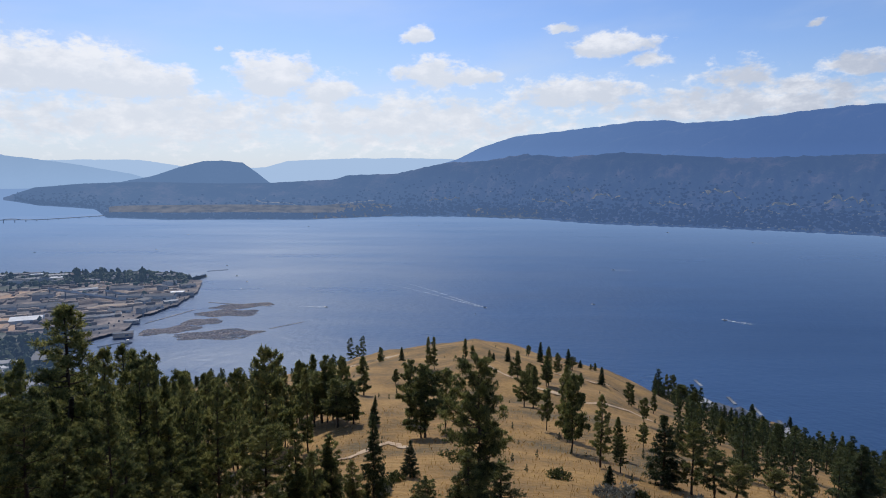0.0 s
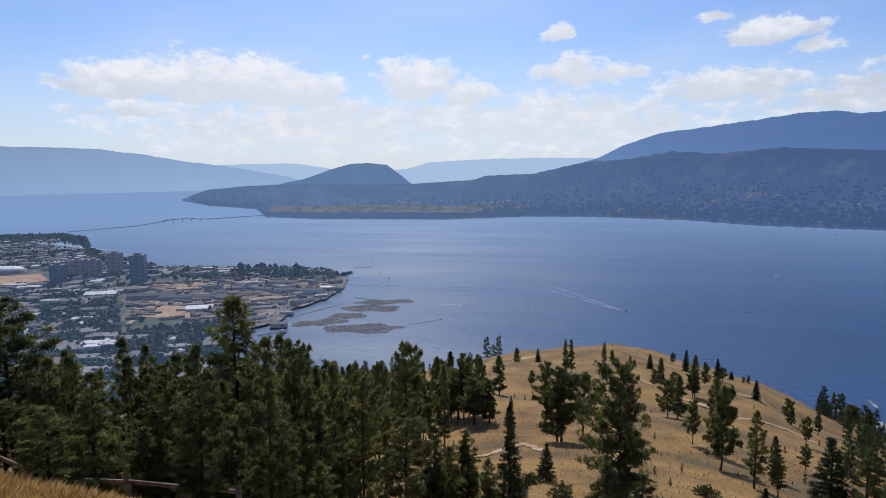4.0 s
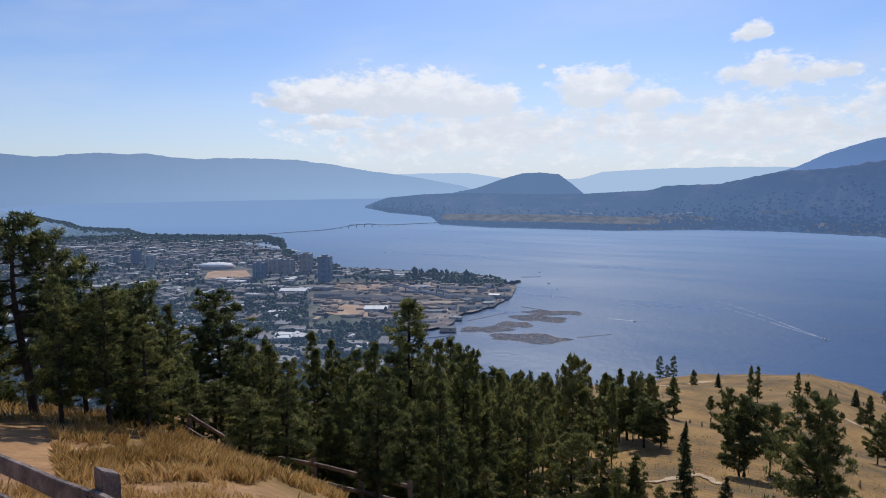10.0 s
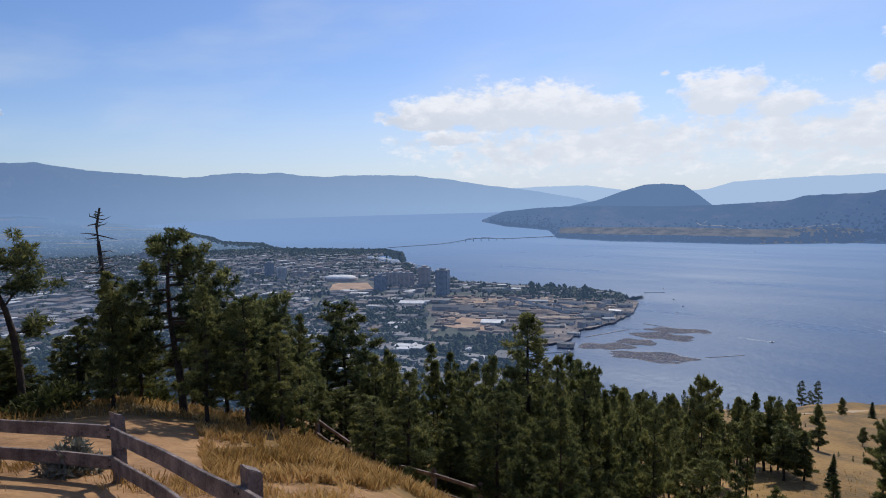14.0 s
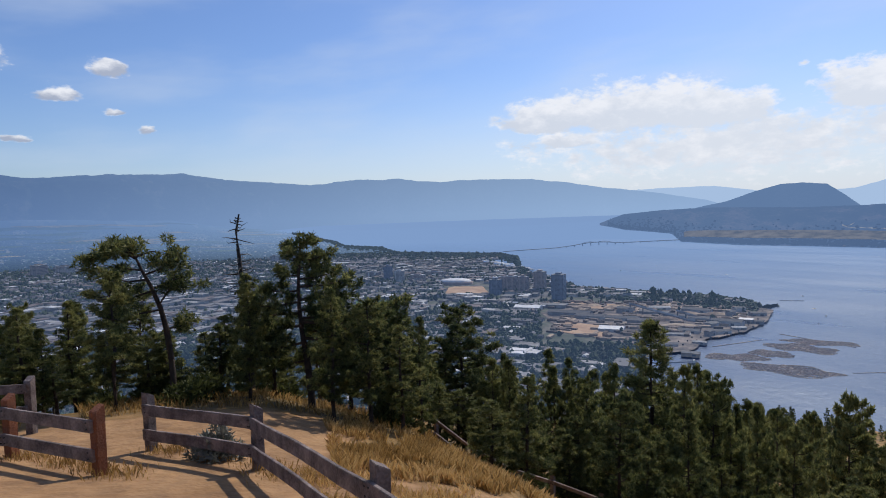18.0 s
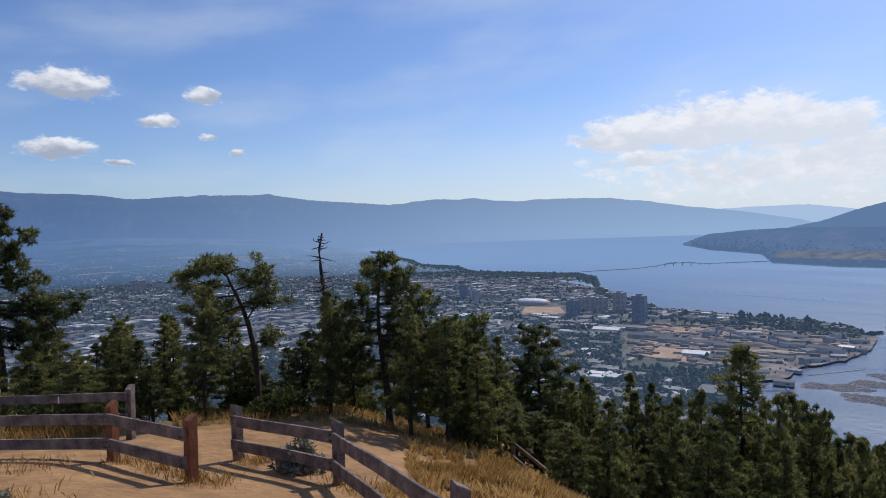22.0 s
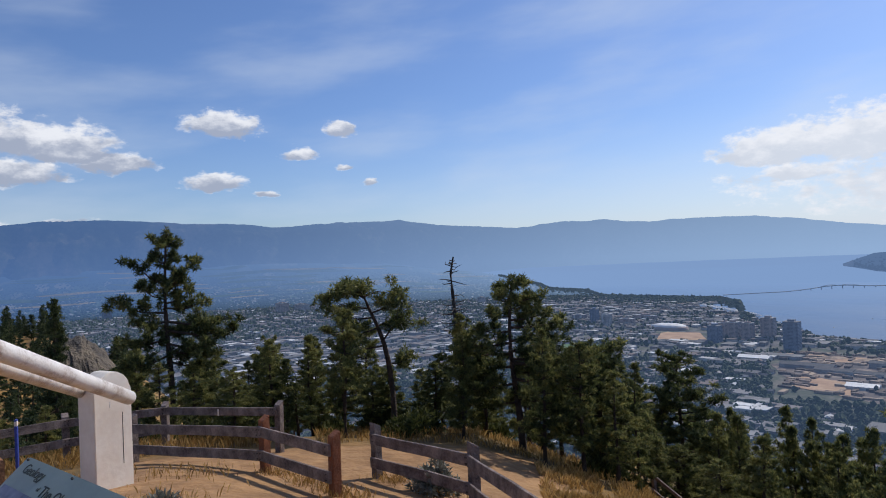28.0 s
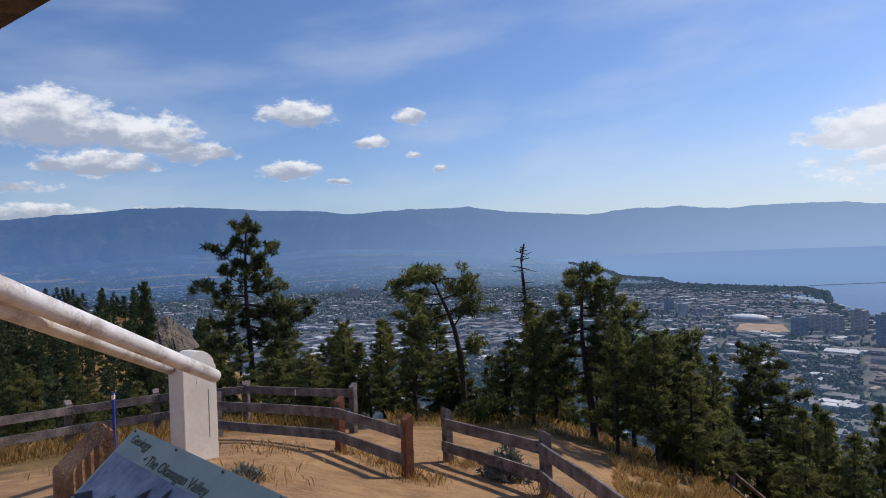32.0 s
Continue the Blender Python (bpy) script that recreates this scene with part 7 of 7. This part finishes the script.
# ---- houses and docks under the hill by the water ----
def lakeside():
    rng = random.Random(9)
    for i in range(16):
        az = -20.5 - 15.5 * i / 15 + rng.uniform(-0.3, 0.3)
        r = smooth([(-36, 500), (-28, 610), (-20, 690)], az) - rng.uniform(0, 80)
        e = thing("house", on_hill(az, r), "lakeside house with a pale pitched roof among trees", "building", "lakeside houses", rz=radians(rng.uniform(0, 180)))
        w, dep, h = rng.uniform(12, 18), rng.uniform(9, 12), rng.uniform(5, 7)
        part("wall", box_bm(w, dep, h + 6, 0, Matrix.Translation((0, 0, h / 2 - 3))), M_WALL, e)
        bm = bmesh.new()
        q = [bm.verts.new((x * (w / 2 + 0.7), y * (dep / 2 + 0.7), h)) for x, y in ((-1, -1), (1, -1), (1, 1), (-1, 1))]
        r0, r1 = bm.verts.new((-w / 2 - 0.7, 0, h + 3)), bm.verts.new((w / 2 + 0.7, 0, h + 3))
        for face in ((q[0], q[1], r1, r0), (q[2], q[3], r0, r1), (q[1], q[2], r1), (q[3], q[0], r0)):
            bm.faces.new(face)
        part("roof", bm, (M_ROOF, M_DARKROOF, M_DARKROOF)[i % 3], e)
        part("window", box_bm(w * 0.6, dep + 0.3, 1.6, 0, Matrix.Translation((0, 0, h * 0.55))), M_PANE, e)
    for az, d in ((-22.6, 770), (-25.3, 722), (-27.3, 700), (-29.2, 672), (-33.5, 620)):
        e = thing("dock", lake_at(az, d, 0.4), "narrow wooden dock on the lake", "dock", "docks", rz=radians(az + 20))
        part("deck", box_bm(3.5, 22, 0.5, 0.05), M_ROOF, e)
        for k in (-8, 0, 8):
            part("pile", box_bm(0.5, 0.5, 3, 0.05, Matrix.Translation((1.6, k, -0.6))), M_DARKROOF, e)


lakeside()


def trail(name, pts, width, label):
    rows = []
    for i, (az, r) in enumerate(pts[:-1]):
        for k in range(8):
            f = k / 8
            rows.append((az + (pts[i + 1][0] - az) * f, r + (pts[i + 1][1] - r) * f))
    rows.append(pts[-1])
    line = [on_hill(a, r, 0.12) for a, r in rows]
    bm = bmesh.new()
    prev = None
    for i, p in enumerate(line):
        d = line[min(i + 1, len(line) - 1)] - line[max(i - 1, 0)]
        s = Vector((-d.y, d.x, 0)).normalized() * width / 2 * (1 + 0.3 * math.sin(i * 1.7))
        a, b = p - s, p + s
        for q in (a, b):
            q.z = on_hill(math.degrees(math.atan2(-q.x, q.y)), math.hypot(q.x, q.y), 0.12).z
        cur = (bm.verts.new(a), bm.verts.new(b))
        if prev:
            bm.faces.new((prev[0], prev[1], cur[1], cur[0]))
        prev = cur
    tagged(part(name, bm, M_TRAIL), label, "path", kind="structure")


M_TRAIL = mat("pale_trail", [(0.34, 0.235, 0.14), (0.48, 0.36, 0.24)], 0.5, 0.95, 0.3)
trail("path_slope", [(-4, 150), (-8, 128), (-13, 118), (-17, 120), (-22, 112)], 1.3, "pale dirt trail across the dry slope")
trail("path_knoll", [(-10, 168), (-14, 150), (-16, 160)], 1.2, "pale dirt trail over the knoll")
trail("path_wood", [(20, 62), (14, 60), (9, 58), (5, 66), (3.5, 60)], 0.9, "pale footpath below the pines")
trail("path_parking", [(9, 205), (6.5, 200), (4.5, 196)], 6.0, "pale gravel pull-off on the knoll")


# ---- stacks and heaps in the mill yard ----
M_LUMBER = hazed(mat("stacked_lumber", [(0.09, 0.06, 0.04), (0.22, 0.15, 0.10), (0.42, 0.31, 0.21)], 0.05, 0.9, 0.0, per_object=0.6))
rng_mill = random.Random(31)
stack_mesh = {}
for w, dep, h in ((26, 9, 4), (16, 8, 4.5), (34, 7, 3)):
    bm = box_bm(w, dep, h, 0.6, Matrix.Translation((0, 0, h / 2)))
    me = bpy.data.meshes.new("timber_pile")
    bm.to_mesh(me)
    bm.free()
    me.materials.append(M_LUMBER)
    stack_mesh[w] = me
for i in range(230):
    az, d = rng_mill.uniform(22.8, 39.5), rng_mill.uniform(1120, 1560)
    if not in_city(az, d) or az < 26 and d < 1220:
        continue
    ob = new("sawn_timber", stack_mesh[rng_mill.choice((26, 16, 34))])
    ob.matrix_world = Matrix.Translation(city_at(az, d, 0.4)) @ Matrix.Rotation(radians(rng_mill.choice((22, 112, 10, 30))), 4, "Z")
    tagged(ob, "stack of sawn lumber in the mill yard", "lumber", "lumber stacks")


def heap(az, d, w, h, material, label, seed):
    n, m = 18, 7
    v, f = [], []
    for j in range(m + 1):
        for i in range(n):
            a, k = 2 * math.pi * i / n, 1 - j / m
            q = 1 + 0.35 * noise.noise((math.cos(a) * 1.5, math.sin(a) * 1.5, seed + j * 0.3))
            v.append((math.cos(a) * w * k * q, math.sin(a) * w * 0.45 * k * q, h * (1 - k ** 1.6) - 0.5))
    for j in range(m):
        for i in range(n):
            f.append((j * n + i, j * n + (i + 1) % n, (j + 1) * n + (i + 1) % n, (j + 1) * n + i))
    ob = new("bark_mound", mesh_of("bark_mound", v, f, material))
    ob.matrix_world = Matrix.Translation(city_at(az, d)) @ Matrix.Rotation(radians(20 + 7 * seed), 4, "Z")
    tagged(ob, label, "heap", "heaps in the mill yard")


for i, (az, d, w, h) in enumerate(((29.2, 1320, 40, 9), (27.6, 1400, 34, 8), (25.4, 1390, 36, 10), (30.8, 1210, 30, 7), (28.4, 1260, 44, 7), (33.4, 1480, 40, 6), (35.6, 1500, 46, 5), (24.6, 1350, 24, 9))):
    heap(az, d, w, h, M_LUMBER, "brown heap of logs and bark at the mill", i)


def conveyor(az0, d0, az1, d1, h):
    a, b = city_at(az0, d0, 2), city_at(az1, d1, h)
    e = thing("conveyor", a, "long slanting conveyor gallery at the mill", "conveyor", "mill conveyors")
    inv = e.matrix_world.inverted()
    w = Wood()
    w.tube([inv @ a, inv @ ((a + b) / 2), inv @ b], [2.4] * 3, 4)
    o = new("gallery", mesh_of("gallery", w.v, w.f, M_ROOF, True))
    o.parent = e
    for f in (0.45, 0.75, 0.98):
        p = inv @ a.lerp(b, f)
        part("trestle", box_bm(1.6, 1.6, p.z + 1, 0, Matrix.Translation((p.x, p.y, p.z / 2 - 0.5))), M_DARKROOF, e)


conveyor(27.6, 1330, 32.3, 1405, 20)
conveyor(25.5, 1310, 28.4, 1350, 16)



# ---- marina, commercial district and the valley road ----
def marina():
    rng = random.Random(6)
    for i in range(9):
        az = 41.0 + 0.46 * i
        d = 2310 + 47 * i
        e = thing("marina_dock", lake_at(az, d + 60, 4.2), "floating marina dock with moored white boats", "dock", "marina docks", rz=radians(az + 14))
        part("deck", box_bm(3, 120, 0.6, 0), M_ROOF, e)
        v, f = [], []
        for k in range(34):
            x, y = (-1) ** k * rng.uniform(7, 8.5), -56 + (k // 2) * 6.6
            w, ln = rng.uniform(1.5, 2.1), rng.uniform(4.0, 6.2)
            n = len(v)
            v += [(x - ln, y - w, -0.2), (x + ln, y - w, -0.2), (x + ln, y + w, -0.2), (x - ln, y + w, -0.2), (x - ln * 0.8, y - w * 0.7, 2.4), (x + ln * 0.6, y - w * 0.7, 2.0), (x + ln * 0.6, y + w * 0.7, 2.0), (x - ln * 0.8, y + w * 0.7, 2.4)]
            f += [(n, n + 1, n + 5, n + 4), (n + 1, n + 2, n + 6, n + 5), (n + 2, n + 3, n + 7, n + 6), (n + 3, n, n + 4, n + 7), (n + 4, n + 5, n + 6, n + 7)]
        o = new("moored_boats", mesh_of("moored_boats", v, f, M_WHITEROOF, True))
        o.parent = e
        tagged(o, kind="stuff")


def bay():
    """Water of the marina's bay."""
    rows = [[place(a, d, SHORE_E + 3.5) for a, d in ((q[0], q[1]), (q[0], (q[1] + q[2]) / 2), (q[0], q[2]))] for q in BAY]
    ob = new("water_bay", grid_mesh("water_bay", rows, M_WATER))
    tagged(ob, "sheltered blue water of the marina's bay", "lake", kind="structure")


bay()
marina()
for i, (az, d, w, dep, kind) in enumerate(((79.5, 1500, 90, 46, 0), (82.0, 1480, 70, 50, 1), (76.5, 1560, 110, 40, 1), (84.6, 1560, 80, 44, 0), (80.6, 1640, 120, 40, 1), (77.8, 1720, 70, 40, 2), (83.4, 1700, 90, 36, 1), (86.4, 1460, 60, 40, 1), (72.0, 1640, 130, 40, 1), (68.4, 1620, 90, 44, 0), (74.4, 1480, 80, 40, 1), (87.6, 1640, 70, 40, 0), (70.2, 1480, 60, 40, 1), (66.4, 1720, 100, 40, 1), (64.4, 1600, 70, 34, 1))):
    shed(az, d, w * 0.8, dep * 0.8, 7, (M_WHITEROOF if i % 3 else M_ROOF, M_DARKROOF if i % 2 else M_ROOF, M_DARKROOF)[kind], ("large store with a white flat roof", "large pale flat-roofed store", "dark flat-roofed store")[kind] + " beside parking lots", 22 + 90 * (i % 2), None, False)
M_LOT = hazed(mat("parking_lot", [(0.07, 0.068, 0.064), (0.13, 0.124, 0.115), (0.20, 0.185, 0.168)], 0.03, 0.9, 0.0, 0.4))
patch("pavement_store_lots", [(64, 1420), (70, 1400), (78, 1380), (88, 1390), (89, 1560), (86, 1760), (78, 1800), (70, 1740), (64, 1780)], M_LOT, "pale paved lots between the stores", 0.25)


def avenue(name, pts, w, label):
    bm = bmesh.new()
    prev = None
    for (a0, d0), (a1, d1) in zip(pts, pts[1:]):
        for k in range(13):
            f = k / 12
            p = city_at(a0 + (a1 - a0) * f, d0 + (d1 - d0) * f, 1.0)
            q = city_at(a1, d1) - city_at(a0, d0)
            side = Vector((-q.y, q.x, 0)).normalized() * w / 2
            cur = (bm.verts.new(p - side), bm.verts.new(p + side))
            if prev:
                bm.faces.new((prev[0], prev[1], cur[1], cur[0]))
            prev = cur
    tagged(part(name, bm, M_LOT), label, "road", kind="structure")


avenue("road_avenue", [(71.8, 1500), (70.9, 2100), (69.2, 2900), (67.6, 3350)], 34, "broad pale avenue running across the city")
avenue("road_highway", [(86.5, 1400), (82.5, 1900), (77.5, 2700), (76.2, 3100)], 26, "pale diagonal highway between the blocks")
avenue("road_cross", [(60.5, 1900), (61.5, 2500), (62.4, 3300)], 22, "pale street running to the valley")


# ---- roads and vines on the far shore ----
def shore_strip(name, pts, wide, material, label):
    """A ribbon on the far slope through (azimuth, distance behind the shore)."""
    rows = []
    for (a0, d0), (a1, d1) in zip(pts, pts[1:]):
        for k in range(9):
            f = k / 8
            a, d = a0 + (a1 - a0) * f, d0 + (d1 - d0) * f
            q = smooth(W_SHORE, a) + d
            w = 3.2 * wide * (0.8 + 0.6 * noise.noise((a * 4, 1, 2)))
            rows.append([place(a, q - w, shore_e(a, q - w) + 3), place(a, q, shore_e(a, q) + 3.5), place(a, q + w, shore_e(a, q + w) + 3)])
    tagged(new(name, grid_mesh(name, rows, material)), label, "fields", kind="structure")


# pale ground, its emission painting the haze over it
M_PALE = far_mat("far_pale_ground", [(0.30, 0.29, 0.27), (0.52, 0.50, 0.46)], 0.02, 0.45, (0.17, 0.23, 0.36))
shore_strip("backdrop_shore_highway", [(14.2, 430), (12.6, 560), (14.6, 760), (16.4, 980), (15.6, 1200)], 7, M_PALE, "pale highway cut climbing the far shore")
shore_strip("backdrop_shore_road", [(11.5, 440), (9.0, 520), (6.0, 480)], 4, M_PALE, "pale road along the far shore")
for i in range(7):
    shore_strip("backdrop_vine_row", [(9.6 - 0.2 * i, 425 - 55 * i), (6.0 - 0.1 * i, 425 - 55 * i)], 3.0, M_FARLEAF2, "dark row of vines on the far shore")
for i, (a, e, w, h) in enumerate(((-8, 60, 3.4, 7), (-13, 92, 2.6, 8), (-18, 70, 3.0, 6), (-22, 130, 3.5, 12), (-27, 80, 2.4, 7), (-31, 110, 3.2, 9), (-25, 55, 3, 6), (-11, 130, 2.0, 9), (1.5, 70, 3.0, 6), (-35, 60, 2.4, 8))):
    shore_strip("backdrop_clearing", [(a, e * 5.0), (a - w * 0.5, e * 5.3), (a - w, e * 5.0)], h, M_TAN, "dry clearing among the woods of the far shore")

# ---- wharf sheds, dolphins and rafts along the mill's waterfront ----
for i, (az, d, w, dep, h) in enumerate(((22.4, 1330, 30, 14, 8), (23.6, 1262, 24, 14, 6), (25.0, 1210, 36, 14, 9), (25.8, 1190, 18, 12, 13), (26.6, 1120, 22, 12, 5), (22.2, 1420, 30, 18, 10), (23.6, 1460, 24, 16, 14), (25.4, 1290, 50, 18, 10), (27.4, 1210, 36, 20, 8), (29.4, 1090, 40, 16, 6), (31.4, 1130, 36, 14, 6), (24.2, 1390, 16, 14, 18), (26.8, 1440, 60, 20, 9), (29.8, 1460, 44, 18, 8))):
    shed(az, d, w, dep, h, (M_DARKROOF, M_ROOF, M_DARKROOF)[i % 3], ("dark mill building on the waterfront", "grey-roofed mill building among timber", "dark shed of the mill")[i % 3], 14 + 23 * (i % 4))
for i in range(26):
    az = 21.8 + 0.36 * i
    d = smooth(C_NEAR, az) - 6 - 18 * (i % 3)
    e = thing("mooring_pile", lake_at(az, d), "cluster of dark mooring piles off the mill", "pile", "mooring piles")
    part("stake", box_bm(2.0, 2.0, 8, 0.3, Matrix.Translation((0, 0, 2))), M_DARKROOF, e)
spike(lake_at(29.2, 985, 0.4), lake_at(27.0, 1000, 0.4), 1.2, "walkway", M_STEEL, "low walkway on floats leading to the tug", "walkway")
spike(lake_at(25.6, 1110, 0.3), lake_at(21.8, 1190, 0.3), 0.6, "boom_line", M_LOG, "line of floating boom sticks along the mill", "boom line", "boom lines")
spike(lake_at(20.6, 1250, 0.3), lake_at(15.4, 1180, 0.3), 0.6, "boom_line", M_LOG, "line of floating boom sticks beyond the rafts", "boom line", "boom lines")

# ---- fields on the far plain, each following the rise of the ground ----
def plain_field(az, d, wide, deep, material, label):
    rows = []
    for j in range(5):
        f = j / 4 - 0.5
        row = []
        for i in range(9):
            g = i / 8 - 0.5
            q = d * (1 + 0.02 * math.sin(az + 3 * g)) + deep * f * (1 - 0.7 * abs(2 * g) ** 3)
            a = az + wide * g + 0.25 * f
            row.append(place(a, q, land_e(a, q) + 9))
        rows.append(row)
    tagged(new("backdrop_field", grid_mesh("backdrop_field", rows, material)), label, "field", kind="structure")


rng_field = random.Random(17)
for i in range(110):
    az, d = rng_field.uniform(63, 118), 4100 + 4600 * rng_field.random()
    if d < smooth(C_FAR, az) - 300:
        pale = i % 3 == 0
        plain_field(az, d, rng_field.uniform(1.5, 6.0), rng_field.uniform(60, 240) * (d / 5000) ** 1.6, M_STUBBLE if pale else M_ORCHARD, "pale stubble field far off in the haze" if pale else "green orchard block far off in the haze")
